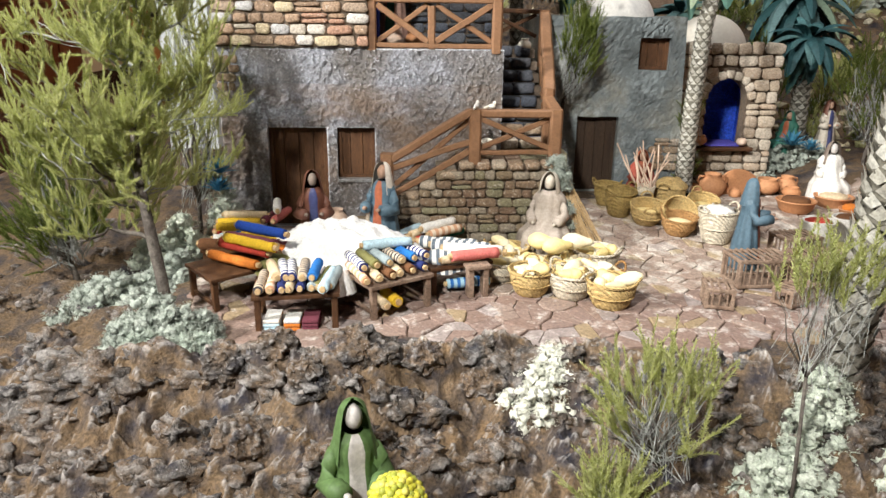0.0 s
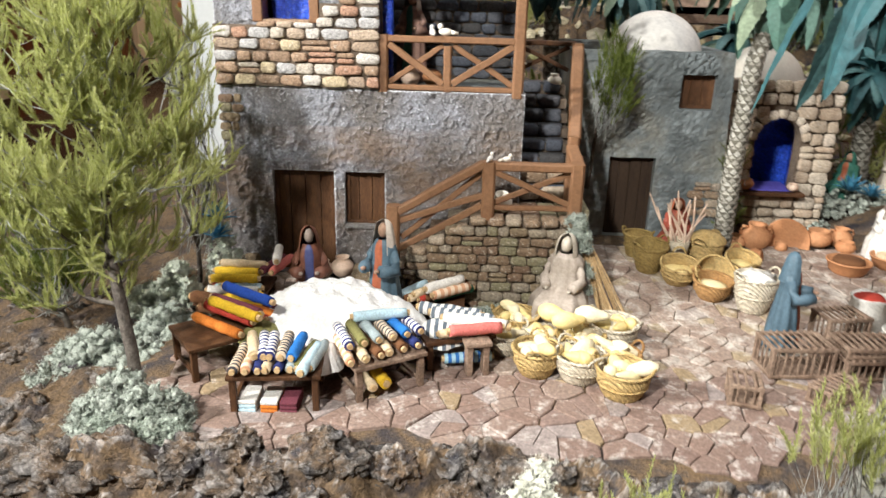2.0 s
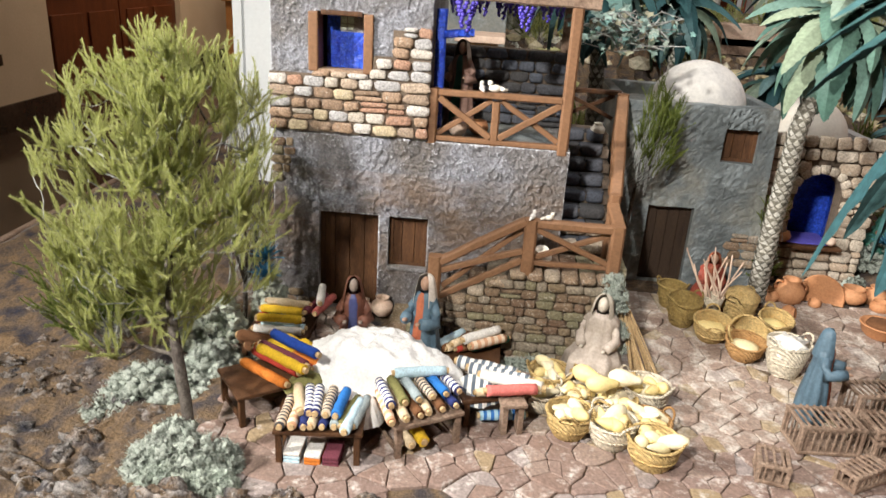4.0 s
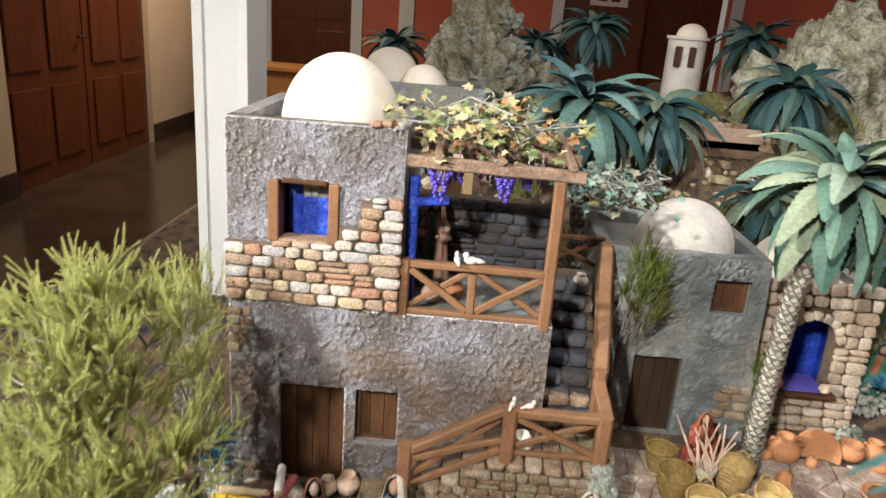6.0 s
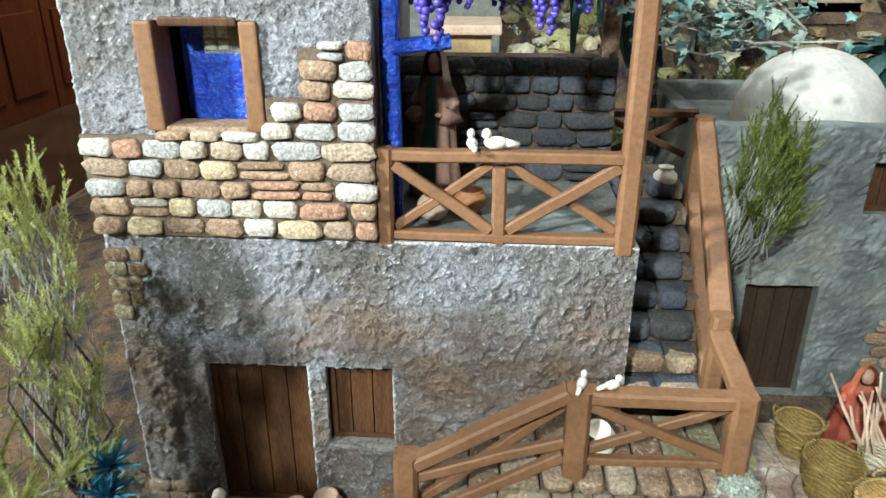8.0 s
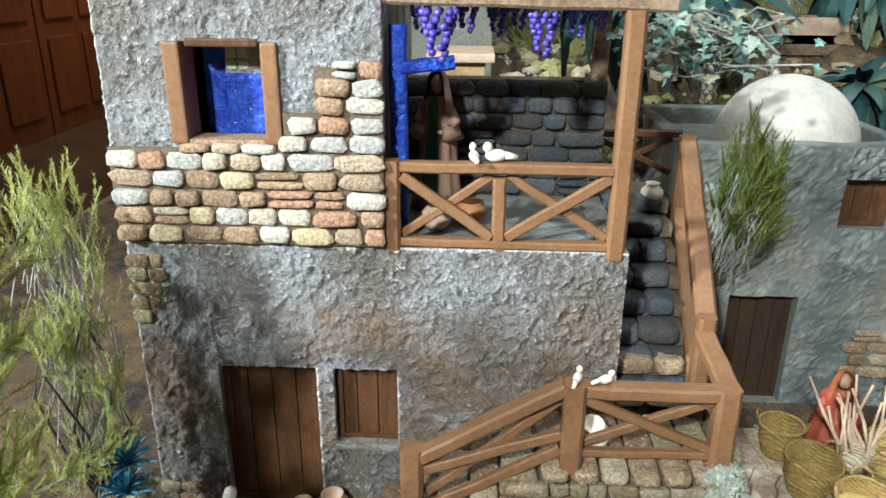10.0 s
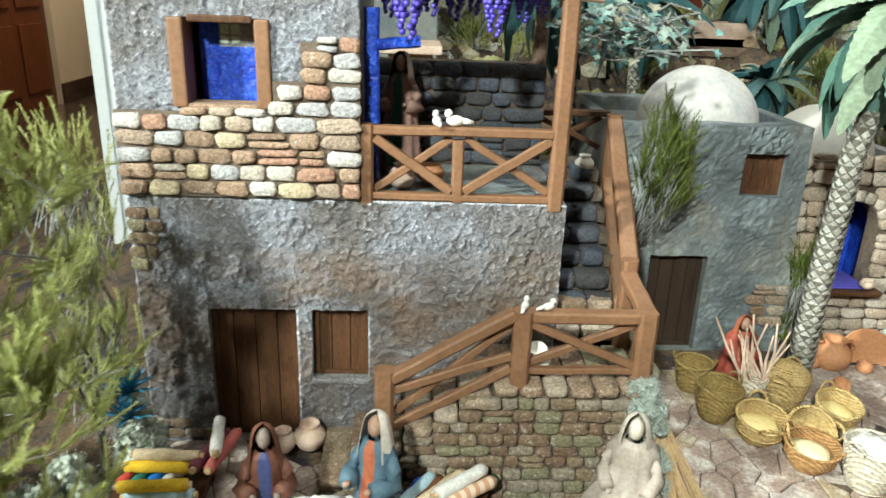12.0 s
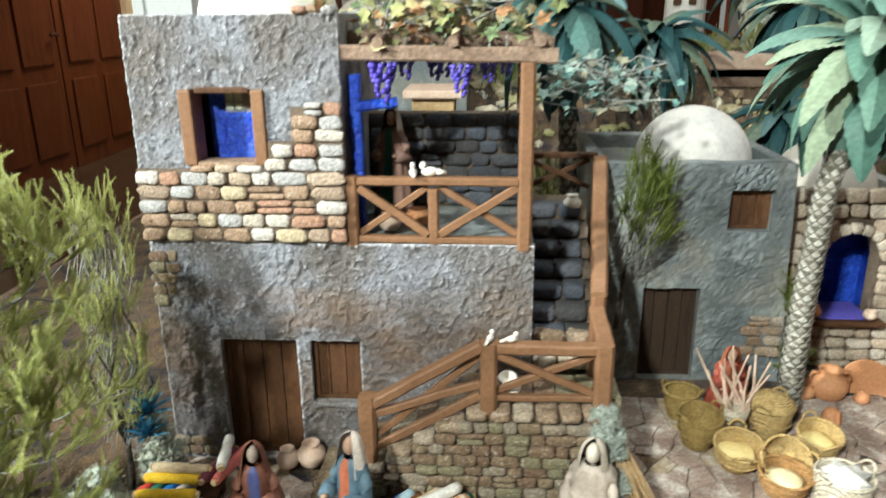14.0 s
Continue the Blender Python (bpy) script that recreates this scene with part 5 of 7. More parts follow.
palm((1.56, 3.0, 0.1), [(1.56, 3.0, 0.05), (1.55, 3.0, 0.58)], 0.035, 0.165, 0.062, FULL, "deep green palm with scaly trunk beside the path", "palm_teal", 16, 0.7, 10)
palm((1.25, 3.6, 0.2), [(1.25, 3.6, 0.1), (1.22, 3.6, 0.66)], 0.028, 0.18, 0.065, FULL, "low blue-green palm behind the shop", "palm_deep", 14, 0.8, 11)
palm((1.95, 3.9, 0.3), [(1.95, 3.9, 0.2), (1.95, 3.9, 0.75)], 0.03, 0.28, 0.09, FULL, "blue-green palm on the slope", "palm_deep", 14, 0.7, 12)

# ---- pergola, vine and grapes ----
pg = thing("pergola", (0.0, 2.35, HT), "timber pergola of rough beams over the terrace", "pergola")
for k, (a, b) in enumerate([((-0.197, 2.215, 0.975), (0.235, 2.215, 0.967)), ((-0.197, 2.32, 1.0), (0.235, 2.32, 0.985)), ((-0.197, 2.43, 1.0), (0.235, 2.43, 0.985)), ((-0.197, 2.54, 1.0), (0.235, 2.54, 0.985))]):
    bm = bmesh.new()
    beam(bm, a, b, 0.024, 0.03, rough=0.0015, seed=k + 60)
    part("cross_beam", bm, M["wood_old"], pg)
for k, x in enumerate((-0.12, 0.03, 0.2)):
    bm = bmesh.new()
    beam(bm, (x, 2.19, 0.995), (x, 2.58, 1.01), 0.02, 0.018, rough=0.0015, seed=k + 70)
    part("rafter", bm, M["wood_old"], pg)
bm = bmesh.new()
beam(bm, (0.185, 2.55, HT), (0.185, 2.55, 0.975), 0.03, 0.03, rough=0.001, seed=80)
part("post", bm, M["wood_old"], pg)


def leaf_shape(bm, p, d, up, size, mi=0):
    """A lobed leaf at p pointing along d."""
    d, up = d.normalized(), up.normalized()
    s = d.cross(up).normalized() if abs(d.dot(up)) < 0.98 else d.orthogonal().normalized()
    u = s.cross(d)
    out = [(0, 0), (0.42, 0.12), (0.3, 0.34), (0.55, 0.62), (0.2, 0.66), (0, 1.0), (-0.2, 0.66), (-0.55, 0.62), (-0.3, 0.34), (-0.42, 0.12)]
    vs = [bm.verts.new(p + s * x * size + d * y * size + u * (abs(x) * 0.3 - y * y * 0.2) * size) for x, y in out]
    mid = bm.verts.new(p + d * 0.45 * size)
    for i in range(len(vs)):
        f = bm.faces.new((vs[i], vs[(i + 1) % len(vs)], mid))
        f.material_index = mi


M["vine_leaf"] = surf("vine_leaf", [(0.22, 0.26, 0.07), (0.36, 0.36, 0.12)], 20, 90, 0.3, 0.7, 0.2, 0.001, island=[(0.30, 0.31, 0.14), (0.46, 0.38, 0.20), (0.40, 0.19, 0.10), (0.22, 0.26, 0.12), (0.46, 0.40, 0.26), (0.30, 0.30, 0.18), (0.12, 0.19, 0.10), (0.48, 0.42, 0.26)], share=0.85)
M["teal_leaf"] = surf("teal_leaf", [(0.17, 0.30, 0.27), (0.30, 0.42, 0.38)], 20, 90, 0.3, 0.7, 0.2, 0.001, island=[(0.16, 0.32, 0.30), (0.28, 0.40, 0.36), (0.44, 0.52, 0.46), (0.12, 0.20, 0.17), (0.34, 0.30, 0.20)], share=0.8)
M["grape"] = surf("grape", [(0.05, 0.035, 0.34), (0.11, 0.08, 0.50)], 40, 200, 0.3, 0.35, 0.1, 0.001, gloss=0.5)


def vine(name, at, label, centre, radii, count, size, mat, seed, wires=14):
    rng = random.Random(seed)
    ob = thing(name, at, label, "vine")
    bm, st = bmesh.new(), bmesh.new()
    c = Vector(centre)
    pts = []
    for k in range(count):
        v = Vector((rng.gauss(0, 0.45), rng.gauss(0, 0.45), rng.gauss(0, 0.42)))
        p = c + Vector((max(-1, min(1, v.x)) * radii[0], max(-1, min(1, v.y)) * radii[1], max(-1, min(1, v.z)) * radii[2]))
        pts.append(p)
        d = Vector((rng.uniform(-1, 1), rng.uniform(-1, 0.4), rng.uniform(-0.9, 0.5)))
        leaf_shape(bm, p, d, Vector((rng.uniform(-0.6, 0.6), rng.uniform(-0.9, 0.2), 1)), size * rng.uniform(0.6, 1.3))
    for k in range(wires):
        a, b = rng.choice(pts), rng.choice(pts)
        tube(st, [a, a.lerp(b, 0.5) + Vector((0, rng.uniform(-0.03, 0.02), rng.uniform(-0.02, 0.04))), b], [0.0028, 0.0022, 0.0012], 5)
    part("leaves", bm, M[mat], ob)["kind"] = "stuff"
    part("stem_tangle", st, M["twig"], ob, "thin tangled stems")
    return ob


vine("grape_vine", (-0.05, 2.35, 1.0), "grape vine with green, yellow and russet leaves", (-0.01, 2.33, 1.055), (0.25, 0.16, 0.08), 330, 0.031, "vine_leaf", 21, 40)
vine("trailing_vine", (0.3, 2.4, 0.9), "trailing vine with pale blue-green leaves", (0.34, 2.45, 0.90), (0.18, 0.14, 0.065), 230, 0.026, "teal_leaf", 22, 40)
for k, (x, y, z, s) in enumerate([(-0.112, 2.21, 0.95, 1.15), (-0.07, 2.25, 0.975, 0.9), (0.045, 2.22, 0.947, 0.95), (0.01, 2.27, 0.972, 0.8), (0.10, 2.26, 0.965, 0.85), (0.135, 2.27, 0.97, 0.75), (-0.02, 2.4, 0.96, 0.9), (-0.15, 2.35, 0.96, 0.8)]):
    g = thing("grape_bunch", (x, y, z), "hanging bunch of violet-blue grapes", "grapes", "grapes on the pergola")
    bm = bmesh.new()
    rng = random.Random(k)
    for lay in range(8):
        r = 0.021 * s * (1 - lay / 8.5) ** 0.7
        for j in range(max(1, int(8 * (1 - lay / 8.5)))):
            a = j * 6.28 / max(1, int(8 * (1 - lay / 8.5))) + lay
            bmesh.ops.create_icosphere(bm, subdivisions=1, radius=0.0062 * s, matrix=Matrix.Translation((x + math.cos(a) * r, y + math.sin(a) * r, z - lay * 0.0085 * s)))
    part("grape_cluster", bm, M["grape"], g, smooth=True)["kind"] = "stuff"
    bm = bmesh.new()
    tube(bm, [(x, y, z), (x, y + 0.01, z + 0.035)], 0.002, 5)
    part("stalk", bm, M["twig"], g)


# ---- market things ----
def striped(name, a, b, freq, warp=0.0):
    m = surf(name, [a, a], 20, 200, 0.3, 0.85, 0.5, 0.0015, local=True)
    t = m.node_tree
    bs = t.nodes["Principled BSDF"]
    w = grow(m, "ShaderNodeTexWave", Scale=freq, Distortion=warp, Detail=2.0)
    w.bands_direction = "X"
    tc = t.nodes.new("ShaderNodeTexCoord")
    t.links.new(tc.outputs["Object"], w.inputs["Vector"])
    r = ramp(m, [a, b], "CONSTANT")
    r.color_ramp.elements[1].position = 0.55
    t.links.new(w.outputs["Fac"], r.inputs[0])
    t.links.new(r.outputs[0], bs.inputs["Base Color"])
    return m


def cloth(name, c):
    return surf(name, [tuple(v * 0.8 for v in c), c], 25, 220, 0.3, 0.9, 0.5, 0.0015, 160)


C = {k: cloth("cloth_" + k, v) for k, v in dict(
    blue=(0.02, 0.16, 0.50), navy=(0.02, 0.03, 0.13), deepblue=(0.015, 0.06, 0.33), yellow=(0.72, 0.46, 0.03), orange=(0.62, 0.19, 0.03), red=(0.50, 0.06, 0.04), white=(0.78, 0.76, 0.72),
    sky=(0.50, 0.68, 0.78), cream=(0.68, 0.54, 0.36), green=(0.03, 0.15, 0.10), brown=(0.16, 0.07, 0.03), maroon=(0.16, 0.04, 0.06), olive=(0.20, 0.19, 0.07), pink=(0.62, 0.17, 0.15), grey=(0.30, 0.36, 0.38)).items()}
C["navywhite"] = striped("cloth_navy_white", (0.75, 0.74, 0.70), (0.03, 0.04, 0.16), 22)
C["greywhite"] = striped("cloth_grey_white", (0.76, 0.75, 0.72), (0.13, 0.16, 0.20), 16, 1.0)
C["blackcream"] = striped("cloth_black_cream", (0.55, 0.45, 0.34), (0.05, 0.05, 0.06), 26, 3.0)
C["bluestripe"] = striped("cloth_blue_stripe", (0.35, 0.55, 0.66), (0.03, 0.15, 0.45), 18)
C["creampeach"] = striped("cloth_cream_peach", (0.68, 0.55, 0.42), (0.55, 0.30, 0.18), 14, 2.0)
M["core"] = surf("core", [(0.45, 0.30, 0.15), (0.60, 0.44, 0.25)], 60, 200, 0.3, 0.85, 0.4, 0.001)
ROLLS = {}


def cloth_roll(x, y, z, yaw, length, r, colour, pitch=0.0, words=""):
    """A bolt of cloth wound on a thin wooden core; its axis lies along yaw."""
    ob = thing("cloth_roll", (x, y, z), (words or {"navywhite": "navy and white striped", "greywhite": "grey and white striped", "blackcream": "black and cream patterned", "bluestripe": "pale and dark blue striped", "creampeach": "cream and peach striped"}.get(colour, colour)) + " bolt of cloth on a wooden core", "cloth roll", "bolts of cloth on the market stall")
    key = (colour, round(length, 2), round(r, 3))
    if key not in ROLLS:
        bm = bmesh.new()
        rng = random.Random(len(ROLLS))
        k = 9
        pts = [(length * (i / k - 0.5), rng.uniform(-1, 1) * r * 0.06, rng.uniform(-1, 1) * r * 0.06) for i in range(k + 1)]
        tube(bm, pts, [r * rng.uniform(0.9, 1.05) * (0.93 if i in (0, k) else 1) for i in range(k + 1)], 12)
        me = bpy.data.meshes.new("fabric")
        bm.to_mesh(me), bm.free()
        me.materials.append(C[colour])
        me.polygons.foreach_set("use_smooth", [len(p.vertices) == 4 for p in me.polygons])
        bm = bmesh.new()
        tube(bm, [(-length * 0.56, 0, 0), (length * 0.56, 0, 0)], r * 0.55, 10)
        mc = bpy.data.meshes.new("core")
        bm.to_mesh(mc), bm.free()
        mc.materials.append(M["core"])
        ROLLS[key] = me, mc
    for nm, me in zip(("fabric", "core"), ROLLS[key]):
        p = new(nm, me)
        p.parent = ob
    ob.matrix_basis = pose(x, y, z, 0, pitch, yaw)
    return ob


def bench(x, y, yaw, w, d, h, label="low dark wooden market bench", mat="wood_dark", z0=None):
    z0 = 0.018 if z0 is None else z0
    ob = thing("bench", (x, y, z0), label, "bench")
    o = Vector((x, y, z0))
    part("top", box(bmesh.new(), x - w / 2, x + w / 2, y - d / 2, y + d / 2, z0 + h - 0.009, z0 + h, 0.002), M[mat], ob)
    for sx in (-1, 1):
        for sy in (-1, 1):
            cx, cy = x + sx * (w / 2 - 0.012), y + sy * (d / 2 - 0.012)
            part("leg", boxm(cx - 0.007, cx + 0.007, cy - 0.007, cy + 0.007, z0, z0 + h - 0.009, 0.002), M[mat], ob)
        part("stretcher", boxm(x + sx * (w / 2 - 0.012) - 0.004, x + sx * (w / 2 - 0.012) + 0.004, y - d / 2 + 0.02, y + d / 2 - 0.02, z0 + 0.012, z0 + 0.02, 0.001), M[mat], ob)
    ob.rotation_euler.z = radians(yaw)
    return ob


bench(-0.335, 1.54, 6, 0.19, 0.13, 0.085)
bench(-0.135, 1.625, 32, 0.17, 0.15, 0.085, mat="wood_old", label="low worn brown wooden market bench")
bench(-0.50, 1.69, 38, 0.20, 0.15, 0.085)
bench(0.03, 1.75, 20, 0.17, 0.12, 0.075)
bench(0.085, 1.672, 14, 0.062, 0.04, 0.085, mat="wood_old", label="small square-legged wooden stool")
bench(-0.27, 1.79, 0, 0.26, 0.2, 0.075)
bench(-0.56, 1.99, 0, 0.17, 0.2, 0.05)
bench(-0.03, 1.955, 0, 0.17, 0.12, 0.05)
zt = 0.118
for i, c in enumerate(("blackcream", "creampeach", "navy", "cream", "navy", "grey", "olive", "grey")):
    cloth_roll(-0.408 + i * 0.0225, 1.52 + 0.004 * i, zt, 97 - i * 2 + (i * 37 % 11 - 5), 0.11, 0.0115, c)
for i, (x, c) in enumerate(((-0.385, "cream"), (-0.362, "navywhite"), (-0.345, "navywhite"), (-0.318, "blackcream"), (-0.292, "blue"))):
    cloth_roll(x, 1.545, zt + 0.02, 112 - i * 7 + (i * 29 % 9 - 4), 0.10, 0.012, c)
cloth_roll(-0.262, 1.525, zt + 0.004, 84, 0.12, 0.0125, "sky", words="pale blue")
for i, c in enumerate(("creampeach", "cream", "brown", "cream", "brown", "navy")):
    cloth_roll(-0.20 + i * 0.024, 1.575 + 0.017 * i, zt, 118 + (i * 31 % 13 - 6), 0.12, 0.0115, c)
for i, c in enumerate(("navywhite", "olive", "grey", "blackcream", "blue", "navywhite")):
    cloth_roll(-0.205 + i * 0.027, 1.6 + 0.016 * i, zt + 0.02, 120 + (i * 41 % 13 - 6), 0.10, 0.012, c)
cloth_roll(-0.135, 1.675, zt + 0.038, 16, 0.12, 0.0135, "sky", words="very pale blue")
cloth_roll(-0.125, 1.58, 0.055, 120, 0.07, 0.014, "yellow")
cloth_roll(-0.15, 1.57, 0.05, 118, 0.07, 0.012, "cream")
for i, (c, z) in enumerate((("orange", 0.0), ("red", 0.022), ("orange", 0.022), ("yellow", 0.042), ("maroon", 0.042), ("deepblue", 0.062))):
    cloth_roll(-0.50 + 0.012 * (i % 2) + 0.01 * i, 1.66 + 0.02 * (i % 3), 0.122 + z, -32, 0.15, 0.0125, c)
for i, c in enumerate(("red", "orange", "maroon")):
    cloth_roll(-0.455 + 0.02 * i, 1.72 + 0.02 * i, 0.128, -30, 0.13, 0.012, c)
for i, (c, x, y, z, yw, ln) in enumerate((("white", -0.55, 1.93, 0.09, 2, 0.13), ("sky", -0.545, 1.96, 0.085, 4, 0.12), ("brown", -0.58, 1.88, 0.085, -12, 0.13), ("brown", -0.56, 1.86, 0.065, -20, 0.12), ("yellow", -0.55, 1.95, 0.116, 3, 0.12), ("cream", -0.545, 2.02, 0.13, -2, 0.12),
                                              ("red", -0.60, 2.03, 0.09, 60, 0.1), ("green", -0.575, 2.03, 0.09, 62, 0.1), ("blue", -0.55, 2.03, 0.09, 64, 0.1), ("white", -0.525, 2.03, 0.09, 66, 0.1), ("yellow", -0.56, 2.01, 0.112, 0, 0.12), ("maroon", -0.475, 2.05, 0.12, 75, 0.12), ("pink", -0.45, 2.05, 0.12, 78, 0.12), ("white", -0.462, 2.06, 0.145, 100, 0.11))):
    cloth_roll(x, y, z, yw, ln, 0.012 if c != "brown" else 0.017, c)
for i, (c, x, z) in enumerate((("deepblue", -0.10, 0.09), ("sky", -0.085, 0.1), ("brown", -0.07, 0.09), ("cream", -0.05, 0.09), ("cream", -0.035, 0.1), ("red", -0.02, 0.085), ("brown", -0.005, 0.085), ("green", 0.025, 0.085))):
    cloth_roll(x, 1.95 + 0.004 * i, z, 58 - 3 * i, 0.12, 0.0115, c)
cloth_roll(0.0, 1.965, 0.115, 40, 0.12, 0.014, "white")
cloth_roll(0.018, 1.955, 0.1, 36, 0.11, 0.013, "creampeach")
for i, c in enumerate(("greywhite", "greywhite", "white")):
    cloth_roll(0.02 + 0.03 * i, 1.79 - 0.028 * i, 0.118, -14, 0.15, 0.016, c)
cloth_roll(0.08, 1.69, 0.122, 14, 0.12, 0.014, "pink")
cloth_roll(0.045, 1.70, 0.108, 16, 0.1, 0.011, "cream")
cloth_roll(0.065, 1.70, 0.045, 12, 0.11, 0.013, "bluestripe", words="bright sky blue")
for i, (c, x) in enumerate((("sky", -0.385), ("orange", -0.34), ("maroon", -0.30))):
    fold = thing("folded_cloth", (x, 1.53, 0.018), "%s folded cloth bundle under the bench" % {"sky": "pale blue", "orange": "orange", "maroon": "maroon"}[c], "folded cloth", "folded cloths under the bench")
    for j in range(3):
        part("fold", boxm(x - 0.018, x + 0.018, 1.475, 1.54, 0.019 + j * 0.009, 0.027 + j * 0.009, 0.003), C[c if j < 2 or c == "maroon" else "white"], fold)


def draped(name, at, rx, ry, top, low, label, category, material, seed, crumple=0.03, n=46):
    """A crumpled sheet heaped over something: falls from top to low at its edge."""
    bm = bmesh.new()
    x0, y0 = at
    rows = []
    for i in range(n + 1):
        f = i / n
        ring = []
        for j in range(64):
            a = 2 * math.pi * j / 64
            edge = 1 + 0.16 * noise.noise(Vector((math.cos(a) * 1.6, math.sin(a) * 1.6, seed)))+ 0.07 * noise.noise(Vector((math.cos(a) * 9, math.sin(a) * 9, seed)))
            r = f * edge
            x, y = x0 + math.cos(a) * rx * r, y0 + math.sin(a) * ry * r
            z = low + (top - low) * (1 - min(1.0, f * 1.0) ** 2.6)
            p = Vector((x * 14, y * 14, seed))
            z += crumple * (0.7 - abs(noise.noise(p))) * (1 - f * 0.4) + crumple * 0.5 * noise.noise(p * 2.6) + crumple * 0.2 * noise.noise(p * 7)
            ring.append((x, y, z))
        rows.append([bm.verts.new(v) for v in ring])
    for a, b in zip(rows, rows[1:]):
        for j in range(64):
            bm.faces.new((a[j], b[j], b[(j + 1) % 64], a[(j + 1) % 64]))
    bmesh.ops.remove_doubles(bm, verts=rows[0], dist=0.01)
    ob = thing(name, (x0, y0, 0.095), label, category)
    part("sheet", bm, material, ob, smooth=True)
    return ob


M["fleece"] = surf("fleece", [(0.74, 0.74, 0.74), (0.82, 0.82, 0.82)], 20, 160, 0.12, 0.95, 0.8, 0.005, 110)
draped("wool_heap", (-0.262, 1.775), 0.205, 0.165, 0.165, 0.085, "crumpled heap of white raw wool on a bench", "wool", M["fleece"], 4.0, 0.026)
draped("draped_cloth", (-0.475, 1.775), 0.075, 0.05, 0.15, 0.115, "yellow cloth draped over stacked rolls", "cloth", C["yellow"], 2.0, 0.012, 16)
draped("draped_cloth", (-0.40, 1.66), 0.055, 0.05, 0.125, 0.09, "olive green cloth lying over the bench", "cloth", C["olive"], 5.0, 0.015, 16)
draped("draped_cloth", (0.0, 1.745), 0.06, 0.07, 0.108, 0.07, "grey and white striped cloth hanging from the bench", "cloth", C["greywhite"], 7.0, 0.01, 16)


draped("draped_cloth", (-0.252, 1.60), 0.042, 0.05, 0.118, 0.062, "edge of white wool hanging between two benches", "wool", M["fleece"], 9.0, 0.012, 16)


# ---- baskets ----
def wicker(name, a, b):
    m = surf(name, [a, b], 30, 150, 0.4, 0.8, 0.3, 0.001)
    t = m.node_tree
    tc = t.nodes.new("ShaderNodeTexCoord")
    w = grow(m, "ShaderNodeTexWave", Scale=80.0, Distortion=2.5, Detail=2.0)
    w.bands_direction = "Z"
    t.links.new(tc.outputs["Object"], w.inputs["Vector"])
    w2 = grow(m, "ShaderNodeTexWave", Scale=65.0, Distortion=1.5, Detail=1.0)
    w2.bands_direction = "DIAGONAL"
    t.links.new(tc.outputs["Object"], w2.inputs["Vector"])
    ad = t.nodes.new("ShaderNodeMath")
    ad.operation = "MULTIPLY"
    t.links.new(w.outputs["Fac"], ad.inputs[0])
    t.links.new(w2.outputs["Fac"], ad.inputs[1])
    bp = next(n for n in t.nodes if n.bl_idname == "ShaderNodeBump")
    bp.inputs["Strength"].default_value, bp.inputs["Distance"].default_value = 1.0, 0.004
    t.links.new(ad.outputs[0], bp.inputs["Height"])
    return m


W = {"straw": wicker("wicker_straw", (0.48, 0.32, 0.12), (0.66, 0.48, 0.22)), "pale": wicker("wicker_pale", (0.58, 0.50, 0.38), (0.76, 0.69, 0.56)), "tan": wicker("wicker_tan", (0.33, 0.17, 0.06), (0.50, 0.29, 0.12)), "olive": wicker("wicker_olive", (0.27, 0.18, 0.055), (0.42, 0.30, 0.11))}


def basket(x, y, r, h, kind, label, tilt=0.0, yaw=0.0, handles=2, lid=False, seed=0):
    ob = thing("basket", (x, y, 0), label, "basket", "baskets at the market")
    z0 = gz(x, y, False) + 0.003
    prof = [(0.0, 0.002), (r * 0.62, 0.0), (r * 0.76, h * 0.2), (r * 0.92, h * 0.6), (r, h), (r * 0.93, h + 0.001), (r * 0.84, h * 0.6), (r * 0.62, h * 0.15), (0.0, h * 0.1)]
    bm = bmesh.new()
    lathe(bm, prof, (x, y, 0), 26, wob=0.02, seed=seed)
    part("body", bm, W[kind], ob, smooth=True)
    for k, (zz, rr) in enumerate(((h, r * 0.98), (h * 0.5, r * 0.89), (0.006, r * 0.64))):
        bm = bmesh.new()
        pts = []
        for j in range(27):
            a = 2 * math.pi * j / 26
            pts.append((x + rr * math.cos(a), y + rr * math.sin(a), zz + 0.0015 * math.sin(a * 13)))
        tube(bm, pts, 0.0042 if k == 0 else 0.0026, 6, False)
        part("rim" if k == 0 else "band", bm, W[kind], ob, smooth=True)
    for k in range(handles):
        a0 = radians(yaw) + math.pi * k
        bm = bmesh.new()
        pts = []
        for j in range(9):
            q = math.pi * j / 8
            a = a0 + 0.34 * math.cos(q)
            pts.append((x + r * (1.0 + 0.12 * math.sin(q)) * math.cos(a), y + r * (1.0 + 0.12 * math.sin(q)) * math.sin(a), h + r * 0.34 * math.sin(q)))
        tube(bm, pts, 0.0032, 6)
        part("handle", bm, W[kind], ob, smooth=True)
    if lid:
        bm = bmesh.new()
        lathe(bm, [(r * 1.05, h), (r * 1.0, h + 0.008), (r * 0.55, h + 0.026), (0.0, h + 0.032)], (x, y, 0), 26)
        part("lid", bm, W[kind], ob, smooth=True)
    ob.matrix_basis = Matrix.Translation((x, y, z0 + 0.6 * r * abs(math.sin(radians(tilt))))) @ Euler((radians(tilt), 0, radians(yaw * 0))).to_matrix().to_4x4()
    return ob


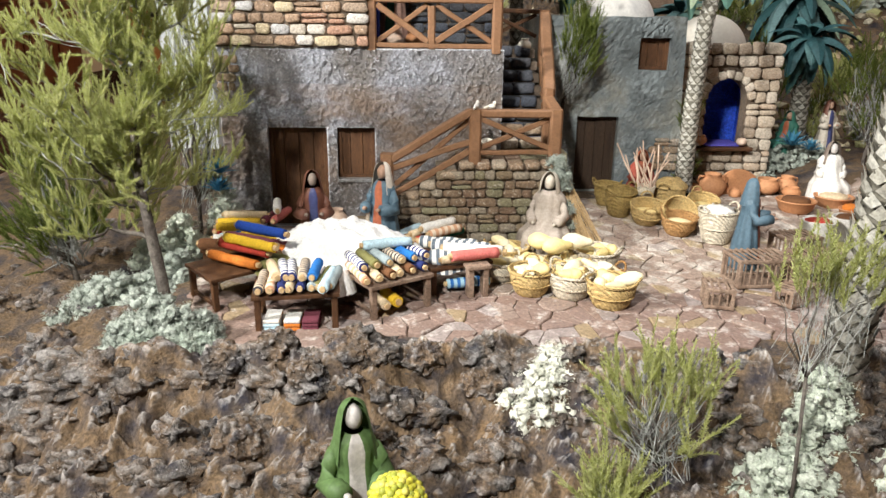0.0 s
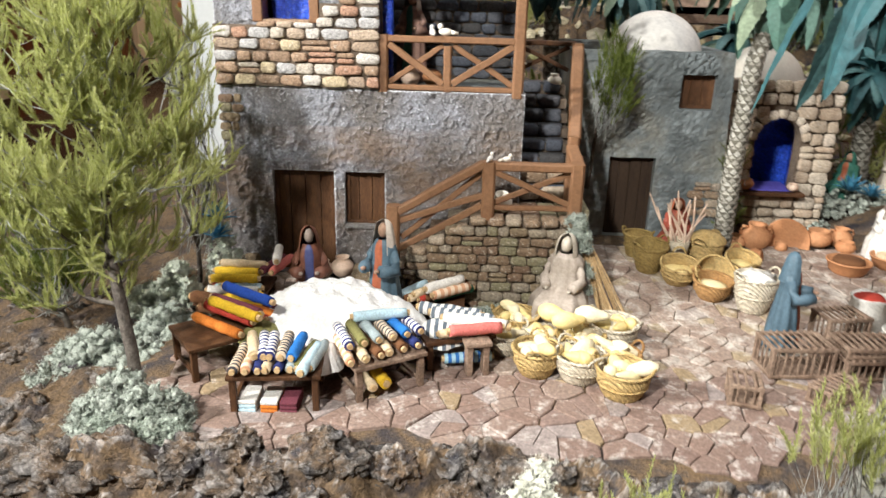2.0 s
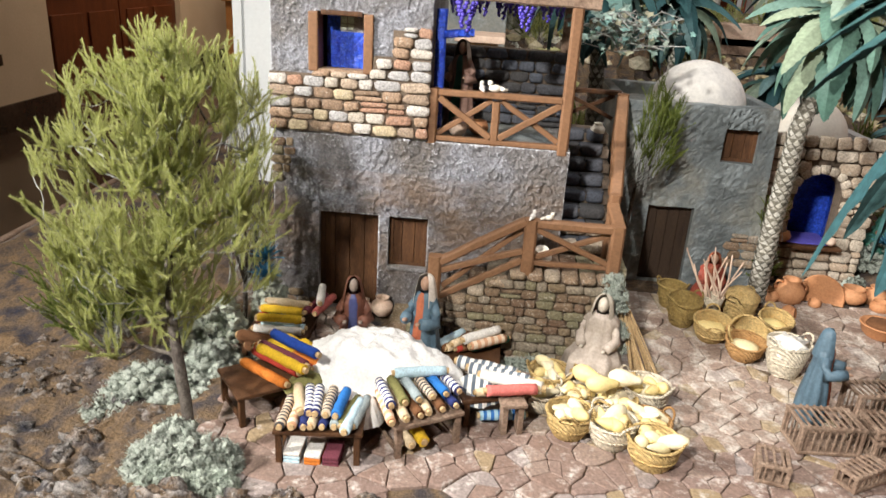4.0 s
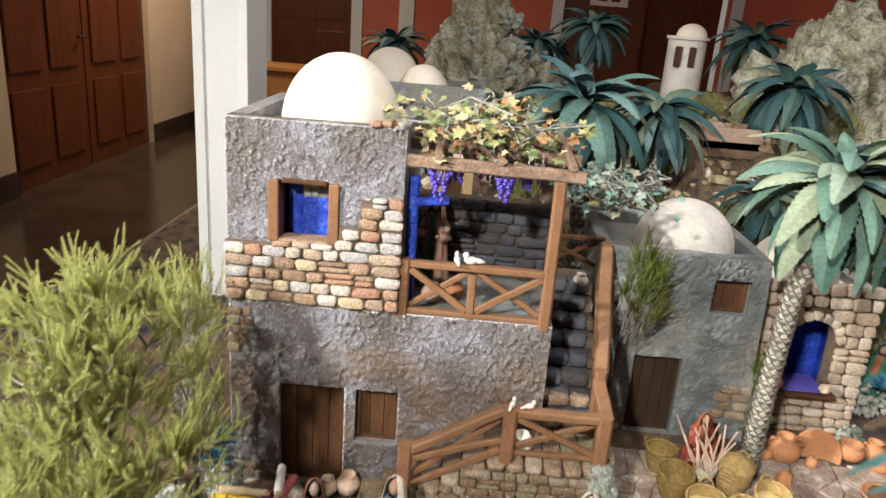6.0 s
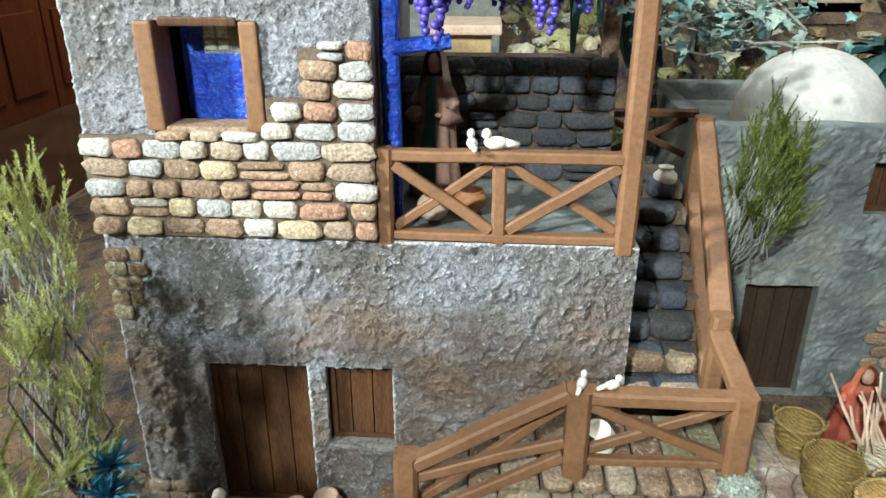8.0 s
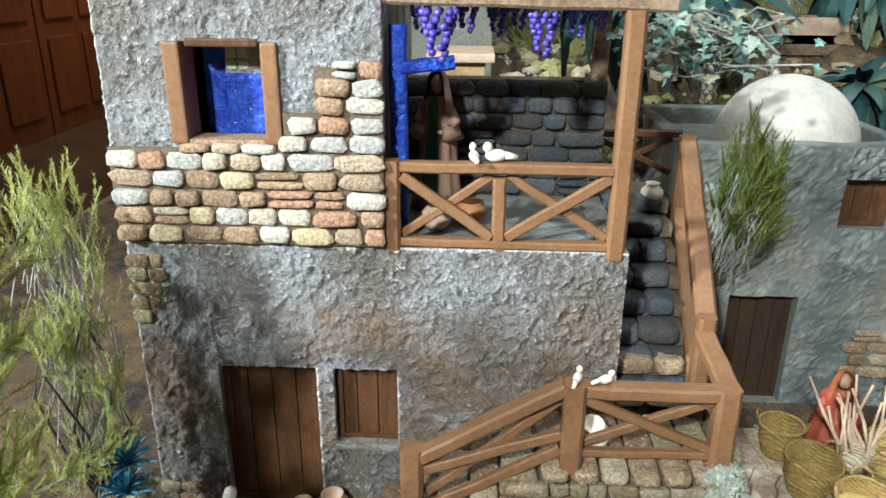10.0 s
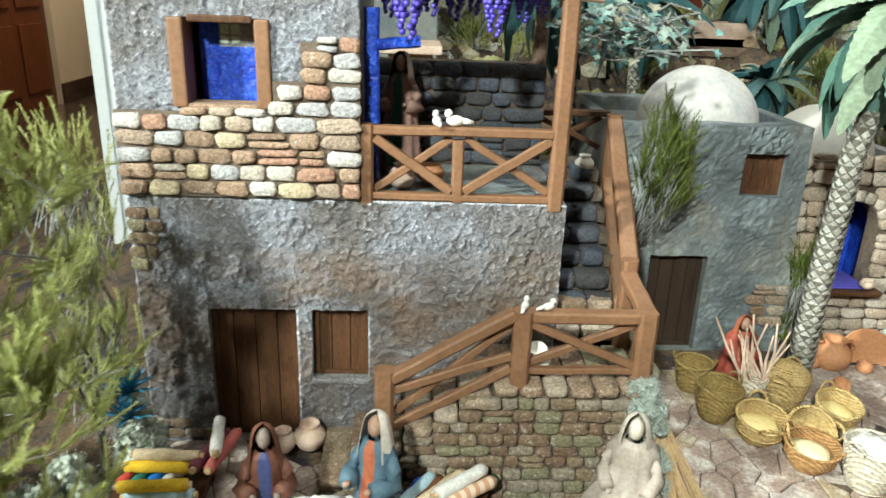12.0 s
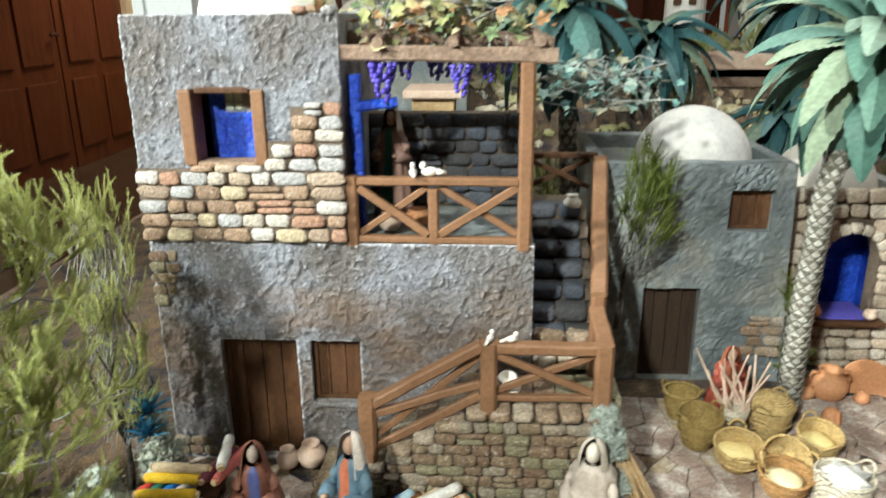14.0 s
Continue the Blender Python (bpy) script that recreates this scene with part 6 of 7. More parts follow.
M["gourd"] = surf("gourd", [(0.62, 0.44, 0.16), (0.72, 0.60, 0.32), (0.70, 0.64, 0.46)], 25, 120, 0.15, 0.45, 0.3, 0.002, rnd=[(0.74, 0.66, 0.42), (0.76, 0.60, 0.26), (0.76, 0.70, 0.54), (0.68, 0.54, 0.22)], share=0.75)
GOURD = []
for s in range(4):
    bm = bmesh.new()
    ln = (0.9, 1.5, 1.25, 1.9)[s]
    lathe(bm, [(0.0, -ln), (0.35, -ln * 0.93), (0.72, -ln * 0.6), (0.8, -ln * 0.2), (0.6, ln * 0.25), (0.42, ln * 0.55), (0.34, ln * 0.8), (0.18, ln * 0.97), (0.0, ln)], n=12, wob=0.05, seed=s)
    me = bpy.data.meshes.new("gourd")
    bm.to_mesh(me), bm.free()
    me.materials.append(M["gourd"])
    me.polygons.foreach_set("use_smooth", [True] * len(me.polygons))
    GOURD.append(me)


def gourd(x, y, z, r, yaw, tip, s):
    ob = new("gourd", GOURD[s])
    tagged(ob, "pale yellow bottle gourd lying in a basket", "gourd", "gourds in the baskets")
    ob.matrix_basis = pose(x, y, z, tip, 0, yaw) @ Matrix.Scale(r, 4)
    return ob


rng = random.Random(31)
FRONT = [(0.186, 1.872, 0.052, 0.07, "straw"), (0.158, 1.79, 0.048, 0.06, "pale"), (0.222, 1.69, 0.052, 0.072, "straw"), (0.318, 1.668, 0.053, 0.072, "pale"), (0.402, 1.605, 0.055, 0.075, "straw"), (0.405, 1.715, 0.055, 0.05, "tan"), (0.335, 1.785, 0.055, 0.06, "straw"), (0.25, 1.80, 0.052, 0.05, "pale"), (0.425, 1.845, 0.058, 0.07, "pale"), (0.345, 1.88, 0.045, 0.06, "straw")]
for k, (x, y, r, h, kind) in enumerate(FRONT):
    r, h = r * 1.1, h * 0.9
    basket(x, y, r, h, kind, "round %s wicker basket filled with yellow gourds" % {"straw": "straw-yellow", "pale": "pale cream", "tan": "tan"}[kind], 0, 40 * k, 2, seed=k)
    z0 = gz(x, y, False) + h
    for j in range(7 if k < 8 else 8):
        a, q = j * 2.4 + k, (j / 8) ** 0.5 * r * 0.62
        gourd(x + math.cos(a) * q, y + math.sin(a) * q, z0 - 0.002 + rng.uniform(-0.006, 0.012), rng.uniform(0.016, 0.023), rng.uniform(0, 360), rng.uniform(55, 115), rng.randrange(4))
for x, y, yw in ((0.30, 1.765, 100), (0.36, 1.80, 80), (0.27, 1.80, 60)):
    gourd(x, y, 0.118, 0.028, yw, 90, 1)
for k, (x, y, r, h, kind, tilt, lid, txt) in enumerate([
        (0.61, 2.29, 0.052, 0.085, "olive", 8, False, "open olive-brown wicker basket, empty"), (0.68, 2.215, 0.056, 0.06, "straw", 12, False, "open straw wicker basket with yellow grain"), (0.755, 2.13, 0.056, 0.055, "tan", 6, False, "tan wicker basket with an open lid"),
        (0.77, 2.20, 0.055, 0.05, "straw", 50, False, "pale straw basket leaning on its side"), (0.795, 2.34, 0.055, 0.085, "straw", 0, True, "straw basket closed with a domed lid"), (0.875, 2.26, 0.05, 0.065, "straw", 15, False, "open straw basket with yellow grain"), (0.60, 2.41, 0.045, 0.075, "olive", 0, False, "dark olive wicker basket in the shade")]):
    basket(x, y, r, h, kind, txt, tilt, 30 + 50 * k, 2, lid, seed=20 + k)
    if "grain" in txt or "open lid" in txt:
        g = thing("grain", (x, y, gz(x, y, False) + h * 0.75), "heap of pale yellow grain in a basket", "grain")
        bm = bmesh.new()
        blob(bm, (x, y, gz(x, y, False) + h * 0.72), (r * 0.78, r * 0.78, 0.012), 0.15, 3, 2, k)
        part("mound", bm, M["gourd"], g, smooth=True)
basket(0.85, 2.07, 0.058, 0.10, "pale", "tall whitish wicker basket with two handles", 0, 20, 2, seed=40)
g = thing("linen", (0.85, 2.07, 0.11), "white linen bundle inside the tall basket", "linen")
bm = bmesh.new()
blob(bm, (0.85, 2.07, 0.112), (0.048, 0.048, 0.03), 0.5, 3, 3, 3)
part("folded_linen", bm, C["white"], g, smooth=True)

# ---- pottery ----
M["terracotta"] = surf("terracotta", [(0.42, 0.19, 0.09), (0.56, 0.29, 0.15)], 18, 120, 0.2, 0.7, 0.3, 0.002, rnd=[(0.48, 0.23, 0.11), (0.56, 0.30, 0.17), (0.44, 0.19, 0.08)], share=0.5)
M["clay_pale"] = surf("clay_pale", [(0.52, 0.36, 0.27), (0.66, 0.52, 0.42)], 18, 120, 0.2, 0.75, 0.3, 0.002)
JAR = [(0.0, 0.0), (0.55, 0.0), (0.8, 0.25), (0.98, 0.7), (0.95, 1.05), (0.62, 1.4), (0.5, 1.55), (0.62, 1.72), (0.6, 1.74), (0.46, 1.56), (0.42, 1.3), (0.0, 1.1)]
BOWL = [(0.0, 0.0), (0.55, 0.0), (0.85, 0.3), (1.0, 0.72), (1.05, 0.74), (1.05, 0.8), (0.94, 0.8), (0.8, 0.4), (0.0, 0.15)]
POT = [(0.0, 0.0), (0.5, 0.0), (0.9, 0.35), (1.0, 0.7), (0.85, 1.05), (0.68, 1.15), (0.78, 1.28), (0.72, 1.3), (0.6, 1.15), (0.0, 0.8)]
PLATE = [(0.0, 0.0), (0.5, 0.0), (0.95, 0.22), (1.0, 0.3), (0.94, 0.3), (0.5, 0.1), (0.0, 0.08)]


def pottery(name, x, y, z, r, profile, label, mat="terracotta", tilt=0, yaw=0, handle=False):
    ob = thing(name, (x, y, z), label, name.replace("_", " "))
    bm = bmesh.new()
    lathe(bm, [(a * r, b * r) for a, b in profile], (x, y, z), 24, wob=0.012, seed=int(x * 100))
    part("vessel", bm, M[mat], ob, smooth=True)
    if handle:
        for s in (-1, 1):
            bm = bmesh.new()
            tube(bm, [(x + s * r * 0.55, y, z + r * 1.5), (x + s * r * 0.95, y, z + r * 1.55), (x + s * r * 1.08, y, z + r * 1.2), (x + s * r * 0.92, y, z + r * 0.95)], r * 0.1, 8)
            part("handle", bm, M[mat], ob, smooth=True)
    ob.rotation_euler = (radians(tilt), 0, radians(yaw))
    return ob


gg = 0.05
pottery("clay_jar", 1.02, 2.53, gg, 0.05, JAR, "terracotta jar with two handles by the shop", handle=True)
pottery("clay_dish", 1.135, 2.57, gg + 0.012, 0.078, PLATE, "wide terracotta dish leaning on the wall", tilt=68, yaw=-8)
pottery("clay_jug", 1.10, 2.49, gg + 0.005, 0.022, JAR, "slim terracotta jug lying on the paving", tilt=-35, yaw=30)
pottery("clay_pot", 1.245, 2.57, gg, 0.046, POT, "round terracotta pot on the paving", handle=False)
pottery("clay_pot", 1.325, 2.58, gg, 0.038, JAR, "terracotta jar with handles", handle=True)
pottery("clay_pot", 1.31, 2.51, gg, 0.032, POT, "small round terracotta pot")
pottery("clay_pot", 0.955, 2.53, gg, 0.035, POT, "small terracotta pot beside the palm trunk")
pottery("clay_bowl", 0.95, 2.40, gg + 0.012, 0.034, POT, "terracotta pot lying on its side", tilt=80, yaw=60)
pottery("clay_bowl", 1.226, 2.32, 0.045, 0.062, BOWL, "wide terracotta bowl with dark grain")
pottery("clay_bowl", 1.385, 2.37, 0.045, 0.062, BOWL, "wide terracotta bowl with grain")
pottery("clay_bowl", 1.395, 2.27, 0.042, 0.042, BOWL, "terracotta bowl of bright orange spice")
pottery("clay_bowl", 1.49, 2.31, 0.042, 0.05, BOWL, "terracotta bowl on the paving")
pottery("clay_jar", 1.03, 2.715, 0.207, 0.028, POT, "round terracotta jar on the shop counter")
pottery("clay_jar", 1.19, 2.705, 0.207, 0.02, POT, "small pale jar on the shop counter", "clay_pale")
pottery("clay_jar", -0.355, 2.155, 0.048, 0.028, JAR, "small pale clay jar by the house door", "clay_pale")
pottery("clay_jar", -0.302, 2.165, 0.048, 0.034, JAR, "pale clay jar by the house door", "clay_pale")
pottery("clay_jug", 0.145, 2.10, 0.283, 0.03, JAR, "white clay jug on the stair landing", "white", tilt=20)
pottery("clay_jug", 0.32, 2.58, 0.555, 0.024, JAR, "grey-white jug at the stair head", "white")
pottery("clay_pot", -0.06, 2.34, HT + 0.002, 0.03, POT, "terracotta pot on the terrace floor")
pottery("clay_jar", -0.12, 2.30, HT + 0.002, 0.028, JAR, "tall clay jar on the terrace floor", "clay_pale")
for x, y, c, r in ((1.226, 2.32, "brown", 0.05), (1.385, 2.37, "cream", 0.05), (1.395, 2.27, "orange", 0.035)):
    g = thing("spice", (x, y, 0.08), "heaped %s spice in a clay bowl" % c, "spice")
    bm = bmesh.new()
    blob(bm, (x, y, 0.043 + r * 0.95), (r, r, 0.014), 0.12, 3, 2, 2)
    part("mound", bm, C[c], g, smooth=True)


def sack(x, y, r, h, seed, fill=None):
    z0 = gz(x, y, False)
    ob = thing("sack", (x, y, z0), "open white cloth sack%s" % (" filled with %s spice" % fill if fill else ""), "sack", "sacks of spice at the market")
    bm = bmesh.new()
    lathe(bm, [(0.0, 0.002), (r * 0.8, 0.0), (r * 1.05, h * 0.3), (r * 1.0, h * 0.7), (r * 0.9, h * 0.9), (r * 1.02, h), (r * 0.96, h * 1.03), (r * 0.84, h * 0.92), (0.0, h * 0.9)], (x, y, z0), 26, wob=0.05, seed=seed)
    for v in bm.verts:
        v.co += Vector((noise.noise(v.co * 30), noise.noise(v.co * 30 + Vector((5, 0, 0))), noise.noise(v.co * 30 + Vector((0, 5, 0))))) * 0.006
    part("bag", bm, C["white"], ob, smooth=True)
    if fill:
        bm = bmesh.new()
        blob(bm, (x, y, z0 + h * 0.95), (r * 0.84, r * 0.84, 0.016), 0.1, 3, 2, seed)
        part("spice", bm, C[fill], ob, "heaped %s spice" % fill, smooth=True)
    return ob


sack(1.09, 1.945, 0.046, 0.115, 1, "red")
sack(1.205, 1.985, 0.048, 0.11, 2, "brown")
sack(1.125, 1.85, 0.04, 0.07, 3, "olive")
sack(1.215, 1.885, 0.042, 0.085, 4, "yellow")


def bird_cage(x, y, z, yaw, w, d, h, seed=0):
    """A poultry cage of squared frame and round bars."""
    ob = thing("bird_cage", (x, y, z), "low poultry cage of weathered wooden bars", "cage", "poultry cages at the market")
    t = 0.009

    def bar(nm, a, b, w1, h1, sd):
        bm = bmesh.new()
        beam(bm, Vector(a) + ob.location, Vector(b) + ob.location, w1, h1, rough=0.0005, seed=sd)
        part(nm, bm, M["wood_old"], ob)

    for sx in (-1, 1):
        for sy in (-1, 1):
            bar("post", (sx * (w / 2 - t / 2), sy * (d / 2 - t / 2), 0), (sx * (w / 2 - t / 2), sy * (d / 2 - t / 2), h), t, t, 1)
    for zz in (t / 2, h - t / 2):
        for s in (-1, 1):
            bar("rail", (-w / 2, s * (d / 2 - t / 2), zz), (w / 2, s * (d / 2 - t / 2), zz), t * 1.1, t, 2)
            bar("rail", (s * (w / 2 - t / 2), -d / 2, zz), (s * (w / 2 - t / 2), d / 2, zz), t * 1.1, t, 3)
    n = int(w / 0.016)
    for i in range(1, n):
        xx = -w / 2 + w * i / n
        bar("bar", (xx, -d / 2 + t / 2, 0.004), (xx, -d / 2 + t / 2, h - 0.004), 0.004, 0.004, i)
        bar("bar", (xx, -d / 2, h + 0.001), (xx, d / 2, h + 0.001), 0.0055, 0.004, i)
    n = int(d / 0.016)
    for i in range(1, n):
        yy = -d / 2 + d * i / n
        for s in (-1, 1):
            bar("bar", (s * (w / 2 - t / 2), yy, 0.004), (s * (w / 2 - t / 2), yy, h - 0.004), 0.004, 0.004, i)
    bm = bmesh.new()
    box(bm, x - w / 2 + 0.002, x + w / 2 - 0.002, y - d / 2 + 0.002, y + d / 2 - 0.002, z + 0.001, z + 0.005)
    part("floor_board", bm, M["wood_old"], ob)
    ob.rotation_euler.z = radians(yaw)
    return ob


bird_cage(0.662, 1.60, 0.024, -14, 0.068, 0.08, 0.05)
bird_cage(0.825, 1.742, 0.024, 4, 0.15, 0.095, 0.075)
bird_cage(0.862, 1.61, 0.024, 30, 0.115, 0.055, 0.042)
bird_cage(0.99, 1.745, 0.024, 6, 0.145, 0.10, 0.05)
bird_cage(0.99, 1.745, 0.076, 2, 0.135, 0.09, 0.026)
bird_cage(0.995, 1.885, 0.024, 10, 0.115, 0.08, 0.085)


# ---- figurines: plain one-piece shapes ----
def paint(name, c, rough=0.55):
    return surf(name, [tuple(v * 0.75 for v in c), c], 18, 120, 0.25, rough, 0.3, 0.002)


F = {k: paint("figure_" + k, v) for k, v in dict(brown=(0.14, 0.055, 0.035), slate=(0.09, 0.15, 0.20), white=(0.62, 0.56, 0.50), skin=(0.45, 0.28, 0.20), rust=(0.40, 0.12, 0.06), grey=(0.42, 0.36, 0.31), green=(0.10, 0.17, 0.06), red=(0.30, 0.065, 0.042), pinkish=(0.34, 0.21, 0.17), teal=(0.04, 0.16, 0.12), stone=(0.50, 0.45, 0.38), navy=(0.05, 0.06, 0.16), taupe=(0.24, 0.19, 0.16), pale=(0.55, 0.52, 0.50), chalk=(0.78, 0.76, 0.72)).items()}


def figurine(x, y, z, yaw, height, robe, veil, inner, label, seated=False, seed=0, reach=0.5, face="skin", hood=1.0):
    """One mesh: a robed body with folds, a hooded head and two sleeves held forward (towards -y before turning)."""
    bm = bmesh.new()
    h = height
    rng = random.Random(seed)
    lean = 0.03
    if seated:
        prof = [(0.30, 0.28, 0.0, -0.10), (0.31, 0.31, 0.12, -0.12), (0.29, 0.32, 0.30, -0.11), (0.21, 0.22, 0.40, -0.01), (0.185, 0.15, 0.55, 0.03), (0.20, 0.14, 0.68, 0.03), (0.15, 0.12, 0.75, 0.02), (0.07, 0.07, 0.79, 0.0)]
    else:
        prof = [(0.18, 0.16, 0.0, 0.0), (0.165, 0.15, 0.12, 0.0), (0.145, 0.13, 0.32, 0.0), (0.125, 0.105, 0.52, 0.0), (0.115, 0.09, 0.62, 0.0), (0.13, 0.09, 0.72, 0.0), (0.10, 0.08, 0.78, 0.0), (0.05, 0.05, 0.82, -0.005)]
    n = 36
    rings = []
    for k in range(25):
        f = k / 24 * (len(prof) - 1)
        i = min(int(f), len(prof) - 2)
        a, b = prof[i], prof[i + 1]
        w = f - i
        rx, ry, zz, oy = (a[j] * (1 - w) + b[j] * w for j in range(4))
        ring = []
        for j in range(n):
            t = 2 * math.pi * j / n
            fold = 1 + 0.13 * (1.05 - zz) * math.sin(t * 9 + 2.5 * noise.noise(Vector((math.cos(t), math.sin(t), zz * 2 + seed))) + seed) + 0.03 * math.sin(t * 17 + zz * 9)
            ring.append(bm.verts.new((rx * h * fold * math.cos(t), (ry * fold * math.sin(t) + oy) * h, zz * h)))
        rings.append(ring)
    for r0, r1 in zip(rings, rings[1:]):
        for j in range(n):
            fc = bm.faces.new((r0[j], r0[(j + 1) % n], r1[(j + 1) % n], r1[j]))
            t = 2 * math.pi * (j + 0.5) / n
            if inner and abs((t - 1.5 * math.pi)) < 0.33 and r0[0].co.z > (0.42 if seated else 0.05) * h:
                fc.material_index = 2
    bm.faces.new(rings[0][::-1])
    hz = 0.90 * h if not seated else 0.88 * h
    hr = 0.07 * h if not seated else 0.092 * h
    oy = -0.01 * h
    blob(bm, (0, oy + 0.004 * h, hz - 0.006 * h), (hr * 0.68, hr * 0.84, hr * 1.02), 0.05, 2, 2, seed, 3)
    # hood: a shell open to the front that falls on the shoulders
    m, k2 = 20, 9
    shell = []
    for k in range(k2 + 1):
        f = k / k2
        ring = []
        for j in range(m + 1):
            t = radians(-38 + 256 * j / m)
            up = math.cos(f * 1.9)
            wide = math.sin(min(1.45, f * 1.7 + 0.12))
            rr = hr * (1.14 + 0.42 * max(0, f - 0.62) * 3.2 * hood) * wide
            zz = hz + hr * 1.3 * up - max(0, f - 0.62) * h * 0.46 * hood
            ring.append(bm.verts.new((rr * math.cos(t) * (1 + 0.05 * math.sin(t * 7 + seed)), oy + rr * math.sin(t) * 1.02 + hr * 0.12, zz)))
        shell.append(ring)
    for r0, r1 in zip(shell, shell[1:]):
        for j in range(m):
            bm.faces.new((r0[j], r1[j], r1[j + 1], r0[j + 1])).material_index = 1
    for s in (-1, 1):
        sh = Vector((s * (0.10 if not seated else 0.15) * h, 0, (0.72 if not seated else 0.66) * h))
        el = sh + Vector((s * 0.055, -0.05 * reach, -0.17)) * h
        ha = el + Vector((-s * 0.08, -0.20 * reach, 0.03 if not seated else -0.06)) * h
        tube(bm, [sh, sh.lerp(el, 0.5), el, el.lerp(ha, 0.45), el.lerp(ha, 0.85)], [0.035 * h, 0.05 * h, 0.058 * h, 0.06 * h, 0.052 * h], 12, True, 0)
        blob(bm, ha, (0.024 * h, 0.032 * h, 0.02 * h), 0.1, 2, 1, seed, 3)
    off = Matrix.Translation((x, y, z)) @ Matrix.Rotation(radians(yaw), 4, "Z")
    me = bpy.data.meshes.new("figurine")
    bm.normal_update()
    bm.to_mesh(me), bm.free()
    for c in (robe, veil, inner or robe, face):
        me.materials.append(F[c])
    me.polygons.foreach_set("use_smooth", [True] * len(me.polygons))
    ob = new("figurine", me)
    ob.matrix_basis = off
    return tagged(ob, label, "figurine", "painted figurines")


figurine(-0.335, 1.885, 0.03, 8, 0.262, "brown", "brown", "navy", "clay figurine in a dark brown hooded cloak behind the wool", False, 1, 0.7, "taupe", 1.3)
figurine(-0.15, 1.895, 0.03, -32, 0.282, "slate", "white", "rust", "clay figurine in a slate-blue robe and white veil", False, 2, 0.8)
figurine(0.31, 1.955, 0.032, -24, 0.238, "grey", "stone", None, "seated grey-white clay figurine among the baskets", True, 3, 0.9, "stone", 0.5)
figurine(0.842, 1.862, 0.026, 72, 0.25, "slate", "slate", "rust", "clay figurine in a draped slate-blue cloak", False, 4, 1.0)
figurine(-0.175, 1.03, -0.205, 14, 0.315, "green", "green", "pale", "clay figurine in a green cloak on the rocks", False, 5, 0.9, "pale", 1.2)
figurine(0.725, 2.44, 0.055, -10, 0.185, "red", "rust", "rust", "seated clay figurine in red weaving a basket", True, 6, 0.8)
figurine(-0.125, 2.43, HT + 0.002, -20, 0.26, "pinkish", "taupe", "teal", "clay figurine in a dusky pink robe on the terrace", False, 7, 0.5)
figurine(1.415, 2.47, 0.05, -12, 0.215, "chalk", "taupe", None, "seated clay figurine in a taupe hood and white robe", True, 8, 0.6, "pale", 1.2)
figurine(1.48, 2.92, 0.12, -60, 0.19, "teal", "teal", "rust", "far clay figurine in a green hood", True, 9, 0.5)
figurine(1.63, 2.9, 0.12, 10, 0.24, "stone", "brown", "navy", "far clay figurine in a pale tunic and dark skirt", False, 10, 0.6)
figurine(1.85, 4.1, 0.55, 10, 0.3, "pale", "navy", None, "far clay figurine in white and blue", False, 11, 0.6)

yb = thing("fruit_basket", (-0.105, 0.945, -0.015), "basket heaped with small yellow-green fruit", "basket")
bm = bmesh.new()
lathe(bm, [(0.0, -0.035), (0.025, -0.034), (0.04, 0.0), (0.036, 0.0), (0.0, -0.01)], (-0.105, 0.945, -0.015), 20)
part("body", bm, W["olive"], yb, smooth=True)
M["yellowfruit"] = surf("yellowfruit", [(0.45, 0.42, 0.04), (0.60, 0.55, 0.08)], 60, 200, 0.2, 0.45, 0.2, 0.001, island=[(0.62, 0.56, 0.06), (0.30, 0.34, 0.05), (0.66, 0.60, 0.14), (0.45, 0.42, 0.03)], share=0.8)
bm = bmesh.new()
rng = random.Random(77)
for k in range(90):
    a, q = k * 2.4, math.sqrt(k / 90)
    bmesh.ops.create_icosphere(bm, subdivisions=2, radius=rng.uniform(0.0055, 0.0075), matrix=Matrix.Translation((-0.105 + math.cos(a) * q * 0.042, 0.945 + math.sin(a) * q * 0.042, -0.013 + 0.03 * (1 - q * q) + rng.uniform(-0.003, 0.003))))
part("fruit", bm, M["yellowfruit"], yb, "small round yellow-green fruit", smooth=True)["kind"] = "stuff"

# straw broom and lichen bundle beside the old figure
br = thing("straw_broom", (0.41, 2.0, 0.04), "bundle of long dry straw leaning on the stair", "broom")
bm = bmesh.new()
rng = random.Random(5)
for k in range(46):
    a, b = Vector((0.355 + rng.gauss(0, 0.007), 2.03 + rng.gauss(0, 0.007), 0.26)), Vector((0.44 + rng.gauss(0, 0.02), 1.95 + rng.gauss(0, 0.018), 0.035))
    tube(bm, [a, a.lerp(b, 0.5) + Vector((rng.gauss(0, 0.003), 0, 0)), b], 0.0018, 4)
part("straw", bm, M["core"], br, "long dry straw stalks")["kind"] = "stuff"
for k, (x, y, z, s) in enumerate(((0.338, 2.02, 0.272, 0.034), (0.345, 2.01, 0.24, 0.036), (0.352, 2.0, 0.205, 0.036), (0.36, 1.98, 0.15, 0.035), (0.355, 1.97, 0.10, 0.04))):
    lichen_clump("lichen_sprig", (x, y, z), (s, s, s), "lichen", 70 + k, "upright pale grey lichen bundle beside the broom", 60)
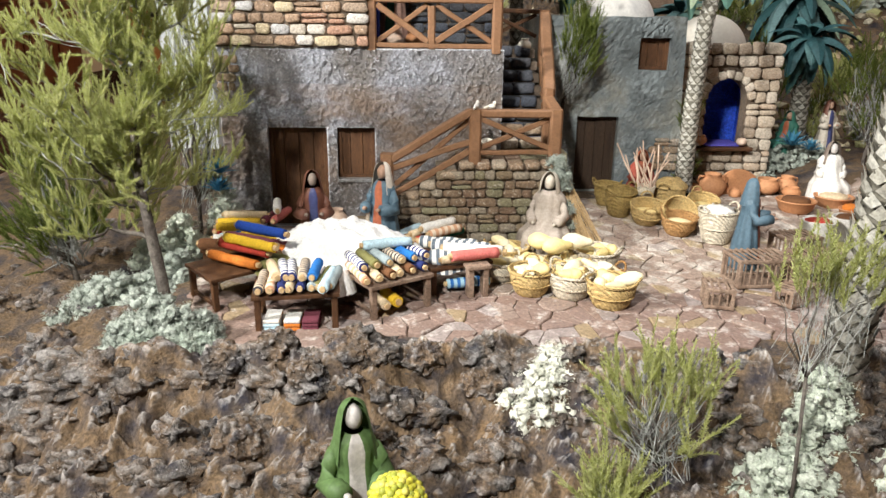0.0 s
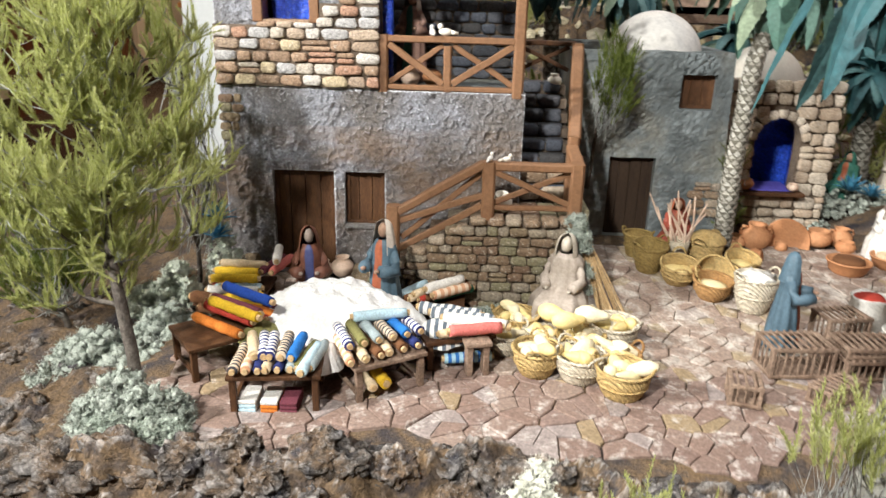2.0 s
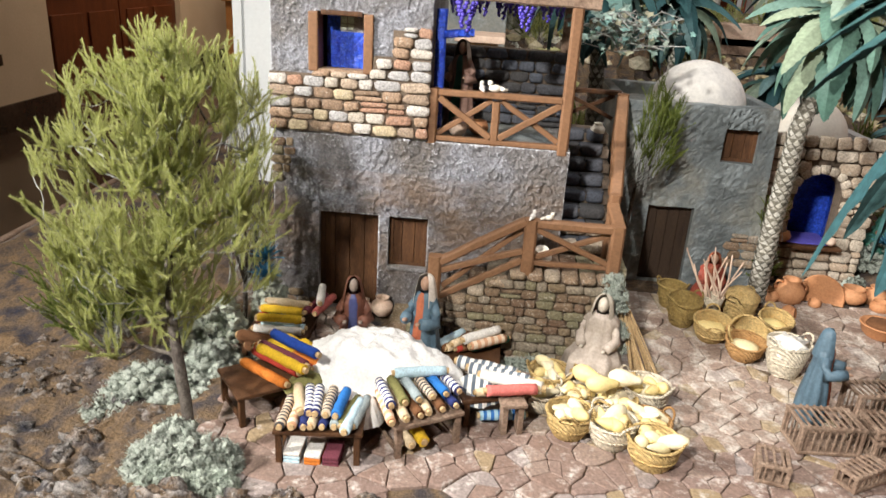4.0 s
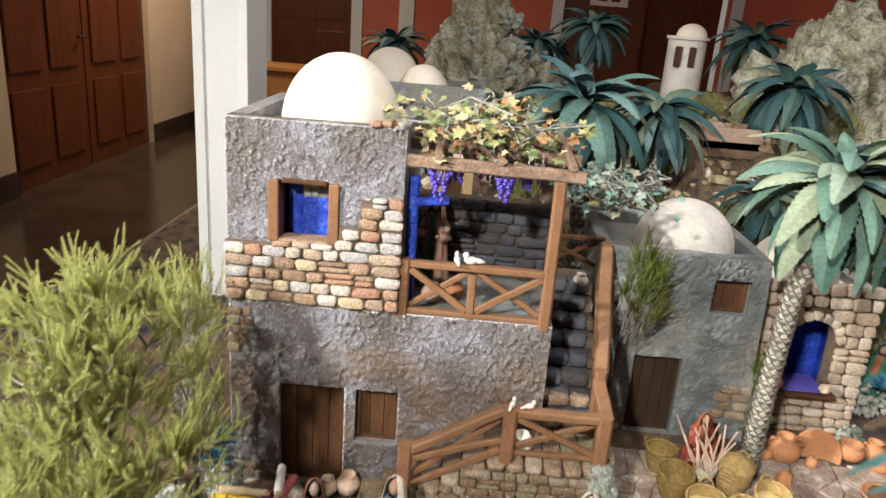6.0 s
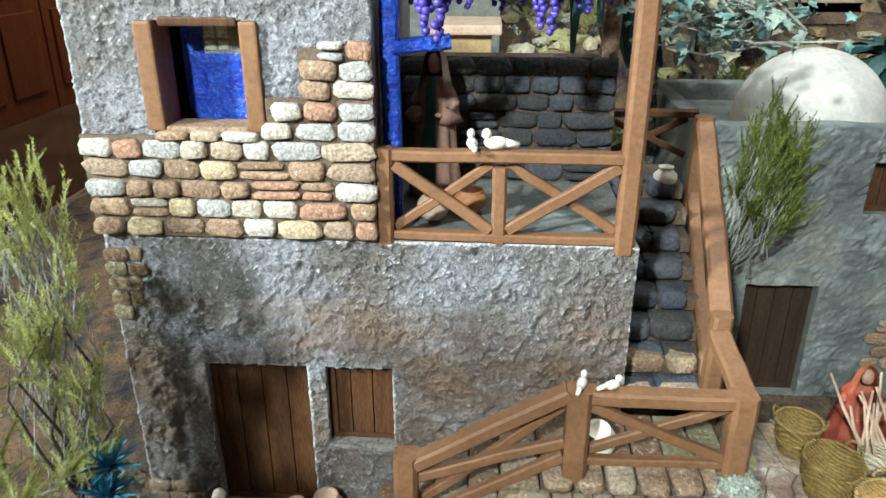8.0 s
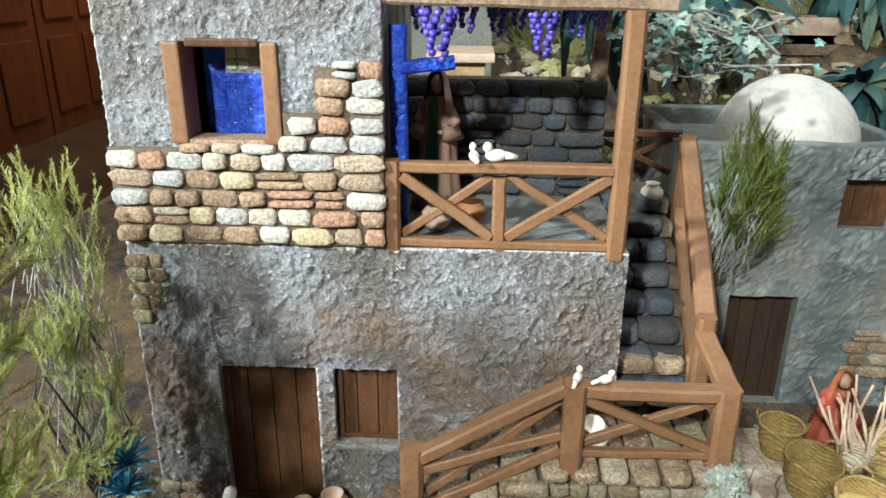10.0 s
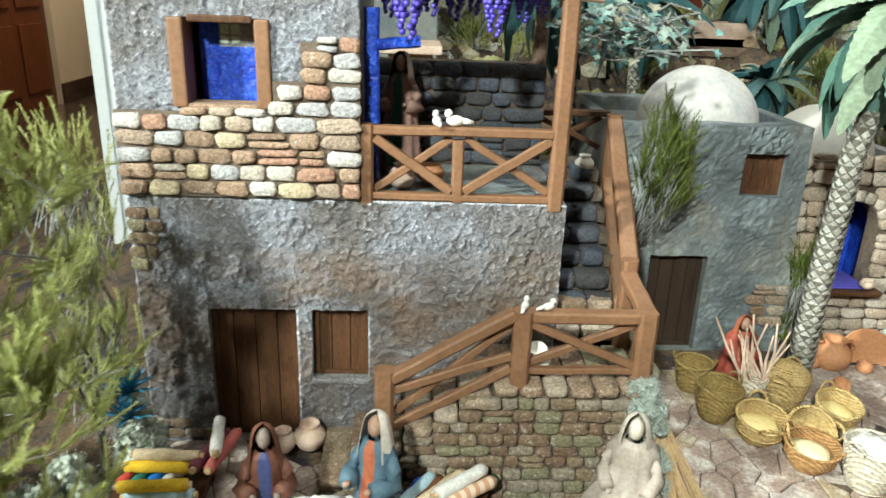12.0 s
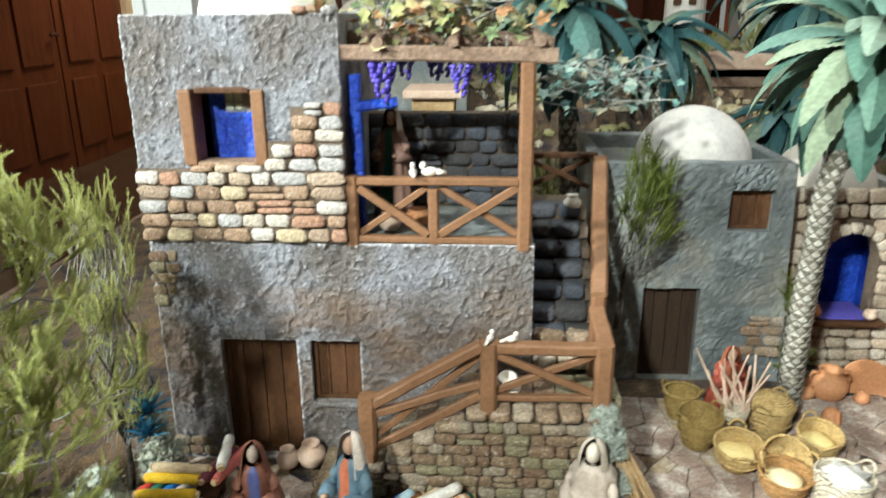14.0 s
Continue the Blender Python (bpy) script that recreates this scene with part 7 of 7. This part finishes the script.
# weaver's canes
cn = thing("cane_basket", (0.70, 2.31, 0.06), "unfinished basket with long pale canes standing up", "basket")
bm = bmesh.new()
lathe(bm, [(0.0, 0.0), (0.026, 0.0), (0.034, 0.045), (0.03, 0.045), (0.0, 0.01)], (0.70, 2.31, 0.10), 18)
part("body", bm, W["pale"], cn, smooth=True)
for k in range(14):
    rng = random.Random(k)
    a = k * 2.4
    bm = bmesh.new()
    p = Vector((0.70 + 0.026 * math.cos(a), 2.31 + 0.026 * math.sin(a), 0.135))
    q = p + Vector((rng.uniform(-0.10, 0.075), rng.uniform(-0.03, 0.03), rng.uniform(0.09, 0.16)))
    tube(bm, [p, p.lerp(q, 0.5) + Vector((rng.uniform(-1, 1), 0, 0)) * 0.008, q], [0.0032, 0.003, 0.002], 6)
    part("cane", bm, M["clay_pale"], cn)


def bird(x, y, z, yaw, s=1.0, mat="white"):
    ob = thing("dove", (x, y, z), "small white and grey toy dove perched on the railing", "bird figurine", "toy doves on the railings")
    bm = bmesh.new()
    blob(bm, (x, y, z + 0.012 * s), (0.020 * s, 0.010 * s, 0.011 * s), 0.08, 2, 2, 1)
    blob(bm, (x + 0.015 * s, y, z + 0.026 * s), (0.008 * s, 0.0075 * s, 0.009 * s), 0.05, 2, 2, 2)
    tube(bm, [(x - 0.014 * s, y, z + 0.012 * s), (x - 0.036 * s, y, z + 0.008 * s)], [0.007 * s, 0.004 * s], 8)
    part("body", bm, M[mat], ob, smooth=True)
    ob.rotation_euler.z = radians(yaw)
    return ob


bird(-0.055, ty, 0.724, 100, 0.85, "dome_grey")
bird(-0.02, ty, 0.7245, 190, 0.95)
bird(0.108, 2.045, 0.4272, 70, 0.7, "dome_grey")
bird(0.15, 2.045, 0.4272, 20, 0.65)

# ---- hill behind ----
bk = thing("hill_house", (-0.35, 4.4, 0.2), "far pale model house with two white domes", "house")
part("wall", boxm(-0.78, 0.0, 4.1, 4.8, 0.1, 0.93, 0.006), M["greyblue"], bk)
bm = boxm(-0.78, 0.0, 4.1, 4.13, 0.93, 0.965)
box(bm, -0.78, -0.75, 4.13, 4.8, 0.93, 0.965)
box(bm, -0.03, 0.0, 4.13, 4.8, 0.93, 0.965)
part("parapet", bm, M["greyblue"], bk)
for x, y, z, r in ((-0.51, 4.4, 0.93, 0.16), (-0.32, 4.25, 0.90, 0.13)):
    bm = bmesh.new()
    lathe(bm, [(r * math.cos(a), z + r * 1.15 * math.sin(a)) for a in np.linspace(0, math.pi / 2, 10)], (x, y, 0), 30)
    part("dome", bm, M["white"], bk, "white plaster dome", smooth=True)
tr = thing("tower_house", (1.32, 5.6, 0.5), "far pale round tower with a white dome", "tower")
bm = bmesh.new()
lathe(bm, [(0.125, 0.5), (0.125, 1.24), (0.14, 1.245), (0.14, 1.262), (0.0, 1.262)], (1.32, 5.6, 0), 24)
part("wall", bm, M["dome_grey"], tr)
bm = bmesh.new()
lathe(bm, [(0.10 * math.cos(a), 1.262 + 0.085 * math.sin(a)) for a in np.linspace(0, math.pi / 2, 9)], (1.34, 5.6, 0), 24)
part("dome", bm, M["white"], tr, smooth=True)
for x in (1.24, 1.33):
    part("window", boxm(x - 0.022, x + 0.022, 5.466, 5.49, 1.07, 1.2, 0.006), M["wood_dark"], tr, "dark narrow window")
th = thing("stone_trough", (1.3, 4.4, 0.7), "shallow pale stone trough on the hillside", "trough")
for x0, x1, y0, y1 in ((1.13, 1.47, 4.28, 4.31), (1.13, 1.47, 4.49, 4.52), (1.13, 1.16, 4.31, 4.49), (1.44, 1.47, 4.31, 4.49)):
    part("side", boxm(x0, x1, y0, y1, 0.74, 0.85, 0.004), M["clay_pale"], th)
part("base", boxm(1.15, 1.45, 4.30, 4.50, 0.3, 0.70, 0.02), M["scree"], th, "rough pale rubble base")
part("bottom", boxm(1.13, 1.47, 4.28, 4.52, 0.70, 0.78), M["wood_old"], th, "dark water-stained floor")
ht = thing("hill_hut", (-0.13, 3.6, 0.4), "small brown wooden hut on the hillside", "hut")
part("wall", boxm(-0.19, -0.03, 3.5, 3.7, 0.3, 0.74, 0.004), M["core"], ht)
part("door", boxm(-0.15, -0.08, 3.492, 3.5, 0.5, 0.68, 0.003), M["wood_dark"], ht, "dark little door")
part("roof", boxm(-0.22, 0.0, 3.46, 3.74, 0.74, 0.77, 0.006), M["clay_pale"], ht)
fn = thing("twig_fence", (0.62, 3.5, 0.5), "low fence of dark twigs on the hillside", "fence")
for k in range(7):
    bm = bmesh.new()
    tube(bm, [(0.52 + k * 0.035, 3.5, 0.4), (0.52 + k * 0.035, 3.5, 0.62)], 0.005, 6)
    part("stake", bm, M["wood_dark"], fn)
for z in (0.52, 0.58):
    bm = bmesh.new()
    tube(bm, [(0.5, 3.495, z), (0.75, 3.495, z + 0.01)], 0.004, 6)
    part("rail", bm, M["wood_dark"], fn)
for k, (x, y, z, sx, sy_, sz) in enumerate([(-0.06, 5.4, 0.9, 0.29, 0.25, 0.58), (2.0, 5.0, 0.8, 0.42, 0.35, 0.68), (2.5, 4.6, 0.7, 0.4, 0.35, 0.6), (0.3, 5.9, 0.6, 0.4, 0.3, 0.5)]):
    rk = thing("crag", (x, y, z - sz), "grey-green modelled crag with mossy hollows", "rock")
    bm = bmesh.new()
    blob(bm, (x, y, z), (sx, sy_, sz), 0.35, 1.6, 5, k + 2)
    for v in bm.verts:
        q = v.co * 9
        v.co += (v.co - Vector((x, y, z))).normalized() * 0.075 * (0.6 - abs(noise.noise(q)) * 2.6 + 0.7 * noise.noise(q * 2.3) + 0.35 * noise.noise(q * 5.1))
    part("rock", bm, M["crag"], rk, smooth=True)
    for j in range(9):
        a, e = j * 2.4, -0.2 + 0.12 * j
        part("moss_tuft", blob(bmesh.new(), (x + sx * 0.95 * math.cos(a) * math.cos(e), y - abs(sy_ * 0.95 * math.sin(a) * math.cos(e)), z + sz * 0.95 * math.sin(e)), (0.07, 0.05, 0.06), 0.6, 4, 3, j), M["lichen"], rk, "pale green moss tuft")
rng = random.Random(12)
sc = thing("scree", (0.8, 4.0, 0.5), "pale rubble and dry moss scattered over the hillside", "rubble", kind="stuff")
bm = bmesh.new()
for k in range(1300):
    x, y = rng.uniform(-0.5, 2.6), 3.0 + 3.4 * rng.random() ** 1.5
    if -0.8 < x < 0.02 and 4.05 < y < 4.85 or 0.36 < x < 1.34 and y < 3.2:
        continue
    s = rng.uniform(0.012, 0.05) * (0.7 + 0.2 * (y - 3))
    blob(bm, (x, y, gz(x, y) + s * 0.2), (s * rng.uniform(0.7, 1.5), s, s * rng.uniform(0.5, 0.9)), 0.45, 2, 1, k)
part("rubble", bm, M["scree"], sc)["kind"] = "stuff"
for k in range(70):
    x, y = rng.uniform(0.0, 2.4), 3.05 + 2.4 * rng.random() ** 1.5
    if 1.0 < x < 1.6 and 4.2 < y < 4.6:
        continue
    shrub("hill_shrub", (x, y, gz(x, y, False)), (x, y, gz(x, y, False) + 0.04), (x, y, gz(x, y, False) + 0.10), (0.09, 0.09, 0.09), 60, "small olive shrub on the hillside", "bush", "leaf" if k % 3 else "leaf_dark", 4, 100 + k, 0.004, 0.05, 0.016, 0.3, 6, 26, 0.0022)
for k in range(34):
    x, y = rng.uniform(0.0, 2.2), rng.uniform(3.1, 5.0)
    lichen_clump("lichen_clump", (x, y, gz(x, y, False) - 0.01), (0.07, 0.06, 0.05), "lichen_white" if k % 2 else "lichen", 200 + k, "pale dried lichen cushion on the hillside", 40)
# loose stones on the near rock slope
rng = random.Random(15)
st = thing("rock_rubble", (0.0, 1.2, 0.0), "rough brown and grey lumps of rock along the edge", "rocks", kind="stuff")
bm = bmesh.new()
for k in range(420):
    x, y = rng.uniform(-1.3, 1.1), 1.30 - abs(rng.gauss(0, 0.18))
    if rng.random() < 0.25:
        x, y = rng.uniform(-1.4, -0.66), rng.uniform(1.25, 2.3)
    if y < 0.85:
        continue
    s = rng.uniform(0.010, 0.030)
    blob(bm, (x, y, gz(x, y) - s * 0.5), (s * rng.uniform(1.0, 2.0), s * rng.uniform(0.8, 1.4), s * rng.uniform(0.8, 1.1)), 0.5, 2.2, 3, k)
for x, y, s in ((-0.19, 1.255, 0.05), (-0.43, 1.26, 0.04), (-0.33, 1.265, 0.035), (-0.06, 1.26, 0.034), (0.06, 1.255, 0.04), (-0.27, 1.20, 0.032), (-0.10, 1.19, 0.036), (-0.38, 1.14, 0.045)):
    blob(bm, (x, y, gz(x, y) - s * 0.1), (s * 1.15, s * 0.9, s), 0.25, 2.0, 5, int(s * 1000) + int(x * 50))
for v in bm.verts:
    v.co += Vector((noise.noise(v.co * 120), noise.noise(v.co * 120 + Vector((7, 0, 0))), noise.noise(v.co * 120 + Vector((0, 7, 0))))) * 0.007
part("lumps", bm, M["rock"], st, smooth=True)["kind"] = "stuff"


# ---- paving stones ----
def cell(c, others):
    poly = [Vector((c.x - 0.12, c.y - 0.12)), Vector((c.x + 0.12, c.y - 0.12)), Vector((c.x + 0.12, c.y + 0.12)), Vector((c.x - 0.12, c.y + 0.12))]
    for o in others:
        nrm, mid = (o - c), (o + c) / 2
        keep = []
        for i, p in enumerate(poly):
            q = poly[(i + 1) % len(poly)]
            a, b = (p - mid).dot(nrm), (q - mid).dot(nrm)
            if a <= 0:
                keep.append(p)
            if a * b < 0:
                keep.append(p.lerp(q, a / (a - b)))
        poly = keep
    return poly


rng = random.Random(99)
seeds = []
step = 0.054
for j in range(26):
    for i in range(48):
        x = -0.74 + i * step + (j % 2) * step * 0.5 + rng.uniform(-0.5, 0.5) * step
        y = 1.31 + j * step * 0.8 + rng.uniform(-0.5, 0.5) * step
        if rng.random() < 0.8:
            seeds.append(Vector((x, y)))
pave = thing("pavement", (0.25, 1.8, 0.02), "market square paved with irregular mauve-brown flat stones", "pavement", kind="structure")
rest = bmesh.new()
made = 0
for c in seeds:
    if not (-0.62 < c.x < 1.75 and 1.35 < c.y < 2.6) or (c.y > 2.17 and c.x < 0.37) or c.y > 2.68:
        continue
    if c.y < 1.40 and noise.noise(Vector((c.x * 6, 1, 2))) > 0.1:
        continue
    near = [o for o in seeds if o is not c and abs(o.x - c.x) < 0.14 and abs(o.y - c.y) < 0.14]
    poly = cell(c, near)
    if len(poly) < 4:
        continue
    single = made < 300 and c.y < 1.85
    bm = bmesh.new() if single else rest
    h = rng.uniform(0.0, 0.0035)
    tx, ty2 = rng.uniform(-0.04, 0.04), rng.uniform(-0.04, 0.04)
    rings = []
    for k, dz in ((0.975, -0.01), (0.95, -0.001), (0.88, 0.001)):
        ring = []
        for p in poly:
            q = c + (p - c) * k
            ring.append(bm.verts.new((q.x, q.y, gz(q.x, q.y, False) + 0.004 + h + dz + (q.x - c.x) * tx + (q.y - c.y) * ty2)))
        rings.append(ring)
    for r0, r1 in zip(rings, rings[1:]):
        for i in range(len(poly)):
            bm.faces.new((r0[i], r0[(i + 1) % len(poly)], r1[(i + 1) % len(poly)], r1[i]))
    bm.faces.new(rings[-1])
    if single:
        part("paving_stone", bm, M["paving"], pave, at=(c.x, c.y, 0.02))
        made += 1
part("paving_stones", rest, M["paving_far"], pave)["kind"] = "stuff"
